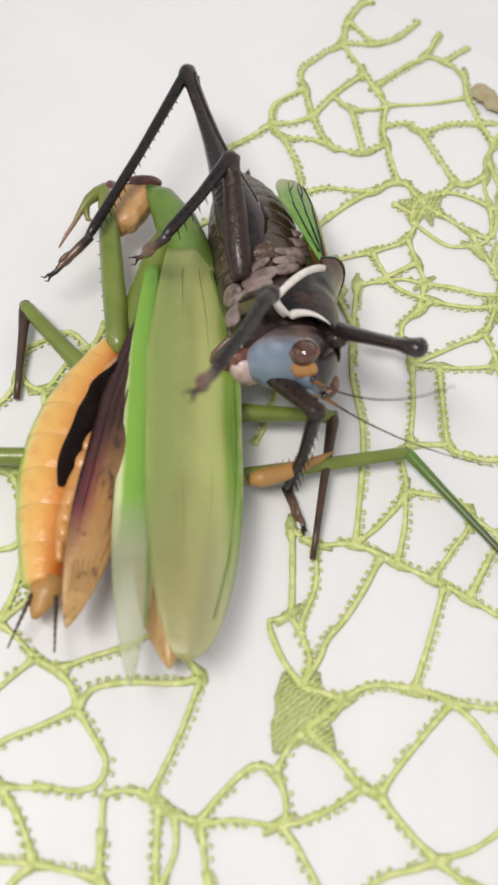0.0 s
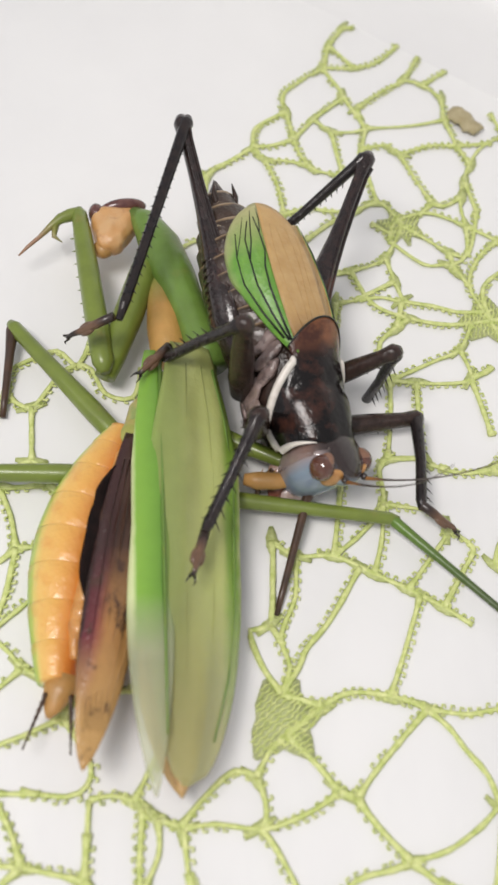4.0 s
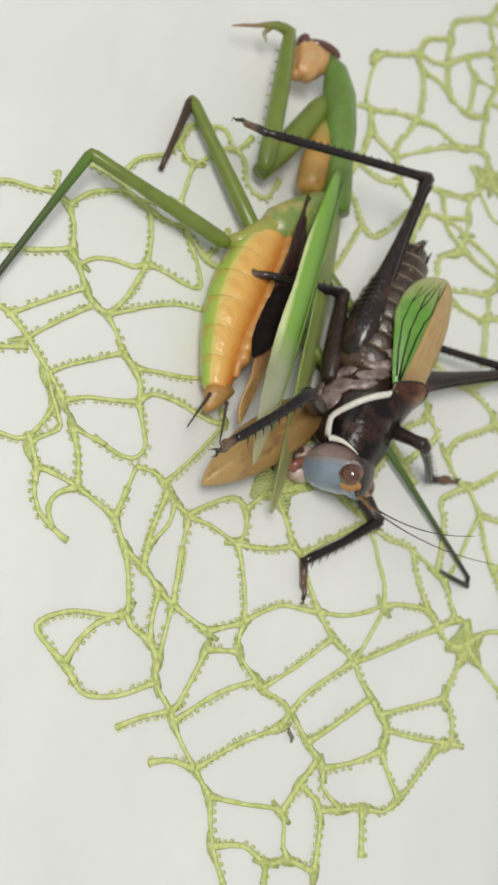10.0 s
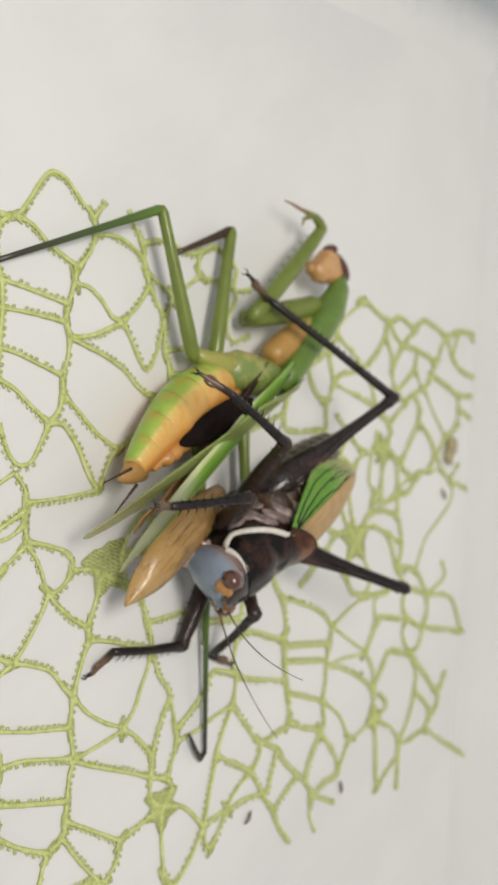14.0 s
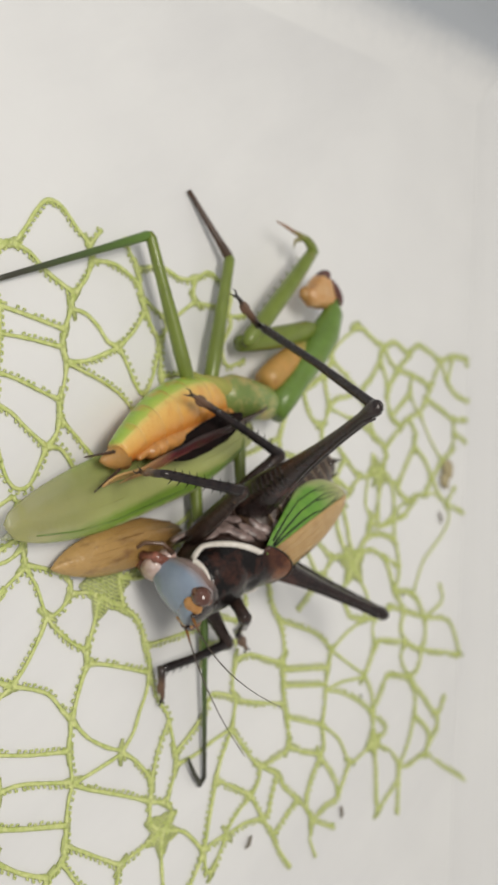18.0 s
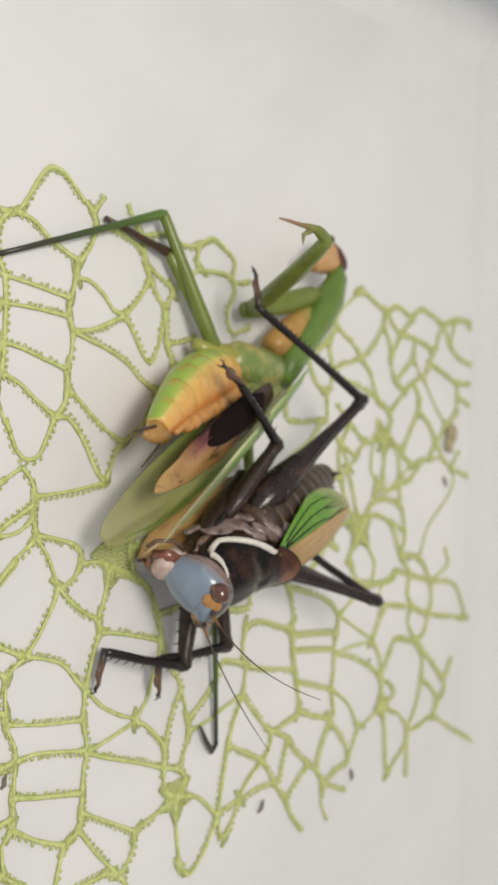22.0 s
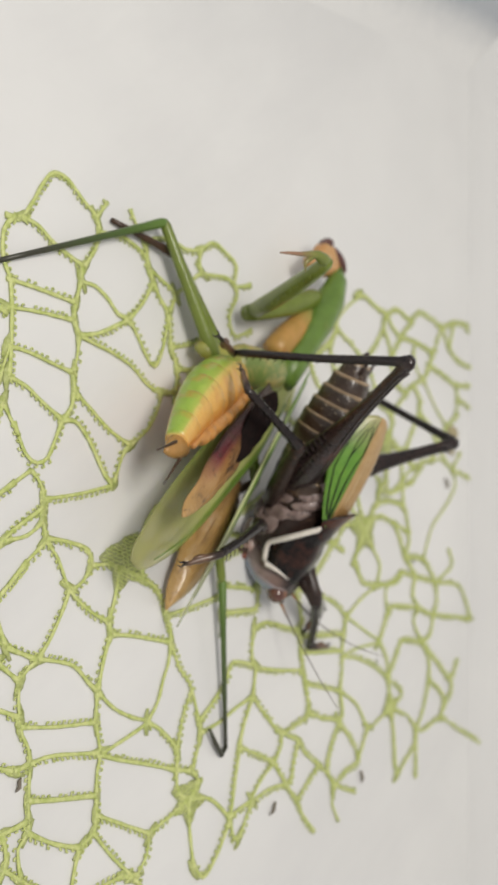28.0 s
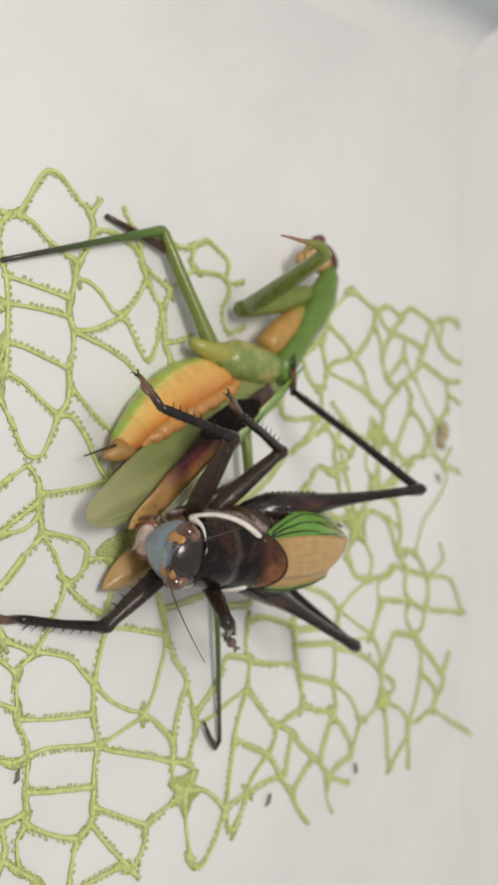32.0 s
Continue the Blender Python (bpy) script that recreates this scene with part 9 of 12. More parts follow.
    walk(MOVING["mL_femur"], [
        (0, pose(-0.0044, -0.0084, -0.0088, 47, -14, -44)), (1, pose(-0.0044, -0.0084, -0.0088, 54, -14, -45)), (1.5, pose(-0.0044, -0.0084, -0.0088, 60, -14, -46)),
        (2, pose(-0.0044, -0.0084, -0.0088, 66, -14, -46)), (2.5, pose(-0.0044, -0.0084, -0.0088, 81, -13, -49)), (3, pose(-0.0044, -0.0084, -0.0088, 97, -10, -59)),
        (3.6, pose(-0.0045, -0.0084, -0.0087, 75, 1, 90)), (4.2, pose(-0.0046, -0.0085, -0.0085, 71, -3, 90)), (4.8, pose(-0.0047, -0.0085, -0.0084, 66, -7, 90)),
        (5.4, pose(-0.0048, -0.0086, -0.0082, 64, 15, 138)), (6, pose(-0.0049, -0.0086, -0.0081, 58, 14, 136)), (6.2, pose(-0.0048, -0.0086, -0.0082, 60, 15, 142)),
        (6.4, pose(-0.0047, -0.0085, -0.0084, 61, 17, 148)), (6.6, pose(-0.0046, -0.0085, -0.0085, 63, 17, 154)), (6.8, pose(-0.0045, -0.0084, -0.0087, 65, 18, 160)),
        (7, pose(-0.0044, -0.0084, -0.0088, 66, 19, 166)), (7.17, pose(-0.0044, -0.0084, -0.0088, 69, 19, 169)), (7.33, pose(-0.0044, -0.0084, -0.0088, 72, 19, 171)),
        (7.5, pose(-0.0044, -0.0084, -0.0088, 74, 19, 175)), (7.67, pose(-0.0044, -0.0084, -0.0088, 77, 19, 179)), (7.83, pose(-0.0044, -0.0084, -0.0088, 81, 19, -175)),
        (8, pose(-0.0044, -0.0084, -0.0088, 84, 19, -168)), (8.5, pose(-0.0044, -0.0084, -0.0088, 72, -5, 90)), (9, pose(-0.0044, -0.0084, -0.0088, 72, -1, 90)),
        (9.17, pose(-0.0044, -0.0084, -0.0088, 76, 1, 90)), (9.33, pose(-0.0044, -0.0084, -0.0088, 101, -4, -78)), (9.5, pose(-0.0044, -0.0084, -0.0088, 97, -5, -75)),
        (9.67, pose(-0.0044, -0.0084, -0.0088, 93, -6, -74)), (9.83, pose(-0.0044, -0.0084, -0.0088, 90, -6, -73)), (10, pose(-0.0044, -0.0084, -0.0088, 86, -6, -72)),
        (10.17, pose(-0.0044, -0.0084, -0.0088, 84, -7, -69)), (10.33, pose(-0.0044, -0.0084, -0.0088, 81, -8, -67)), (10.5, pose(-0.0044, -0.0084, -0.0088, 79, -8, -65)),
        (10.67, pose(-0.0044, -0.0084, -0.0088, 77, -9, -63)), (10.83, pose(-0.0044, -0.0084, -0.0088, 74, -9, -62)), (11, pose(-0.0044, -0.0084, -0.0088, 72, -10, -60)),
        (12, pose(-0.0044, -0.0084, -0.0088, 70, -12, -53)), (13, pose(-0.0044, -0.0084, -0.0088, 67, -13, -50)), (13.17, pose(-0.0044, -0.0084, -0.0088, 66, -14, -45)),
        (13.33, pose(-0.0044, -0.0084, -0.0088, 65, -15, -40)), (13.5, pose(-0.0044, -0.0084, -0.0088, 63, -16, -35)), (13.67, pose(-0.0044, -0.0084, -0.0088, 61, -17, -31)),
        (13.83, pose(-0.0044, -0.0084, -0.0088, 59, -17, -26)), (14, pose(-0.0044, -0.0084, -0.0088, 57, -18, -21)), (15.5, pose(-0.0044, -0.0084, -0.0088, 68, -17, -32)),
        (17, pose(-0.0044, -0.0084, -0.0088, 78, -13, -47)), (17.5, pose(-0.0044, -0.0084, -0.0088, 74, -13, -47)), (18, pose(-0.0044, -0.0084, -0.0088, 71, -13, -47)),
        (18.5, pose(-0.0044, -0.0084, -0.0088, 78, -10, -61)), (19, pose(-0.0044, -0.0084, -0.0088, 82, -4, -77)), (19.25, pose(-0.0044, -0.0084, -0.0088, 97, -7, -70)),
        (19.5, pose(-0.0044, -0.0084, -0.0088, 67, 2, 90)), (19.75, pose(-0.0044, -0.0084, -0.0088, 52, 0, 91)), (20, pose(-0.0044, -0.0084, -0.0088, 37, 2, 94)),
        (20.25, pose(-0.0044, -0.0084, -0.0088, 53, -1, 87)), (20.5, pose(-0.0044, -0.0084, -0.0088, 70, 5, 90)), (20.75, pose(-0.0044, -0.0084, -0.0088, 90, -8, -67)),
        (21, pose(-0.0044, -0.0084, -0.0088, 74, -6, -74)), (21.2, pose(-0.0044, -0.0084, -0.0088, 84, -9, -63)), (21.4, pose(-0.0044, -0.0084, -0.0088, 88, -16, -35)),
        (21.6, pose(-0.0044, -0.0084, -0.0088, 69, -17, 28)), (21.8, pose(-0.0044, -0.0084, -0.0088, 52, -9, 62)), (22, pose(-0.0044, -0.0084, -0.0088, 39, -6, 74)),
        (23, pose(-0.0044, -0.0084, -0.0088, 42, -8, 65)), (23.5, pose(-0.0044, -0.0084, -0.0088, 34, -2, 83)), (24, pose(-0.0044, -0.0084, -0.0088, 24, 2, 96)),
        (24.25, pose(-0.0044, -0.0084, -0.0088, 17, 4, 102)), (24.5, pose(-0.0044, -0.0084, -0.0088, 9, 6, 107)), (24.67, pose(-0.0044, -0.0084, -0.0088, 7, 6, 107)),
        (24.83, pose(-0.0044, -0.0084, -0.0088, 6, 6, 108)), (25, pose(-0.0044, -0.0084, -0.0088, 4, 6, 108)), (25.5, pose(-0.0044, -0.0084, -0.0088, 11, 5, 104)),
        (26, pose(-0.0044, -0.0084, -0.0088, 19, 3, 99)), (26.5, pose(-0.0044, -0.0084, -0.0088, 26, 1, 93)), (27, pose(-0.0044, -0.0084, -0.0088, 33, -2, 85)),
        (27.5, pose(-0.0044, -0.0084, -0.0088, 40, -5, 74)), (27.62, pose(-0.0044, -0.0080, -0.0083, 49, -13, 48)), (27.75, pose(-0.0044, -0.0076, -0.0078, 57, -18, 17)),
        (27.88, pose(-0.0044, -0.0072, -0.0074, 58, -19, -8)), (28, pose(-0.0044, -0.0068, -0.0069, 54, -18, -24)), (28.33, pose(-0.0044, -0.0073, -0.0075, 65, -19, -3)),
        (28.67, pose(-0.0044, -0.0079, -0.0082, 58, -12, 53)), (29, pose(-0.0044, -0.0084, -0.0088, 44, 4, 102)), (29.17, pose(-0.0044, -0.0084, -0.0088, 51, -2, 85)),
        (29.33, pose(-0.0044, -0.0084, -0.0088, 58, -11, 55)), (29.5, pose(-0.0044, -0.0084, -0.0088, 66, -18, 20)), (29.67, pose(-0.0044, -0.0084, -0.0088, 67, -19, -4)),
        (29.83, pose(-0.0044, -0.0084, -0.0088, 64, -18, -18)), (30, pose(-0.0044, -0.0084, -0.0088, 57, -17, -26)), (30.25, pose(-0.0044, -0.0084, -0.0088, 67, -19, -6)),
        (30.5, pose(-0.0044, -0.0084, -0.0088, 60, -13, 48)), (30.75, pose(-0.0044, -0.0084, -0.0088, 46, 3, 98)), (31, pose(-0.0044, -0.0084, -0.0088, 32, 9, 116)),
        (31.17, pose(-0.0044, -0.0084, -0.0088, 46, 8, 114)), (31.33, pose(-0.0044, -0.0084, -0.0088, 59, 5, 105)), (31.5, pose(-0.0044, -0.0084, -0.0088, 72, 5, 90)),
        (31.75, pose(-0.0044, -0.0084, -0.0088, 84, -19, -16)), (32, pose(-0.0044, -0.0084, -0.0088, 77, -19, -17))])
    walk(MOVING["mL_tibia"], [
        (0, pose(0.0011, 0.0011, 0.0021, -6, 12, 128)), (1, pose(-0.0000, 0.0002, 0.0033, -7, 12, 127)), (1.5, pose(-0.0011, -0.0007, 0.0042, -20, 10, 121)),
        (2, pose(-0.0021, -0.0017, 0.0050, -33, 8, 115)), (2.5, pose(-0.0048, -0.0042, 0.0061, -37, 4, 102)), (3, pose(-0.0074, -0.0070, 0.0063, -39, 0, 89)),
        (3.6, pose(-0.0086, -0.0081, 0.0063, -53, -3, 83)), (4.2, pose(-0.0097, -0.0092, 0.0061, -66, -5, 74)), (4.8, pose(-0.0109, -0.0102, 0.0057, -77, -10, 60)),
        (5.4, pose(-0.0119, -0.0113, 0.0053, -79, -17, 31)), (6, pose(-0.0129, -0.0123, 0.0047, -65, -19, -15)), (6.2, pose(-0.0124, -0.0125, 0.0047, -91, -13, 48)),
        (6.4, pose(-0.0119, -0.0127, 0.0047, -86, 2, 95)), (6.6, pose(-0.0114, -0.0130, 0.0047, -69, 7, 110)), (6.8, pose(-0.0108, -0.0132, 0.0047, -51, 9, 117)),
        (7, pose(-0.0103, -0.0133, 0.0047, -33, 10, 122)), (7.17, pose(-0.0101, -0.0129, 0.0049, -23, 9, 118)), (7.33, pose(-0.0099, -0.0125, 0.0051, -13, 9, 115)),
        (7.5, pose(-0.0097, -0.0121, 0.0053, -3, 8, 112)), (7.67, pose(-0.0094, -0.0117, 0.0055, 7, 6, 109)), (7.83, pose(-0.0092, -0.0113, 0.0056, 17, 5, 105)),
        (8, pose(-0.0090, -0.0109, 0.0058, 27, 3, 99)), (8.5, pose(-0.0091, -0.0098, 0.0059, 18, -1, 88)), (9, pose(-0.0091, -0.0086, 0.0060, 8, -4, 79)),
        (9.17, pose(-0.0083, -0.0083, 0.0062, 5, -3, 82)), (9.33, pose(-0.0074, -0.0079, 0.0064, 2, -2, 84)), (9.5, pose(-0.0066, -0.0076, 0.0065, -1, -1, 87)),
        (9.67, pose(-0.0057, -0.0072, 0.0066, -4, 0, 89)), (9.83, pose(-0.0049, -0.0069, 0.0066, -7, 0, 91)), (10, pose(-0.0040, -0.0065, 0.0066, -10, 1, 93)),
        (10.17, pose(-0.0035, -0.0060, 0.0065, -12, 1, 94)), (10.33, pose(-0.0031, -0.0056, 0.0064, -13, 2, 95)), (10.5, pose(-0.0027, -0.0051, 0.0063, -14, 2, 95)),
        (10.67, pose(-0.0022, -0.0047, 0.0061, -15, 2, 96)), (10.83, pose(-0.0018, -0.0042, 0.0059, -17, 2, 96)), (11, pose(-0.0014, -0.0038, 0.0057, -18, 2, 97)),
        (12, pose(-0.0018, -0.0028, 0.0054, -23, 3, 98)), (13, pose(-0.0018, -0.0021, 0.0051, -23, 4, 101)), (13.17, pose(-0.0024, -0.0015, 0.0050, -24, 3, 98)),
        (13.33, pose(-0.0029, -0.0010, 0.0048, -24, 2, 95)), (13.5, pose(-0.0035, -0.0005, 0.0045, -25, 1, 92)), (13.67, pose(-0.0040, -0.0000, 0.0042, -25, 0, 89)),
        (13.83, pose(-0.0046, 0.0004, 0.0039, -25, -2, 86)), (14, pose(-0.0051, 0.0009, 0.0036, -25, -3, 83)), (15.5, pose(-0.0048, -0.0012, 0.0049, -26, 2, 96)),
        (17, pose(-0.0044, -0.0035, 0.0059, -26, 7, 110)), (17.5, pose(-0.0037, -0.0030, 0.0057, -25, 7, 111)), (18, pose(-0.0030, -0.0025, 0.0055, -23, 7, 111)),
        (18.5, pose(-0.0028, -0.0046, 0.0061, -23, 5, 105)), (19, pose(-0.0027, -0.0068, 0.0065, -22, 3, 100)), (19.25, pose(-0.0067, -0.0073, 0.0065, -20, -3, 81)),
        (19.5, pose(-0.0106, -0.0079, 0.0054, -16, -9, 62)), (19.75, pose(-0.0140, -0.0085, 0.0034, -10, -15, 42)), (20, pose(-0.0168, -0.0091, 0.0005, -3, -18, 21)),
        (20.25, pose(-0.0136, -0.0082, 0.0037, -13, -15, 40)), (20.5, pose(-0.0096, -0.0072, 0.0057, -22, -10, 58)), (20.75, pose(-0.0052, -0.0064, 0.0066, -29, -5, 76)),
        (21, pose(-0.0007, -0.0058, 0.0060, -33, 1, 94)), (21.2, pose(-0.0041, -0.0055, 0.0064, -37, -5, 75)), (21.4, pose(-0.0075, -0.0054, 0.0061, -37, -11, 55)),
        (21.6, pose(-0.0108, -0.0055, 0.0050, -32, -16, 33)), (21.8, pose(-0.0137, -0.0056, 0.0033, -23, -19, 12)), (22, pose(-0.0162, -0.0060, 0.0009, -11, -19, -10)),
        (23, pose(-0.0154, -0.0050, 0.0015, -4, -18, -19)), (23.5, pose(-0.0173, -0.0073, -0.0002, -5, -18, -20)), (24, pose(-0.0185, -0.0096, -0.0024, -6, -18, -21)),
        (24.25, pose(-0.0190, -0.0111, -0.0044, -4, -18, -25)), (24.5, pose(-0.0191, -0.0126, -0.0064, -1, -17, -29)), (24.67, pose(-0.0192, -0.0127, -0.0069, 10, -17, -27)),
        (24.83, pose(-0.0192, -0.0129, -0.0073, 21, -18, -25)), (25, pose(-0.0191, -0.0131, -0.0078, 32, -18, -24)), (25.5, pose(-0.0192, -0.0118, -0.0057, 23, -19, -1)),
        (26, pose(-0.0189, -0.0104, -0.0038, 12, -18, 21)), (26.5, pose(-0.0183, -0.0090, -0.0020, 0, -15, 41)), (27, pose(-0.0173, -0.0075, -0.0003, -11, -10, 59)),
        (27.5, pose(-0.0161, -0.0061, 0.0012, -21, -5, 77)), (27.62, pose(-0.0137, -0.0033, 0.0031, -17, -6, 74)), (27.75, pose(-0.0108, -0.0007, 0.0045, -12, -6, 71)),
        (27.88, pose(-0.0076, 0.0014, 0.0051, -7, -7, 69)), (28, pose(-0.0041, 0.0031, 0.0051, -2, -8, 66)), (28.33, pose(-0.0087, -0.0006, 0.0057, -3, -3, 82)),
        (28.67, pose(-0.0126, -0.0051, 0.0047, -3, 3, 98)), (29, pose(-0.0155, -0.0100, 0.0019, -3, 8, 114)), (29.17, pose(-0.0142, -0.0079, 0.0032, -5, 8, 115)),
        (29.33, pose(-0.0126, -0.0059, 0.0041, -6, 8, 115)), (29.5, pose(-0.0107, -0.0039, 0.0046, -8, 8, 115)), (29.67, pose(-0.0086, -0.0021, 0.0047, -9, 9, 115)),
        (29.83, pose(-0.0064, -0.0005, 0.0044, -10, 9, 116)), (30, pose(-0.0042, 0.0009, 0.0036, -12, 9, 116)), (30.25, pose(-0.0084, -0.0019, 0.0047, -23, 4, 103)),
        (30.5, pose(-0.0122, -0.0055, 0.0043, -33, 0, 90)), (30.75, pose(-0.0151, -0.0094, 0.0024, -41, -5, 75)), (31, pose(-0.0168, -0.0132, -0.0008, -46, -10, 59)),
        (31.17, pose(-0.0149, -0.0113, 0.0022, -51, -3, 82)), (31.33, pose(-0.0124, -0.0093, 0.0045, -49, 5, 105)), (31.5, pose(-0.0093, -0.0072, 0.0059, -41, 12, 126)),
        (31.75, pose(-0.0087, -0.0054, 0.0058, -39, 13, 130)), (32, pose(-0.0080, -0.0037, 0.0055, -38, 14, 134))])
    walk(MOVING["mL_tarsus"], [
        (0, pose(-0.0105, -0.0083, 0.0007, -18, -17, 30)), (1, pose(-0.0117, -0.0090, 0.0016, -18, -17, 28)), (1.5, pose(-0.0127, -0.0087, -0.0008, -15, -19, 7)),
        (2, pose(-0.0130, -0.0080, -0.0031, -9, -19, -13)), (2.5, pose(-0.0163, -0.0073, -0.0029, -9, -18, -25)), (3, pose(-0.0190, -0.0067, -0.0032, -9, -16, -37)),
        (3.6, pose(-0.0174, -0.0064, -0.0057, 5, -18, -25)), (4.2, pose(-0.0152, -0.0063, -0.0076, 19, -19, -14)), (4.8, pose(-0.0126, -0.0064, -0.0086, 31, -19, -1)),
        (5.4, pose(-0.0098, -0.0067, -0.0088, 40, -19, 17)), (6, pose(-0.0070, -0.0073, -0.0082, 43, -14, 45)), (6.2, pose(-0.0099, -0.0102, -0.0099, 38, -4, 80)),
        (6.4, pose(-0.0129, -0.0133, -0.0103, 31, 6, 108)), (6.6, pose(-0.0159, -0.0163, -0.0092, 21, 12, 127)), (6.8, pose(-0.0184, -0.0191, -0.0068, 8, 15, 140)),
        (7, pose(-0.0202, -0.0212, -0.0034, -5, 17, 151)), (7.17, pose(-0.0218, -0.0204, -0.0009, -32, 17, 149)), (7.33, pose(-0.0229, -0.0193, 0.0017, -60, 16, 144)),
        (7.5, pose(-0.0235, -0.0179, 0.0045, -89, 12, 129)), (7.67, pose(-0.0236, -0.0163, 0.0073, -76, -19, -3)), (7.83, pose(-0.0232, -0.0146, 0.0101, -44, -18, -22)),
        (8, pose(-0.0222, -0.0127, 0.0126, -16, -17, -26)), (8.5, pose(-0.0233, -0.0093, 0.0105, -10, -16, -34)), (9, pose(-0.0237, -0.0060, 0.0080, -4, -15, -41)),
        (9.17, pose(-0.0231, -0.0062, 0.0075, 19, -16, -37)), (9.33, pose(-0.0224, -0.0065, 0.0069, 43, -17, -31)), (9.5, pose(-0.0216, -0.0067, 0.0062, 65, -18, -21)),
        (9.67, pose(-0.0207, -0.0069, 0.0055, 70, -17, 27)), (9.83, pose(-0.0197, -0.0072, 0.0047, 50, 9, 117)), (10, pose(-0.0187, -0.0075, 0.0039, 29, 13, 132)),
        (10.17, pose(-0.0182, -0.0071, 0.0035, 31, 5, 105)), (10.33, pose(-0.0177, -0.0068, 0.0031, 30, -5, 76)), (10.5, pose(-0.0172, -0.0066, 0.0026, 25, -12, 52)),
        (10.67, pose(-0.0166, -0.0063, 0.0021, 17, -16, 33)), (10.83, pose(-0.0161, -0.0060, 0.0016, 7, -18, 17)), (11, pose(-0.0155, -0.0057, 0.0011, -4, -19, 4)),
        (12, pose(-0.0155, -0.0050, -0.0004, 4, -19, 7)), (13, pose(-0.0153, -0.0051, -0.0008, 10, -19, 12)), (13.17, pose(-0.0159, -0.0037, -0.0011, 17, -17, 27)),
        (13.33, pose(-0.0165, -0.0024, -0.0014, 23, -14, 46)), (13.5, pose(-0.0171, -0.0010, -0.0017, 26, -7, 68)), (13.67, pose(-0.0176, 0.0003, -0.0020, 26, 1, 93)),
        (13.83, pose(-0.0181, 0.0017, -0.0024, 24, 9, 117)), (14, pose(-0.0186, 0.0029, -0.0027, 20, 15, 138)), (15.5, pose(-0.0181, -0.0030, -0.0017, 9, 14, 136)),
        (17, pose(-0.0167, -0.0090, -0.0007, -1, 14, 134)), (17.5, pose(-0.0161, -0.0086, -0.0005, 5, 11, 123)), (18, pose(-0.0156, -0.0082, -0.0004, 11, 7, 112)),
        (18.5, pose(-0.0160, -0.0088, 0.0003, 16, 2, 95)), (19, pose(-0.0163, -0.0094, 0.0008, 20, -5, 76)), (19.25, pose(-0.0205, -0.0048, 0.0013, 23, -4, 78)),
        (19.5, pose(-0.0229, -0.0004, 0.0012, 26, -3, 81)), (19.75, pose(-0.0234, 0.0029, 0.0008, 29, -2, 83)), (20, pose(-0.0220, 0.0049, -0.0002, 32, -1, 86)),
        (20.25, pose(-0.0223, 0.0036, 0.0003, 29, -6, 74)), (20.5, pose(-0.0209, 0.0010, 0.0002, 26, -9, 63)), (20.75, pose(-0.0178, -0.0026, -0.0007, 23, -12, 54)),
        (21, pose(-0.0133, -0.0068, -0.0021, 19, -14, 46)), (21.2, pose(-0.0154, -0.0016, -0.0026, 21, -12, 51)), (21.4, pose(-0.0163, 0.0030, -0.0027, 22, -11, 57)),
        (21.6, pose(-0.0159, 0.0064, -0.0026, 24, -9, 63)), (21.8, pose(-0.0147, 0.0083, -0.0022, 25, -7, 70)), (22, pose(-0.0128, 0.0084, -0.0018, 26, -5, 77)),
        (23, pose(-0.0103, 0.0091, 0.0005, 17, 2, 96)), (23.5, pose(-0.0118, 0.0066, -0.0015, 15, 0, 90)), (24, pose(-0.0126, 0.0041, -0.0039, 13, -2, 85)),
        (24.25, pose(-0.0125, 0.0023, -0.0053, 23, -10, 61)), (24.5, pose(-0.0119, 0.0006, -0.0067, 31, -16, 32)), (24.67, pose(-0.0131, 0.0008, -0.0044, 30, -11, 57)),
        (24.83, pose(-0.0146, 0.0005, -0.0022, 26, -3, 83)), (25, pose(-0.0163, -0.0004, -0.0002, 20, 5, 105)), (25.5, pose(-0.0210, 0.0020, -0.0001, 26, 0, 89)),
        (26, pose(-0.0251, 0.0030, -0.0007, 31, -7, 69)), (26.5, pose(-0.0281, 0.0024, -0.0018, 34, -13, 48)), (27, pose(-0.0297, 0.0005, -0.0031, 35, -17, 28)),
        (27.5, pose(-0.0295, -0.0024, -0.0043, 33, -19, 11)), (27.62, pose(-0.0274, 0.0011, -0.0011, 30, -19, -11)), (27.75, pose(-0.0246, 0.0043, 0.0014, 22, -17, -29)),
        (27.88, pose(-0.0214, 0.0070, 0.0033, 12, -14, -44)), (28, pose(-0.0178, 0.0093, 0.0044, 2, -10, -59)), (28.33, pose(-0.0235, 0.0015, 0.0050, -4, -14, -46)),
        (28.67, pose(-0.0274, -0.0073, 0.0038, -9, -16, -33)), (29, pose(-0.0291, -0.0162, 0.0010, -15, -18, -19)), (29.17, pose(-0.0277, -0.0143, 0.0020, -25, -19, 4)),
        (29.33, pose(-0.0260, -0.0123, 0.0025, -33, -17, 28)), (29.5, pose(-0.0241, -0.0105, 0.0027, -36, -13, 51)), (29.67, pose(-0.0219, -0.0087, 0.0024, -33, -7, 71)),
        (29.83, pose(-0.0196, -0.0072, 0.0017, -27, 0, 90)), (30, pose(-0.0172, -0.0059, 0.0005, -17, 6, 107)), (30.25, pose(-0.0218, -0.0054, -0.0012, -8, 9, 116)),
        (30.5, pose(-0.0248, -0.0054, -0.0039, 1, 11, 125)), (30.75, pose(-0.0258, -0.0057, -0.0074, 11, 14, 135)), (31, pose(-0.0248, -0.0062, -0.0114, 21, 16, 147)),
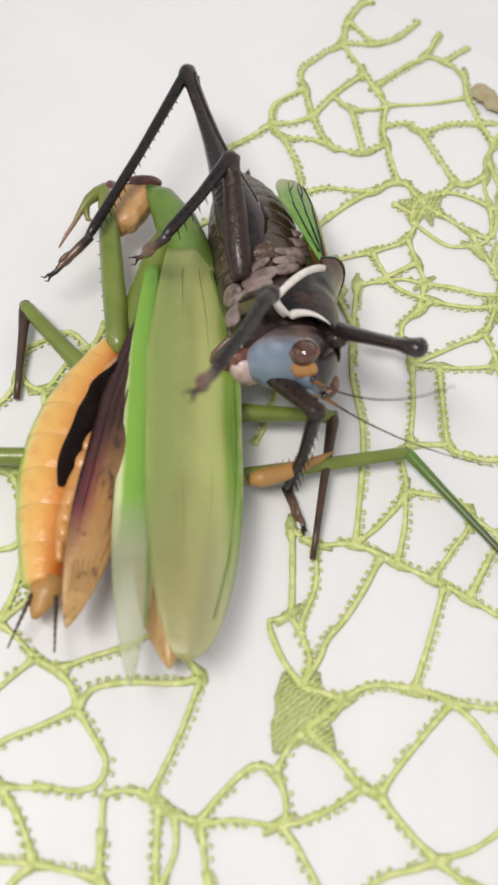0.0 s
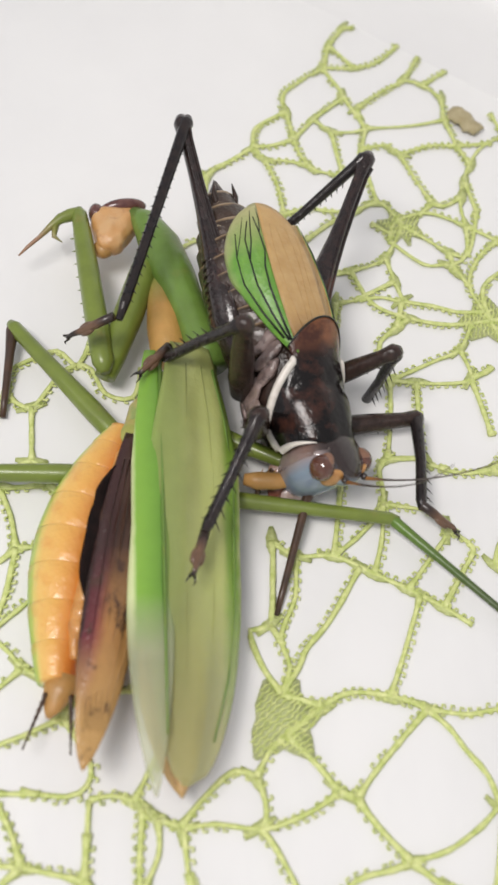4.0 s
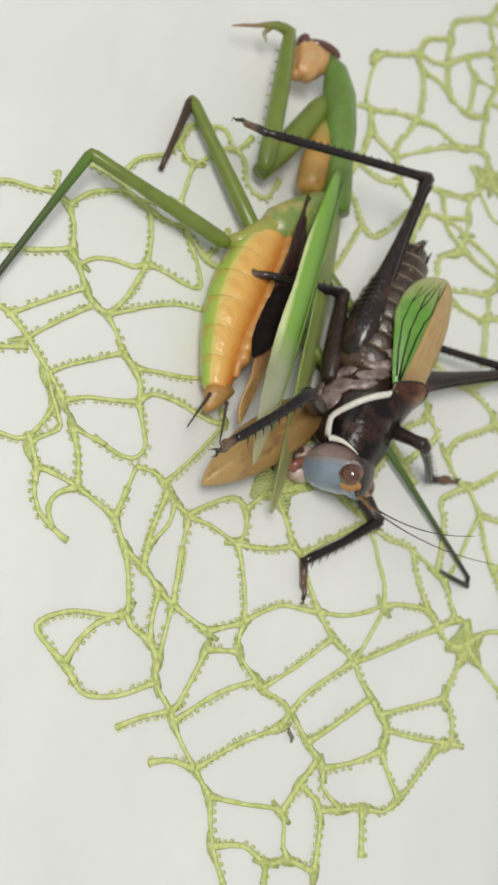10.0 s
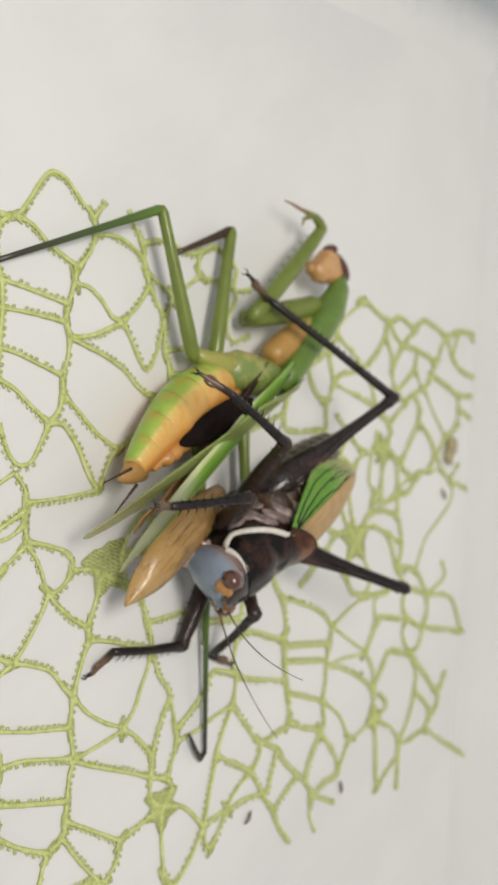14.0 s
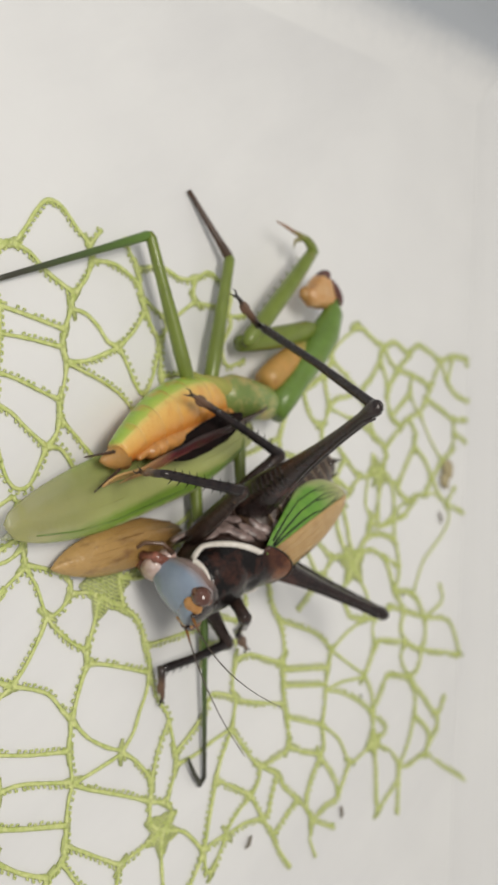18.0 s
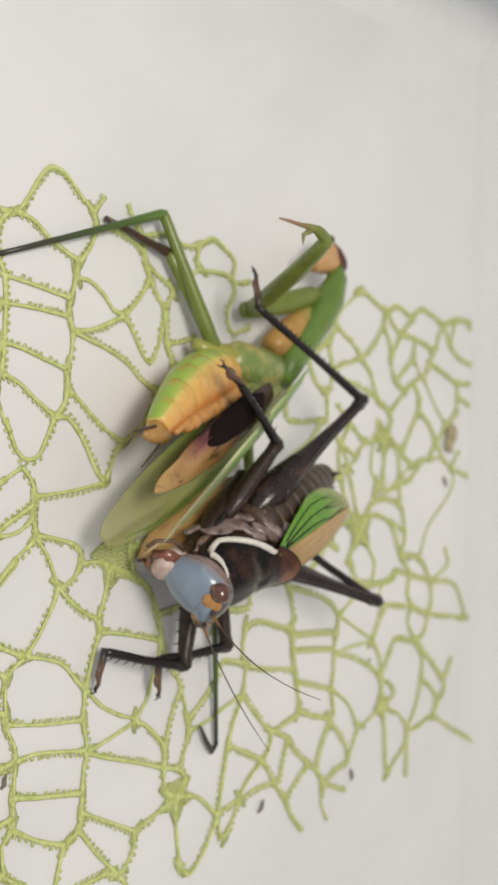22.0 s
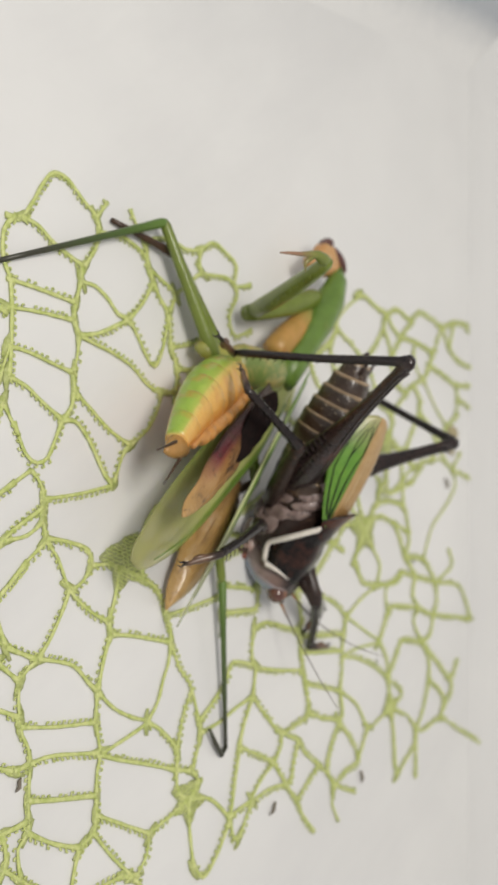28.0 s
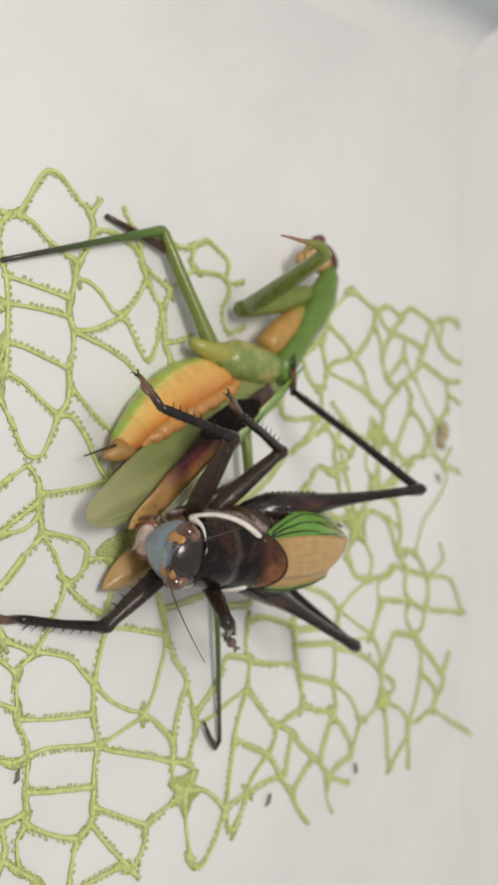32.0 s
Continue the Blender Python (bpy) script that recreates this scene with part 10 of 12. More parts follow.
        (31.17, pose(-0.0241, -0.0094, -0.0095, 20, 16, 143)), (31.33, pose(-0.0216, -0.0127, -0.0069, 19, 15, 139)), (31.5, pose(-0.0173, -0.0155, -0.0037, 18, 14, 135)),
        (31.75, pose(-0.0162, -0.0145, -0.0035, 3, 15, 138)), (32, pose(-0.0150, -0.0134, -0.0035, -13, 15, 141))])
    walk(MOVING["fL_femur"], [
        (0, pose(-0.0036, -0.0032, -0.0082, 28, -19, -17)), (1, pose(-0.0036, -0.0032, -0.0082, 42, -19, -15)), (1.5, pose(-0.0036, -0.0032, -0.0082, 53, -19, -11)),
        (2, pose(-0.0036, -0.0032, -0.0082, 63, -19, -5)), (2.25, pose(-0.0036, -0.0032, -0.0082, 59, -18, 22)), (2.5, pose(-0.0036, -0.0032, -0.0082, 50, -12, 51)),
        (2.75, pose(-0.0036, -0.0032, -0.0082, 41, -6, 73)), (3, pose(-0.0036, -0.0032, -0.0082, 32, -1, 87)), (4, pose(-0.0039, -0.0031, -0.0079, 38, -3, 81)),
        (5, pose(-0.0041, -0.0030, -0.0076, 44, -6, 73)), (6, pose(-0.0044, -0.0029, -0.0072, 50, -10, 61)), (6.33, pose(-0.0044, -0.0027, -0.0073, 49, -15, 38)),
        (6.67, pose(-0.0044, -0.0024, -0.0074, 45, -18, 23)), (7, pose(-0.0044, -0.0021, -0.0075, 38, -19, 13)), (7.5, pose(-0.0044, -0.0024, -0.0073, 52, -19, 17)),
        (8, pose(-0.0043, -0.0028, -0.0070, 63, -18, 26)), (9, pose(-0.0040, -0.0029, -0.0078, 44, -16, 33)), (10, pose(-0.0037, -0.0031, -0.0081, 47, -18, 23)),
        (11, pose(-0.0036, -0.0032, -0.0082, 46, -19, -5)), (12, pose(-0.0036, -0.0032, -0.0082, 41, -19, -2)), (13, pose(-0.0036, -0.0032, -0.0082, 40, -19, 1)),
        (13.5, pose(-0.0036, -0.0032, -0.0082, 27, -18, 17)), (14, pose(-0.0036, -0.0032, -0.0082, 14, -17, 31)), (15, pose(-0.0036, -0.0032, -0.0082, 27, -14, 44)),
        (16, pose(-0.0036, -0.0032, -0.0082, 37, -9, 63)), (17, pose(-0.0036, -0.0032, -0.0082, 43, 2, 95)), (17.5, pose(-0.0036, -0.0032, -0.0082, 38, 3, 100)),
        (18, pose(-0.0036, -0.0032, -0.0082, 33, 5, 104)), (18.25, pose(-0.0036, -0.0032, -0.0082, 47, 5, 105)), (18.5, pose(-0.0036, -0.0032, -0.0082, 61, 7, 109)),
        (18.75, pose(-0.0036, -0.0032, -0.0082, 74, -1, 90)), (19, pose(-0.0036, -0.0032, -0.0082, 92, -3, -83)), (19.25, pose(-0.0036, -0.0032, -0.0082, 75, -3, 90)),
        (19.5, pose(-0.0036, -0.0032, -0.0082, 63, 12, 128)), (19.75, pose(-0.0036, -0.0032, -0.0082, 48, 9, 117)), (20, pose(-0.0036, -0.0032, -0.0082, 33, 8, 114)),
        (20.25, pose(-0.0036, -0.0032, -0.0082, 33, 7, 110)), (20.5, pose(-0.0036, -0.0032, -0.0082, 32, 5, 105)), (20.75, pose(-0.0036, -0.0032, -0.0082, 31, 4, 101)),
        (21, pose(-0.0036, -0.0032, -0.0082, 30, 2, 97)), (21.5, pose(-0.0037, -0.0031, -0.0081, 34, -7, 70)), (22, pose(-0.0039, -0.0030, -0.0080, 35, -14, 44)),
        (23, pose(-0.0038, -0.0030, -0.0080, 41, -14, 44)), (23.5, pose(-0.0037, -0.0031, -0.0081, 31, -9, 64)), (24, pose(-0.0036, -0.0032, -0.0082, 21, -4, 79)),
        (24.17, pose(-0.0036, -0.0032, -0.0082, 17, 0, 89)), (24.33, pose(-0.0036, -0.0032, -0.0082, 12, 3, 99)), (24.5, pose(-0.0036, -0.0032, -0.0082, 6, 6, 107)),
        (24.58, pose(-0.0036, -0.0032, -0.0082, 5, 5, 106)), (24.67, pose(-0.0036, -0.0032, -0.0082, 4, 5, 105)), (24.75, pose(-0.0036, -0.0032, -0.0082, 3, 5, 104)),
        (24.83, pose(-0.0036, -0.0032, -0.0082, 2, 4, 103)), (24.92, pose(-0.0036, -0.0032, -0.0082, 1, 4, 101)), (25, pose(-0.0036, -0.0032, -0.0082, 0, 4, 100)),
        (25.62, pose(-0.0036, -0.0031, -0.0081, 16, 0, 89)), (26.25, pose(-0.0037, -0.0031, -0.0080, 32, -6, 73)), (26.88, pose(-0.0037, -0.0030, -0.0079, 47, -14, 44)),
        (27.5, pose(-0.0038, -0.0029, -0.0078, 60, -19, 2)), (27.6, pose(-0.0037, -0.0030, -0.0079, 62, -19, -4)), (27.7, pose(-0.0037, -0.0030, -0.0079, 64, -19, -11)),
        (27.8, pose(-0.0037, -0.0031, -0.0080, 66, -19, -17)), (27.9, pose(-0.0036, -0.0031, -0.0081, 67, -18, -23)), (28, pose(-0.0036, -0.0032, -0.0082, 68, -17, -29)),
        (28.2, pose(-0.0037, -0.0031, -0.0081, 64, -19, -15)), (28.4, pose(-0.0038, -0.0030, -0.0080, 58, -19, -3)), (28.6, pose(-0.0039, -0.0029, -0.0079, 52, -19, 9)),
        (28.8, pose(-0.0039, -0.0028, -0.0078, 45, -18, 19)), (29, pose(-0.0040, -0.0027, -0.0077, 39, -17, 27)), (29.5, pose(-0.0038, -0.0029, -0.0079, 40, -17, 26)),
        (30, pose(-0.0037, -0.0031, -0.0081, 41, -18, 24)), (30.25, pose(-0.0036, -0.0032, -0.0082, 40, -17, 28)), (30.5, pose(-0.0036, -0.0032, -0.0082, 39, -17, 32)),
        (30.75, pose(-0.0036, -0.0032, -0.0082, 38, -16, 36)), (31, pose(-0.0036, -0.0032, -0.0082, 37, -15, 40)), (31.08, pose(-0.0037, -0.0031, -0.0082, 34, -15, 39)),
        (31.17, pose(-0.0039, -0.0030, -0.0082, 30, -15, 39)), (31.25, pose(-0.0040, -0.0029, -0.0081, 27, -15, 38)), (31.33, pose(-0.0042, -0.0028, -0.0081, 23, -15, 38)),
        (31.42, pose(-0.0043, -0.0027, -0.0081, 20, -15, 38)), (31.5, pose(-0.0044, -0.0026, -0.0081, 16, -16, 37)), (32, pose(-0.0036, -0.0032, -0.0082, 3, -15, 42))])
    walk(MOVING["fL_tibia"], [
        (0, pose(-0.0018, 0.0106, -0.0013, -15, 2, 97)), (1, pose(-0.0037, 0.0088, 0.0016, -29, 0, 90)), (1.5, pose(-0.0057, 0.0067, 0.0035, -34, -4, 77)),
        (2, pose(-0.0076, 0.0041, 0.0049, -37, -9, 64)), (2.25, pose(-0.0104, 0.0027, 0.0044, -36, -15, 41)), (2.5, pose(-0.0129, 0.0010, 0.0035, -29, -18, 17)),
        (2.75, pose(-0.0150, -0.0008, 0.0020, -18, -19, -7)), (3, pose(-0.0167, -0.0027, 0.0001, -4, -17, -30)), (4, pose(-0.0159, -0.0018, 0.0017, 11, -17, -32)),
        (5, pose(-0.0150, -0.0008, 0.0032, 27, -16, -34)), (6, pose(-0.0140, 0.0001, 0.0046, 43, -16, -37)), (6.33, pose(-0.0131, 0.0034, 0.0040, 40, -16, -34)),
        (6.67, pose(-0.0118, 0.0064, 0.0030, 37, -17, -31)), (7, pose(-0.0102, 0.0091, 0.0015, 34, -17, -28)), (7.5, pose(-0.0109, 0.0057, 0.0042, 15, -16, -34)),
        (8, pose(-0.0111, 0.0017, 0.0062, -4, -15, -39)), (9, pose(-0.0126, 0.0047, 0.0025, -10, -16, -33)), (10, pose(-0.0110, 0.0052, 0.0028, -20, -18, -22)),
        (11, pose(-0.0064, 0.0078, 0.0023, -24, -18, -21)), (12, pose(-0.0065, 0.0086, 0.0014, -25, -18, -21)), (13, pose(-0.0070, 0.0087, 0.0011, -26, -19, -16)),
        (13.5, pose(-0.0098, 0.0093, -0.0015, -21, -18, -20)), (14, pose(-0.0122, 0.0092, -0.0046, -15, -18, -24)), (15, pose(-0.0144, 0.0056, -0.0014, -12, -18, -20)),
        (16, pose(-0.0154, 0.0011, 0.0009, -8, -19, -17)), (17, pose(-0.0150, -0.0039, 0.0023, -4, -19, -14)), (17.5, pose(-0.0158, -0.0048, 0.0013, -4, -19, -13)),
        (18, pose(-0.0164, -0.0056, 0.0002, -5, -19, -12)), (18.25, pose(-0.0141, -0.0049, 0.0031, -13, -19, 7)), (18.5, pose(-0.0112, -0.0042, 0.0053, -19, -17, 26)),
        (18.75, pose(-0.0078, -0.0034, 0.0067, -23, -14, 45)), (19, pose(-0.0043, -0.0026, 0.0073, -25, -9, 62)), (19.25, pose(-0.0077, -0.0039, 0.0067, -25, -13, 49)),
        (19.5, pose(-0.0109, -0.0052, 0.0053, -24, -16, 34)), (19.75, pose(-0.0137, -0.0064, 0.0031, -21, -18, 19)), (20, pose(-0.0159, -0.0074, 0.0003, -16, -19, 4)),
        (20.25, pose(-0.0162, -0.0067, 0.0001, -14, -19, -1)), (20.5, pose(-0.0165, -0.0060, -0.0000, -12, -19, -6)), (20.75, pose(-0.0167, -0.0052, -0.0002, -10, -19, -11)),
        (21, pose(-0.0169, -0.0045, -0.0004, -8, -19, -16)), (21.5, pose(-0.0161, 0.0002, 0.0006, -19, -19, -13)), (22, pose(-0.0142, 0.0047, 0.0007, -30, -19, -10)),
        (23, pose(-0.0138, 0.0037, 0.0019, -28, -19, -10)), (23.5, pose(-0.0162, 0.0016, -0.0001, -23, -18, -21)), (24, pose(-0.0179, -0.0008, -0.0026, -18, -17, -31)),
        (24.17, pose(-0.0185, -0.0031, -0.0038, -7, -17, -26)), (24.33, pose(-0.0186, -0.0053, -0.0051, 5, -18, -21)), (24.5, pose(-0.0184, -0.0076, -0.0065, 16, -19, -17)),
        (24.58, pose(-0.0185, -0.0073, -0.0067, 19, -19, -16)), (24.67, pose(-0.0186, -0.0070, -0.0070, 22, -19, -15)), (24.75, pose(-0.0187, -0.0068, -0.0073, 25, -19, -14)),
        (24.83, pose(-0.0187, -0.0065, -0.0076, 28, -19, -12)), (24.92, pose(-0.0188, -0.0062, -0.0079, 31, -19, -11)), (25, pose(-0.0188, -0.0060, -0.0082, 34, -19, -10)),
        (25.62, pose(-0.0185, -0.0030, -0.0038, 28, -18, -22)), (26.25, pose(-0.0165, -0.0000, 0.0001, 20, -16, -33)), (26.88, pose(-0.0131, 0.0026, 0.0032, 12, -14, -42)),
        (27.5, pose(-0.0085, 0.0046, 0.0049, 3, -12, -52)), (27.6, pose(-0.0077, 0.0045, 0.0051, 5, -16, -34)), (27.7, pose(-0.0070, 0.0043, 0.0053, 6, -19, -16)),
        (27.8, pose(-0.0062, 0.0042, 0.0054, 6, -19, 3)), (27.9, pose(-0.0053, 0.0041, 0.0055, 6, -18, 22)), (28, pose(-0.0045, 0.0039, 0.0056, 5, -15, 42)),
        (28.2, pose(-0.0062, 0.0047, 0.0051, 0, -15, 41)), (28.4, pose(-0.0078, 0.0053, 0.0044, -6, -15, 41)), (28.6, pose(-0.0093, 0.0059, 0.0036, -12, -15, 40)),
        (28.8, pose(-0.0108, 0.0064, 0.0026, -18, -15, 40)), (29, pose(-0.0121, 0.0067, 0.0015, -23, -15, 40)), (29.5, pose(-0.0117, 0.0065, 0.0015, -33, -14, 45)),
        (30, pose(-0.0113, 0.0063, 0.0015, -42, -12, 52)), (30.25, pose(-0.0118, 0.0059, 0.0014, -47, -9, 64)), (30.5, pose(-0.0123, 0.0055, 0.0012, -50, -4, 78)),
        (30.75, pose(-0.0129, 0.0051, 0.0011, -50, 0, 91)), (31, pose(-0.0134, 0.0047, 0.0009, -48, 5, 104)), (31.08, pose(-0.0136, 0.0055, 0.0001, -51, -2, 83)),
        (31.17, pose(-0.0139, 0.0061, -0.0006, -47, -9, 63)), (31.25, pose(-0.0141, 0.0068, -0.0014, -38, -14, 43)), (31.33, pose(-0.0142, 0.0074, -0.0022, -25, -18, 25)),
        (31.42, pose(-0.0143, 0.0080, -0.0030, -11, -19, 7)), (31.5, pose(-0.0144, 0.0085, -0.0039, 5, -19, -10)), (32, pose(-0.0142, 0.0081, -0.0074, -8, -19, -2))])
    walk(MOVING["fL_tarsus"], [
        (0, pose(-0.0157, 0.0087, -0.0052, 16, -19, 10)), (1, pose(-0.0164, 0.0088, -0.0055, 20, -19, 8)), (1.5, pose(-0.0173, 0.0099, -0.0046, 17, -19, 8)),
        (2, pose(-0.0174, 0.0104, -0.0037, 15, -19, 7)), (2.25, pose(-0.0165, 0.0130, -0.0038, 12, -19, 13)), (2.5, pose(-0.0145, 0.0138, -0.0032, 9, -18, 19)),
        (2.75, pose(-0.0119, 0.0127, -0.0021, 6, -18, 25)), (3, pose(-0.0092, 0.0097, -0.0009, 3, -17, 31)), (4, pose(-0.0091, 0.0107, 0.0045, 5, -13, 48)),
        (5, pose(-0.0093, 0.0109, 0.0096, 5, -9, 65)), (6, pose(-0.0098, 0.0102, 0.0141, 5, -3, 82)), (6.33, pose(-0.0091, 0.0141, 0.0130, 14, -10, 61)),
        (6.67, pose(-0.0080, 0.0176, 0.0114, 22, -15, 38)), (7, pose(-0.0066, 0.0208, 0.0093, 27, -19, 14)), (7.5, pose(-0.0039, 0.0179, 0.0079, 26, -19, 9)),
        (8, pose(-0.0018, 0.0128, 0.0053, 24, -19, 5)), (9, pose(-0.0043, 0.0164, 0.0002, 21, -18, 21)), (10, pose(-0.0044, 0.0172, -0.0020, 25, -19, 4)),
        (11, pose(0.0002, 0.0194, -0.0034, 23, -19, 5)), (12, pose(-0.0000, 0.0202, -0.0044, 21, -19, 7)), (13, pose(-0.0015, 0.0206, -0.0050, 23, -19, 8)),
        (13.5, pose(-0.0037, 0.0215, -0.0064, 13, -19, 3)), (14, pose(-0.0055, 0.0215, -0.0082, 2, -19, -1)), (15, pose(-0.0086, 0.0187, -0.0042, 10, -19, 12)),
        (16, pose(-0.0106, 0.0147, -0.0009, 17, -18, 25)), (17, pose(-0.0113, 0.0101, 0.0014, 23, -15, 41)), (17.5, pose(-0.0122, 0.0093, 0.0002, 21, -10, 59)),
        (18, pose(-0.0129, 0.0084, -0.0010, 18, -5, 76)), (18.25, pose(-0.0147, 0.0092, 0.0000, 35, -11, 56)), (18.5, pose(-0.0159, 0.0087, 0.0007, 52, -18, 22)),
        (18.75, pose(-0.0162, 0.0071, 0.0011, 62, -18, -18)), (19, pose(-0.0154, 0.0044, 0.0011, 57, -14, -45)), (19.25, pose(-0.0166, 0.0058, 0.0007, 76, -9, -63)),
        (19.5, pose(-0.0170, 0.0067, -0.0003, 87, 3, -99)), (19.75, pose(-0.0166, 0.0069, -0.0018, 75, 16, -144)), (20, pose(-0.0155, 0.0066, -0.0036, 54, 19, -170)),
        (20.25, pose(-0.0147, 0.0074, -0.0032, 65, 19, 170)), (20.5, pose(-0.0140, 0.0080, -0.0029, 58, 5, 104)), (20.75, pose(-0.0132, 0.0086, -0.0025, 49, -11, 55)),
        (21, pose(-0.0124, 0.0092, -0.0022, 34, -15, 41)), (21.5, pose(-0.0115, 0.0133, -0.0038, 30, -14, 46)), (22, pose(-0.0096, 0.0166, -0.0062, 25, -12, 51)),
        (23, pose(-0.0094, 0.0159, -0.0046, 25, -10, 59)), (23.5, pose(-0.0098, 0.0134, -0.0056, 25, -17, 32)), (24, pose(-0.0096, 0.0103, -0.0069, 21, -19, 10)),
        (24.17, pose(-0.0117, 0.0096, -0.0054, 16, -19, -10)), (24.33, pose(-0.0137, 0.0082, -0.0040, 10, -17, -28)), (24.5, pose(-0.0156, 0.0061, -0.0027, 2, -14, -45)),
        (24.58, pose(-0.0162, 0.0063, -0.0023, 13, -17, -26)), (24.67, pose(-0.0168, 0.0064, -0.0019, 23, -19, -6)), (24.75, pose(-0.0175, 0.0065, -0.0015, 29, -18, 18)),
        (24.83, pose(-0.0181, 0.0065, -0.0012, 28, -13, 49)), (24.92, pose(-0.0187, 0.0064, -0.0009, 22, -3, 81)), (25, pose(-0.0194, 0.0063, -0.0006, 13, 6, 108)),
        (25.62, pose(-0.0156, 0.0097, 0.0026, 14, 1, 94)), (26.25, pose(-0.0103, 0.0122, 0.0049, 14, -4, 80)), (26.88, pose(-0.0040, 0.0136, 0.0060, 14, -8, 66)),
        (27.5, pose(0.0028, 0.0136, 0.0056, 13, -12, 52)), (27.6, pose(0.0000, 0.0166, 0.0062, 14, -10, 60)), (27.7, pose(-0.0035, 0.0184, 0.0067, 15, -7, 68)),
        (27.8, pose(-0.0074, 0.0186, 0.0069, 16, -5, 77)), (27.9, pose(-0.0112, 0.0172, 0.0070, 16, -2, 85)), (28, pose(-0.0144, 0.0144, 0.0069, 16, 1, 94)),
        (28.2, pose(-0.0157, 0.0156, 0.0050, 23, -7, 69)), (28.4, pose(-0.0169, 0.0165, 0.0030, 27, -15, 42)), (28.6, pose(-0.0179, 0.0172, 0.0007, 27, -19, 17)),
        (28.8, pose(-0.0188, 0.0177, -0.0016, 23, -19, -5)), (29, pose(-0.0195, 0.0179, -0.0040, 16, -18, -23)), (29.5, pose(-0.0191, 0.0164, -0.0061, 4, -17, -30)),
        (30, pose(-0.0185, 0.0146, -0.0079, -8, -16, -37)), (30.25, pose(-0.0201, 0.0116, -0.0091, 4, -17, -27)), (30.5, pose(-0.0213, 0.0084, -0.0098, 16, -18, -18)),
        (30.75, pose(-0.0221, 0.0050, -0.0101, 27, -19, -8)), (31, pose(-0.0225, 0.0016, -0.0099, 37, -19, 6)), (31.08, pose(-0.0227, 0.0070, -0.0110, 32, -19, 3)),
        (31.17, pose(-0.0220, 0.0121, -0.0110, 27, -19, 1)), (31.25, pose(-0.0203, 0.0167, -0.0100, 22, -19, -2)), (31.33, pose(-0.0180, 0.0201, -0.0080, 17, -19, -4)),
        (31.42, pose(-0.0152, 0.0223, -0.0055, 11, -19, -6)), (31.5, pose(-0.0123, 0.0229, -0.0028, 6, -19, -8)), (32, pose(-0.0130, 0.0225, -0.0093, 4, -19, -4))])
    walk(MOVING["mA"], [
        (0, pose(-0.0076, 0.0071, 0.0092, -1, 0, 178)), (1, pose(-0.0085, 0.0084, 0.0092, -1, 0, 180)), (2, pose(-0.0066, -0.0036, 0.0092, -1, 0, -176)),
        (3, pose(-0.0066, -0.0039, 0.0092, -1, 0, -178)), (6, pose(-0.0026, -0.0052, 0.0112, 0, -10, 175)), (7, pose(-0.0018, -0.0059, 0.0112, 1, -20, 167)),
        (8, pose(-0.0012, -0.0049, 0.0105, 2, -35, 180)), (9, pose(-0.0007, -0.0045, 0.0100, 3, -30, 178)), (10, pose(-0.0010, 0.0000, 0.0100, 5, -22, 178)),
        (11, pose(-0.0010, -0.0000, 0.0098, -1, -20, -173)), (13, pose(-0.0010, 0.0001, 0.0085, 0, -20, -175)), (14, pose(-0.0010, 0.0000, 0.0085, 2, -30, -174)),
        (17, pose(0.0018, -0.0075, 0.0040, -1, 0, 171)), (19, pose(0.0010, -0.0100, 0.0040, -1, 0, 169)), (20, pose(0.0019, -0.0068, 0.0040, -1, 0, 171)),
        (21, pose(0.0022, -0.0046, 0.0040, -1, 0, 169)), (22, pose(0.0043, 0.0026, 0.0070, 14, -49, 169)), (23, pose(0.0043, 0.0026, 0.0070, 12, -49, 173)),
        (24, pose(0.0042, 0.0026, 0.0070, 11, -49, 175)), (24.5, pose(0.0042, 0.0026, 0.0070, 12, -49, 174)), (25, pose(0.0042, 0.0026, 0.0070, 9, -50, 168)),
        (27.5, pose(0.0042, 0.0026, 0.0070, 9, -50, 174)), (28, pose(0.0042, 0.0026, 0.0070, -1, -50, -162)), (29, pose(0.0042, 0.0026, 0.0070, 4, -50, -165)),
        (30, pose(0.0042, 0.0026, 0.0070, -1, -50, -159)), (31, pose(0.0042, 0.0025, 0.0070, -1, -50, -170)), (31.5, pose(0.0042, 0.0025, 0.0070, 3, -50, -179)),
        (32, pose(0.0043, 0.0026, 0.0070, 1, -50, -179))])
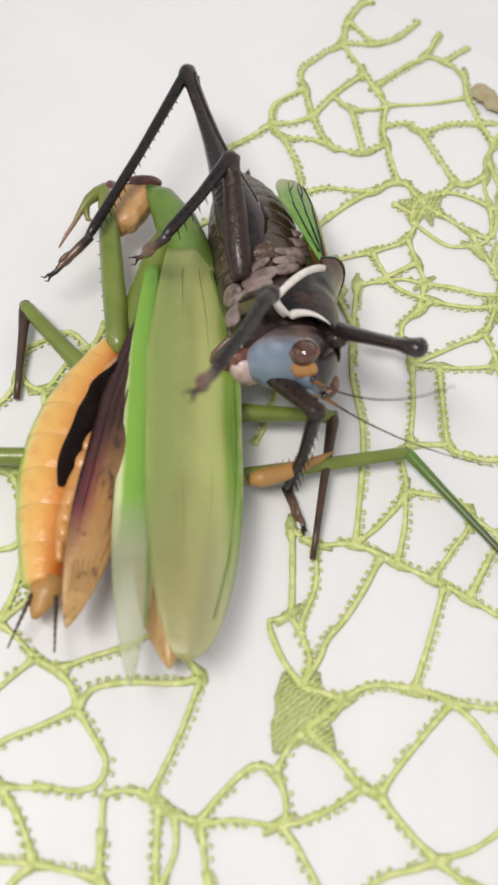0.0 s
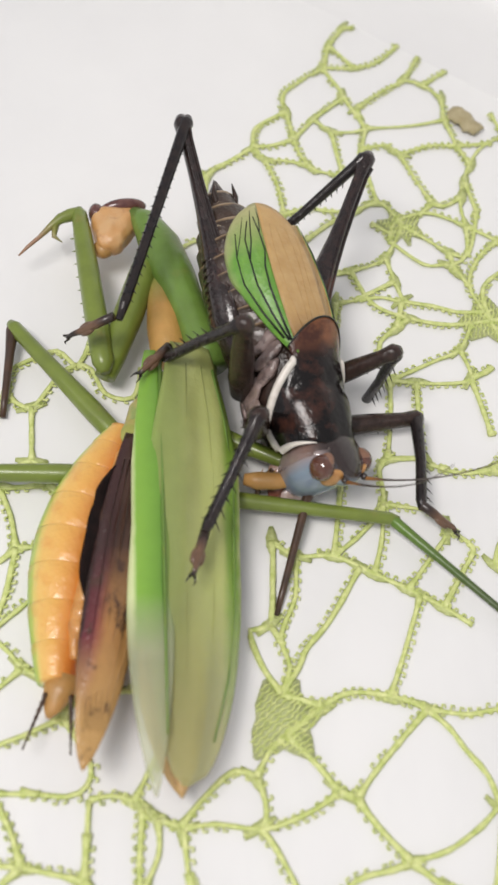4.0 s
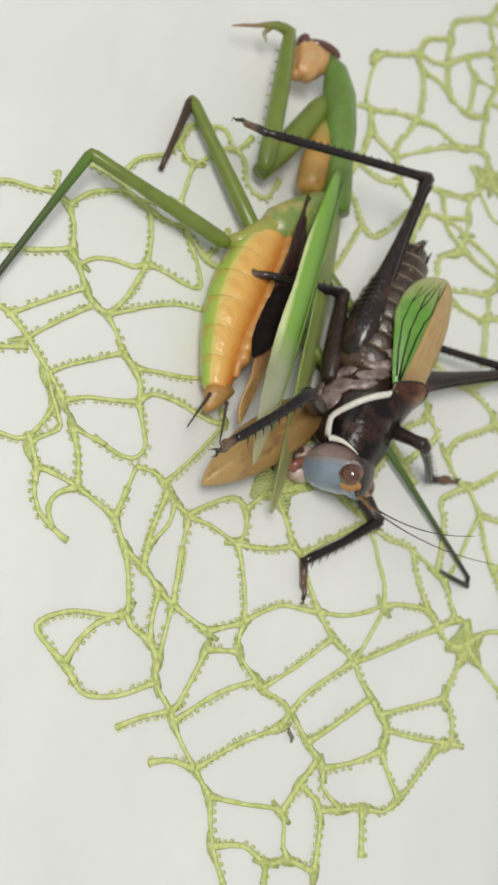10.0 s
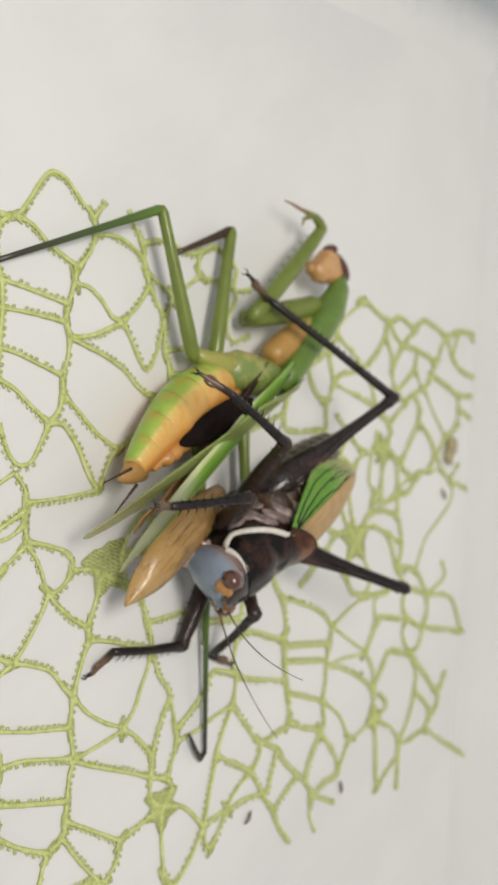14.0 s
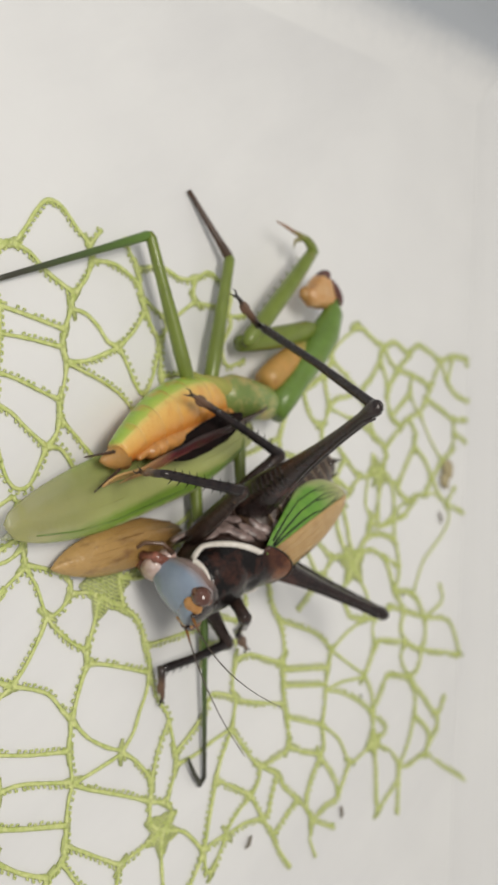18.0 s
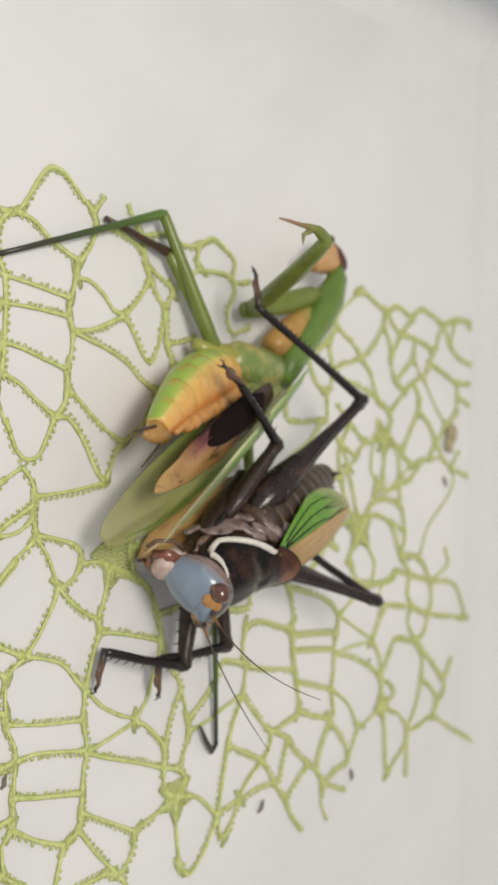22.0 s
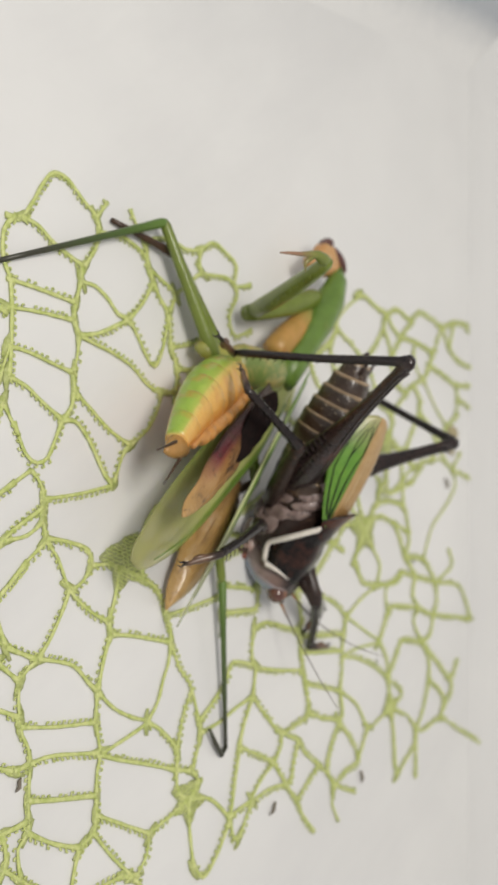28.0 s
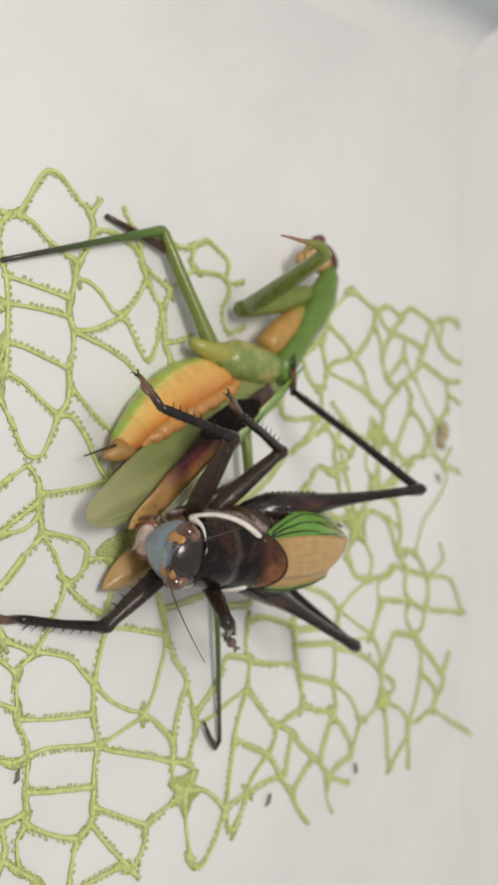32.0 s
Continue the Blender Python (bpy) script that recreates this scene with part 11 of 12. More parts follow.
    walk(MOVING["mB"], [
        (0, pose(-0.0036, 0.0092, 0.0100, -2, -8, 180)), (1, pose(-0.0050, 0.0063, 0.0106, 0, -2, 176)), (2, pose(-0.0017, -0.0017, 0.0100, -3, -2, -174)),
        (3, pose(-0.0020, -0.0029, 0.0100, -4, -8, -178)), (6, pose(0.0015, -0.0040, 0.0086, -1, -40, 178)), (7, pose(0.0017, -0.0059, 0.0080, 1, -15, 165)),
        (8, pose(0.0014, -0.0049, 0.0065, 2, -24, 178)), (9, pose(0.0026, -0.0022, 0.0053, -5, -58, -173)), (10, pose(0.0030, -0.0010, 0.0052, -2, -58, -173)),
        (11, pose(0.0030, -0.0010, 0.0085, -3, -59, -173)), (13, pose(0.0030, -0.0010, 0.0085, -3, -61, -176)), (14, pose(0.0030, -0.0010, 0.0085, -3, -62, 179)),
        (17, pose(0.0018, -0.0075, 0.0048, -1, 0, 169)), (19, pose(0.0010, -0.0100, 0.0048, -1, 0, 167)), (20, pose(0.0019, -0.0068, 0.0049, -1, 0, 169)),
        (21, pose(0.0022, -0.0046, 0.0049, -1, 0, 167)), (22, pose(0.0030, -0.0010, 0.0050, 3, -12, 177)), (23, pose(0.0030, -0.0010, 0.0050, 2, -12, -179)),
        (24, pose(0.0030, -0.0010, 0.0050, 1, -12, -178)), (24.5, pose(0.0030, -0.0010, 0.0050, 1, -12, -178)), (25, pose(0.0030, -0.0010, 0.0050, 5, -12, 173)),
        (27.5, pose(0.0030, -0.0010, 0.0050, 1, -12, -180)), (28, pose(0.0030, -0.0010, 0.0050, 5, -12, -179)), (29, pose(0.0030, -0.0010, 0.0050, 4, -12, -178)),
        (30, pose(0.0030, -0.0010, 0.0050, 3, -12, -176)), (31, pose(0.0030, -0.0010, 0.0050, 3, -12, -179)), (31.5, pose(0.0030, -0.0010, 0.0050, 0, -12, 177)),
        (32, pose(0.0030, -0.0010, 0.0050, 0, -12, 175))])
    walk(MOVING["mC"], [
        (0, pose(-0.0084, -0.0020, 0.0084, -1, -10, 169)), (1, pose(-0.0110, -0.0007, 0.0084, -1, -12, 173)), (2, pose(-0.0074, -0.0164, 0.0084, -1, -13, 176)),
        (3, pose(-0.0078, -0.0169, 0.0084, -1, -15, 174)), (6, pose(-0.0047, -0.0145, 0.0099, -1, -20, 168)), (7, pose(-0.0037, -0.0164, 0.0099, -1, -28, 159)),
        (8, pose(-0.0023, -0.0184, 0.0085, -1, -37, 171)), (9, pose(-0.0018, -0.0149, 0.0086, -3, -45, 175)), (10, pose(-0.0030, -0.0060, 0.0076, -3, -47, -176)),
        (11, pose(-0.0030, -0.0060, 0.0070, -4, -50, -171)), (13, pose(-0.0030, -0.0060, 0.0070, -4, -55, -172)), (14, pose(-0.0030, -0.0060, 0.0070, -4, -51, -165)),
        (17, pose(-0.0000, -0.0080, 0.0080, 6, -68, 163)), (19, pose(-0.0006, -0.0096, 0.0080, 3, -68, 166)), (20, pose(0.0021, -0.0101, 0.0080, 13, -67, 154)),
        (21, pose(0.0019, -0.0069, 0.0080, 9, -68, 156)), (22, pose(0.0015, -0.0100, 0.0086, 10, -10, 172)), (23, pose(0.0015, -0.0100, 0.0086, 7, -10, 177)),
        (24, pose(0.0023, -0.0103, 0.0086, 6, -10, -179)), (24.5, pose(0.0011, -0.0111, 0.0086, 6, -10, 177)), (25, pose(0.0007, -0.0109, 0.0086, 5, -10, 171)),
        (27.5, pose(0.0002, -0.0110, 0.0086, 12, -10, 177)), (28, pose(0.0008, -0.0107, 0.0086, 13, -10, 178)), (29, pose(0.0018, -0.0094, 0.0086, 7, -10, -177)),
        (30, pose(0.0015, -0.0094, 0.0086, 2, -10, -173)), (31, pose(0.0026, -0.0090, 0.0086, 4, -10, 175)), (31.5, pose(0.0029, -0.0091, 0.0086, 0, -10, 179)),
        (32, pose(0.0024, -0.0095, 0.0086, -4, -10, -177))])
    walk(MOVING["mD"], [
        (0, pose(-0.0054, -0.0186, 0.0057, -2, 0, 180)), (1, pose(-0.0001, -0.0164, 0.0057, -1, 0, 172)), (2, pose(-0.0001, -0.0307, 0.0056, -1, 0, -174)),
        (3, pose(-0.0033, -0.0327, 0.0055, -1, 0, -176)), (6, pose(-0.0041, -0.0300, 0.0055, -1, 0, 179)), (7, pose(-0.0089, -0.0320, 0.0055, -1, 0, 164)),
        (8, pose(0.0011, -0.0273, 0.0057, -2, 0, 176)), (9, pose(0.0091, -0.0334, 0.0058, -2, 0, 152)), (10, pose(0.0116, -0.0350, 0.0057, -2, 0, 146)),
        (11, pose(0.0099, -0.0367, 0.0105, -1, 0, 148)), (13, pose(0.0103, -0.0374, 0.0105, -1, 0, 146)), (14, pose(0.0080, -0.0285, 0.0087, -1, 0, -171)),
        (17, pose(0.0083, -0.0301, 0.0032, -1, 0, 165)), (19, pose(0.0101, -0.0350, 0.0034, -2, 0, 159)), (20, pose(0.0108, -0.0292, 0.0035, -2, 0, 170)),
        (21, pose(0.0092, -0.0265, 0.0037, -2, 0, 171)), (22, pose(0.0135, -0.0200, 0.0038, -3, 0, 175)), (23, pose(0.0141, -0.0214, 0.0037, -2, 0, 172)),
        (24, pose(0.0147, -0.0219, 0.0037, -2, 0, 172)), (24.5, pose(0.0126, -0.0227, 0.0037, -2, 0, 175)), (25, pose(0.0089, -0.0367, 0.0034, -2, 0, 137)),
        (27.5, pose(0.0146, -0.0385, 0.0033, -1, 0, 164)), (28, pose(0.0117, -0.0220, 0.0034, -2, 0, -162)), (29, pose(0.0124, -0.0212, 0.0034, -2, 0, -160)),
        (30, pose(0.0138, -0.0211, 0.0034, -2, 0, -163)), (31, pose(0.0187, -0.0215, 0.0037, -2, 0, 170)), (31.5, pose(0.0129, -0.0324, 0.0037, -2, 0, 168)),
        (32, pose(0.0140, -0.0307, 0.0042, -3, 0, 172))])
    walk(MOVING["mabd"], [
        (0, pose(-0.0125, -0.0026, 0.0045, -1, 12, 169)), (1, pose(-0.0127, -0.0032, 0.0045, -1, 11, 171)), (2, pose(-0.0095, -0.0144, 0.0045, -1, 10, 172)),
        (3, pose(-0.0099, -0.0151, 0.0045, -1, 10, 171)), (6, pose(-0.0071, -0.0068, 0.0046, -1, 7, 165)), (7, pose(-0.0086, -0.0106, 0.0046, -1, 7, 163)),
        (8, pose(-0.0060, -0.0153, 0.0045, -1, 6, 171)), (9, pose(-0.0055, -0.0149, 0.0045, -1, 5, 172)), (10, pose(-0.0050, -0.0090, 0.0042, 0, 4, 179)),
        (11, pose(-0.0034, -0.0088, 0.0027, 2, -6, -177)), (13, pose(-0.0037, -0.0089, 0.0027, 4, -6, -177)), (14, pose(-0.0038, -0.0090, 0.0027, 7, -6, 180)),
        (17, pose(-0.0040, -0.0092, 0.0027, 8, 0, 174)), (19, pose(-0.0039, -0.0094, 0.0027, 7, 0, 168)), (20, pose(-0.0039, -0.0093, 0.0027, 11, 0, 172)),
        (21, pose(-0.0038, -0.0095, 0.0027, 18, 0, 167)), (22, pose(-0.0029, -0.0096, 0.0027, 16, -3, 170)), (23, pose(-0.0028, -0.0090, 0.0027, 8, -3, 180)),
        (24, pose(-0.0028, -0.0088, 0.0027, 7, -3, -178)), (24.5, pose(-0.0028, -0.0090, 0.0027, 8, -3, 179)), (25, pose(-0.0028, -0.0092, 0.0027, 7, -3, 177)),
        (27.5, pose(-0.0029, -0.0091, 0.0027, 10, -9, 178)), (28, pose(-0.0029, -0.0094, 0.0027, 18, -10, 172)), (29, pose(-0.0029, -0.0095, 0.0027, 19, -10, 171)),
        (30, pose(-0.0029, -0.0094, 0.0027, 19, -10, 172)), (31, pose(-0.0018, -0.0095, 0.0027, 15, 6, 172)), (31.5, pose(-0.0024, -0.0097, 0.0027, 4, 10, 170)),
        (32, pose(-0.0024, -0.0094, 0.0027, 2, 14, 175))])
    walk(MOVING["mFT"], [
        (0, pose(-0.0117, -0.0038, 0.0060, 2, -0, 5)), (1, pose(-0.0117, -0.0038, 0.0060, 2, -0, 7)), (1.25, pose(-0.0117, -0.0038, 0.0060, 2, 0, 8)),
        (1.5, pose(-0.0117, -0.0038, 0.0060, 2, 0, 9)), (1.75, pose(-0.0117, -0.0038, 0.0060, 2, 0, 10)), (2, pose(-0.0117, -0.0038, 0.0060, 2, -0, 11)),
        (3, pose(-0.0117, -0.0038, 0.0060, 2, -0, 10)), (3.75, pose(-0.0117, -0.0038, 0.0060, 2, -0, 9)), (4.5, pose(-0.0117, -0.0038, 0.0060, 2, -0, 8)),
        (5.25, pose(-0.0117, -0.0038, 0.0060, 2, -0, 7)), (6, pose(-0.0117, -0.0038, 0.0060, 2, -0, 6)), (7, pose(-0.0117, -0.0038, 0.0060, 2, -0, 7)),
        (8, pose(-0.0117, -0.0038, 0.0060, 2, -0, 7)), (9, pose(-0.0117, -0.0038, 0.0060, 2, -0, 8)), (11, pose(-0.0117, -0.0038, 0.0060, 2, 0, 11)),
        (13, pose(-0.0117, -0.0038, 0.0060, 2, -0, 13)), (17, pose(-0.0117, -0.0038, 0.0060, 2, -0, 14)), (19, pose(-0.0117, -0.0038, 0.0060, 2, -0, 16)),
        (20, pose(-0.0117, -0.0038, 0.0060, 2, -0, 15)), (21, pose(-0.0117, -0.0038, 0.0060, 2, -0, 9)), (21.14, pose(-0.0117, -0.0038, 0.0060, 15, 10, 18)),
        (21.29, pose(-0.0117, -0.0038, 0.0060, 28, 18, 32)), (21.43, pose(-0.0117, -0.0038, 0.0060, 42, 21, 49)), (21.57, pose(-0.0117, -0.0038, 0.0060, 53, 19, 67)),
        (21.71, pose(-0.0117, -0.0038, 0.0060, 61, 14, 85)), (21.86, pose(-0.0117, -0.0038, 0.0060, 64, 7, 102)), (22, pose(-0.0117, -0.0038, 0.0060, 62, -0, 119)),
        (23, pose(-0.0117, -0.0038, 0.0060, 64, -0, 127)), (25, pose(-0.0117, -0.0038, 0.0060, 62, -0, 129)), (28, pose(-0.0117, -0.0038, 0.0060, 63, -0, 136)),
        (29, pose(-0.0117, -0.0038, 0.0060, 65, -0, 139)), (32, pose(-0.0117, -0.0038, 0.0060, 65, -0, 131))])
    walk(MOVING["mFF"], [
        (0, pose(-0.0142, 0.0226, 0.0068, -16, 0, 142)), (1, pose(-0.0148, 0.0225, 0.0068, -19, 0, 142)), (1.25, pose(-0.0153, 0.0224, 0.0069, -19, 0, 97)),
        (1.5, pose(-0.0158, 0.0224, 0.0069, -18, 1, 109)), (1.75, pose(-0.0163, 0.0223, 0.0069, -16, 0, 121)), (2, pose(-0.0169, 0.0222, 0.0069, -14, 0, 132)),
        (3, pose(-0.0165, 0.0222, 0.0069, -12, 0, 138)), (3.75, pose(-0.0160, 0.0223, 0.0069, -12, 0, 129)), (4.5, pose(-0.0154, 0.0224, 0.0069, -11, 0, 120)),
        (5.25, pose(-0.0149, 0.0225, 0.0070, -9, 0, 110)), (6, pose(-0.0143, 0.0225, 0.0070, -8, 0, 101)), (7, pose(-0.0151, 0.0225, 0.0070, -8, 0, 105)),
        (8, pose(-0.0151, 0.0225, 0.0070, -8, 0, 107)), (9, pose(-0.0155, 0.0224, 0.0070, -8, 0, 112)), (11, pose(-0.0166, 0.0222, 0.0070, -6, 0, 119)),
        (13, pose(-0.0177, 0.0220, 0.0070, -5, 0, 126)), (17, pose(-0.0183, 0.0218, 0.0071, -5, 0, 132)), (19, pose(-0.0188, 0.0217, 0.0069, -5, 0, 119)),
        (20, pose(-0.0184, 0.0218, 0.0070, -5, 0, 128)), (21, pose(-0.0157, 0.0224, 0.0070, -5, 0, 129)), (21.14, pose(-0.0184, 0.0210, 0.0126, -5, 0, 130)),
        (21.29, pose(-0.0207, 0.0181, 0.0179, -5, 0, 131)), (21.43, pose(-0.0225, 0.0139, 0.0225, -5, 0, 133)), (21.57, pose(-0.0236, 0.0087, 0.0261, -4, 0, 134)),
        (21.71, pose(-0.0241, 0.0028, 0.0285, -4, 0, 136)), (21.86, pose(-0.0238, -0.0035, 0.0296, -4, 0, 137)), (22, pose(-0.0228, -0.0099, 0.0293, -4, 0, 138)),
        (23, pose(-0.0211, -0.0109, 0.0297, -4, 0, 139)), (25, pose(-0.0212, -0.0115, 0.0295, -4, 0, 140)), (28, pose(-0.0201, -0.0125, 0.0296, -4, 0, 147)),
        (29, pose(-0.0189, -0.0121, 0.0301, -3, 0, 148)), (32, pose(-0.0200, -0.0111, 0.0301, -4, 0, 139))])
    walk(MOVING["mHL_femur"], [
        (0, pose(-0.0123, -0.0190, 0.0040, 0, 0, 89)), (9, pose(-0.0123, -0.0190, 0.0040, 0, 0, 89)), (10, pose(-0.0133, -0.0199, 0.0050, 5, 0, 91)),
        (11, pose(-0.0121, -0.0202, 0.0050, -2, 0, 78)), (12, pose(-0.0123, -0.0206, 0.0050, 1, 0, 76)), (13, pose(-0.0117, -0.0203, 0.0050, 1, 0, 78)),
        (14, pose(-0.0120, -0.0201, 0.0050, 1, 0, 78)), (17, pose(-0.0125, -0.0199, 0.0050, -1, 0, 80)), (18, pose(-0.0124, -0.0202, 0.0050, 0, 0, 80)),
        (19, pose(-0.0127, -0.0210, 0.0050, 0, 0, 79)), (20, pose(-0.0108, -0.0204, 0.0050, 0, 0, 79)), (21, pose(-0.0101, -0.0168, 0.0050, -4, 0, 83)),
        (22, pose(-0.0093, -0.0158, 0.0050, -5, 0, 83)), (23, pose(-0.0086, -0.0172, 0.0050, -4, 0, 82)), (25, pose(-0.0096, -0.0187, 0.0050, -2, 0, 80)),
        (28, pose(-0.0090, -0.0172, 0.0050, -4, 0, 82)), (30, pose(-0.0086, -0.0176, 0.0050, -3, 0, 82)), (32, pose(-0.0069, -0.0158, 0.0050, -6, 0, 83))])
    walk(MOVING["mHL_tibia"], [
        (0, pose(-0.0363, -0.0184, 0.0040, -6, 0, 172)), (9, pose(-0.0363, -0.0184, 0.0040, -6, 0, 172)), (10, pose(-0.0372, -0.0203, 0.0070, -13, 0, 170)),
        (11, pose(-0.0356, -0.0153, 0.0040, -6, 0, 170)), (12, pose(-0.0356, -0.0150, 0.0054, -8, 0, 173)), (13, pose(-0.0352, -0.0154, 0.0052, -8, 0, 171)),
        (14, pose(-0.0355, -0.0152, 0.0052, -8, 0, 172)), (17, pose(-0.0362, -0.0157, 0.0046, -7, 0, 172)), (18, pose(-0.0360, -0.0160, 0.0048, -7, 0, 171)),
        (19, pose(-0.0363, -0.0166, 0.0052, -8, 0, 171)), (20, pose(-0.0344, -0.0159, 0.0050, -8, 0, 169)), (21, pose(-0.0339, -0.0138, 0.0033, -4, 0, 168)),
        (22, pose(-0.0331, -0.0129, 0.0030, -4, 0, 168)), (23, pose(-0.0323, -0.0137, 0.0035, -4, 0, 168)), (25, pose(-0.0333, -0.0147, 0.0042, -6, 0, 168)),
        (28, pose(-0.0327, -0.0140, 0.0034, -5, 0, 167)), (30, pose(-0.0324, -0.0143, 0.0036, -5, 0, 169)), (32, pose(-0.0306, -0.0131, 0.0027, -3, 0, 165))])
    walk(MOVING["mML_femur"], [
        (0, pose(-0.0100, -0.0132, 0.0039, -2, -0, 38)), (3, pose(-0.0102, -0.0128, 0.0039, -2, -0, 35)), (6, pose(-0.0097, -0.0139, 0.0040, -2, -0, 46)),
        (13, pose(-0.0093, -0.0142, 0.0040, -2, -0, 46)), (15, pose(-0.0093, -0.0142, 0.0040, -2, -0, 45)), (16.5, pose(-0.0097, -0.0137, 0.0040, -2, -0, 42)),
        (17, pose(-0.0097, -0.0137, 0.0040, -2, -0, 42)), (19, pose(-0.0092, -0.0143, 0.0040, -2, -0, 45)), (20, pose(-0.0091, -0.0145, 0.0040, -2, -0, 49)),
        (20.5, pose(-0.0070, -0.0154, 0.0041, -3, -0, 66)), (21, pose(-0.0041, -0.0145, 0.0045, -6, -0, 90)), (23, pose(-0.0041, -0.0146, 0.0045, -6, -0, 88)),
        (32, pose(-0.0042, -0.0149, 0.0045, -6, -0, 85))])
    walk(MOVING["mML_tibia"], [
        (0, pose(-0.0240, 0.0050, 0.0030, -9, -0, 178)), (3, pose(-0.0233, 0.0060, 0.0030, -10, -0, 174)), (6, pose(-0.0263, 0.0020, 0.0030, -9, -0, -174)),
        (13, pose(-0.0258, 0.0018, 0.0030, -9, -0, 177)), (15, pose(-0.0256, 0.0020, 0.0030, -11, -0, 161)), (16.5, pose(-0.0250, 0.0034, 0.0030, -11, -0, 98)),
        (17, pose(-0.0250, 0.0034, 0.0030, -11, -0, 93)), (19, pose(-0.0254, 0.0020, 0.0030, -10, -0, 102)), (20, pose(-0.0265, 0.0005, 0.0030, -9, -0, 126)),
        (20.5, pose(-0.0280, -0.0060, 0.0030, -8, -0, 132)), (21, pose(-0.0270, -0.0145, 0.0020, -4, -0, 133)), (23, pose(-0.0270, -0.0140, 0.0020, -5, -0, 133)),
        (32, pose(-0.0270, -0.0130, 0.0020, -6, -0, 132))])
    walk(MOVING["mG"], [
        (0, pose(0.0041, -0.0220, 0.0044, -3, -0, -69)), (1, pose(0.0046, -0.0212, 0.0044, -2, -0, -72)), (2, pose(0.0082, -0.0212, 0.0044, -2, -0, -80)),
        (3, pose(0.0058, -0.0208, 0.0044, -2, -0, -86)), (3.5, pose(0.0058, -0.0199, 0.0044, -2, -0, -87)), (5.5, pose(0.0071, -0.0202, 0.0044, -3, -0, -83)),
        (6, pose(0.0087, -0.0212, 0.0044, -3, -0, -82)), (7, pose(-0.0055, -0.0120, 0.0013, 0, -0, -37)), (32, pose(-0.0055, -0.0120, 0.0013, 0, -0, -37))])
    walk(MOVING["mHR_femur"], [
        (0, pose(-0.0025, -0.0218, 0.0030, 0, -0, -80)), (2, pose(-0.0008, -0.0207, 0.0030, 0, -0, -88)), (3, pose(-0.0015, -0.0206, 0.0030, 0, -0, -90)),
        (6, pose(-0.0024, -0.0223, 0.0030, 0, -0, -116)), (8, pose(-0.0028, -0.0219, 0.0030, 0, -0, -118)), (10, pose(-0.0021, -0.0224, 0.0030, 0, -0, -117)),
        (13, pose(-0.0013, -0.0229, 0.0030, 0, -0, -116)), (32, pose(-0.0008, -0.0232, 0.0030, 0, -0, -116))])
    walk(MOVING["mHR_tibia"], [
        (0, pose(0.0241, -0.0170, 0.0030, -5, -0, -142)), (2, pose(0.0262, -0.0200, 0.0030, -6, -0, -142)), (3, pose(0.0255, -0.0206, 0.0030, -5, -0, -140)),
        (6, pose(0.0218, -0.0343, 0.0030, -6, -0, -120)), (8, pose(0.0210, -0.0346, 0.0030, -5, -0, -118)), (10, pose(0.0220, -0.0346, 0.0030, -4, -0, -120)),
        (13, pose(0.0230, -0.0346, 0.0030, -4, -0, -117)), (32, pose(0.0235, -0.0350, 0.0030, -4, -0, -119))])
    walk(MOVING["mMR_femur"], [
        (0, pose(-0.0019, -0.0119, 0.0040, 0, -0, -92)), (1, pose(0.0003, -0.0120, 0.0040, 0, -0, -91)), (2, pose(0.0028, -0.0120, 0.0040, 0, -0, -89)),
        (3, pose(0.0006, -0.0118, 0.0040, 0, -0, -111)), (6, pose(-0.0009, -0.0110, 0.0040, 0, -0, -118)), (9, pose(-0.0010, -0.0109, 0.0040, 0, -0, -118)),
        (32, pose(-0.0010, -0.0109, 0.0040, 0, -0, -118))])
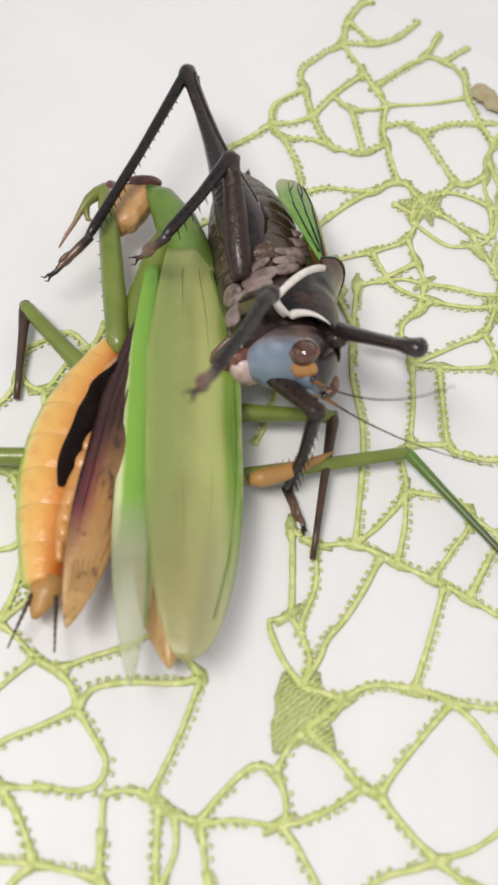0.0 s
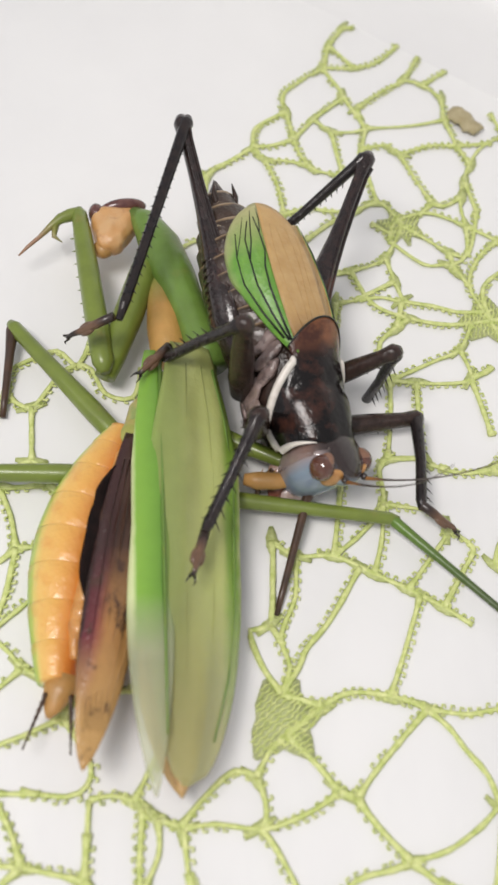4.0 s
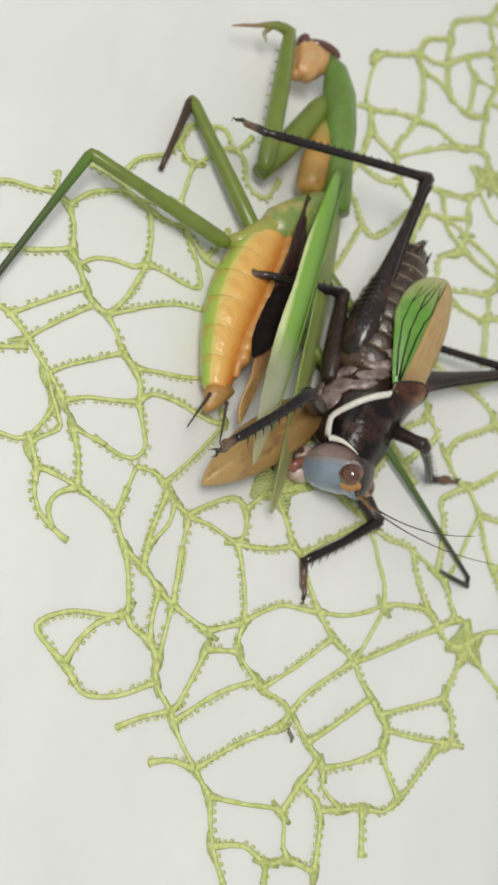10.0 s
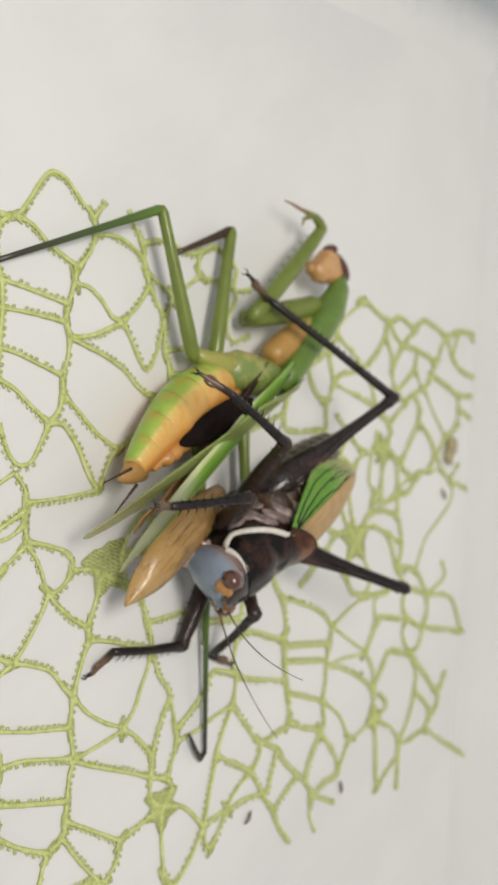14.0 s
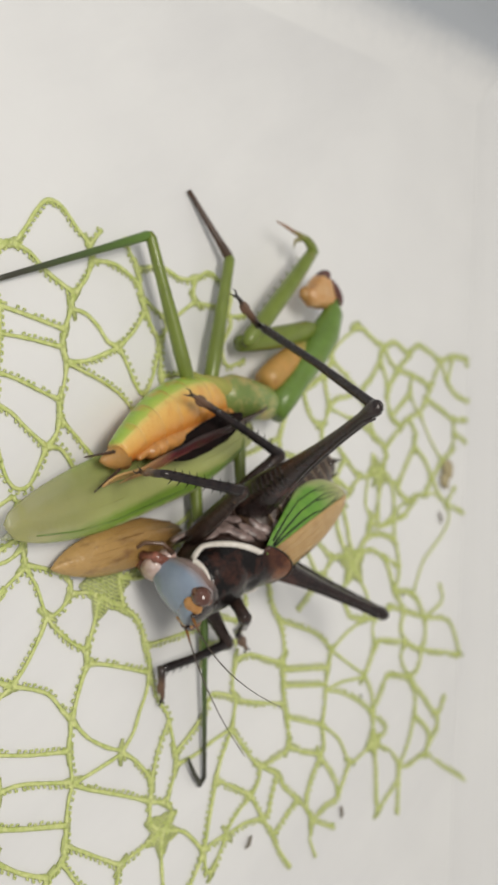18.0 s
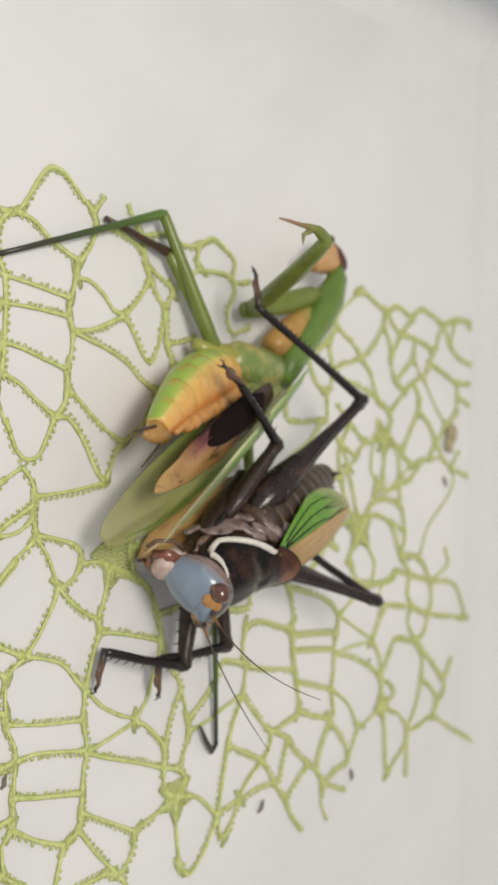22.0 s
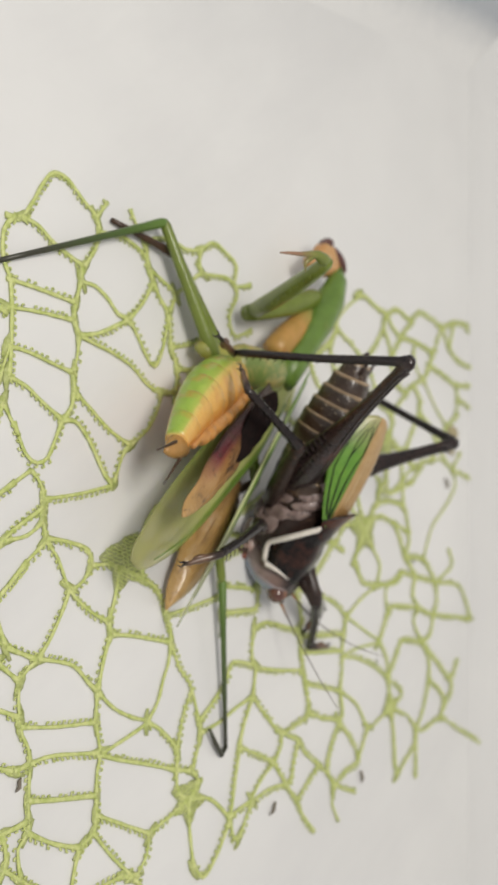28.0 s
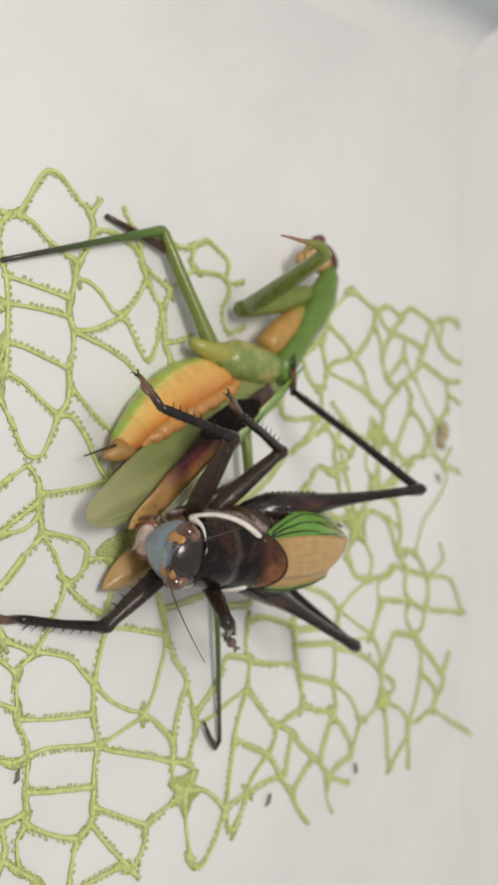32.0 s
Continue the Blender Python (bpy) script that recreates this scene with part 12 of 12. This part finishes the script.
    walk(MOVING["mMR_tibia"], [
        (0, pose(0.0151, -0.0125, 0.0040, -8, -0, 169)), (1, pose(0.0173, -0.0123, 0.0040, -8, -0, 163)), (2, pose(0.0198, -0.0118, 0.0040, -7, -0, 157)),
        (3, pose(0.0164, -0.0180, 0.0040, -11, -0, 159)), (6, pose(0.0141, -0.0190, 0.0040, -12, -0, 168)), (9, pose(0.0140, -0.0190, 0.0040, -12, -0, 168)),
        (32, pose(0.0140, -0.0190, 0.0040, -12, -0, 168))])
    walk(MOVING["mE"], [
        (0, pose(-0.0113, -0.0076, 0.0082, -3, -55, 162)), (2, pose(-0.0090, -0.0193, 0.0082, -3, -55, 173)), (3, pose(-0.0095, -0.0207, 0.0082, -3, -55, 171)),
        (6, pose(-0.0071, -0.0161, 0.0094, -2, 0, 166)), (7, pose(-0.0087, -0.0184, 0.0094, -2, 0, 159)), (8, pose(-0.0040, -0.0212, 0.0094, -2, 0, 170)),
        (9, pose(-0.0035, -0.0222, 0.0094, -2, 0, 169)), (10, pose(-0.0013, -0.0190, 0.0090, -1, 0, 172)), (11, pose(-0.0005, -0.0156, 0.0102, -1, 0, 176)),
        (13, pose(-0.0014, -0.0163, 0.0102, -1, 0, 179)), (14, pose(-0.0014, -0.0154, 0.0098, -3, 0, 175)), (17, pose(-0.0027, -0.0155, 0.0098, -2, 0, 175)),
        (19, pose(-0.0036, -0.0169, 0.0098, -2, 0, 173)), (20, pose(-0.0006, -0.0173, 0.0098, -3, 0, 170)), (21, pose(-0.0007, -0.0129, 0.0098, -3, 0, 174)),
        (22, pose(-0.0011, -0.0168, 0.0124, 5, 0, 177)), (23, pose(0.0001, -0.0162, 0.0124, 5, 0, 175)), (24, pose(-0.0004, -0.0167, 0.0124, 5, 0, -180)),
        (25, pose(-0.0013, -0.0182, 0.0124, 6, 0, 177)), (27.5, pose(-0.0014, -0.0163, 0.0124, 5, 0, -176)), (28, pose(-0.0004, -0.0144, 0.0124, 5, 0, -171)),
        (30, pose(-0.0026, -0.0168, 0.0124, 5, 0, -173)), (31, pose(-0.0004, -0.0186, 0.0124, 6, 0, 174)), (32, pose(0.0004, -0.0184, 0.0124, 6, 0, 168))])


motions()
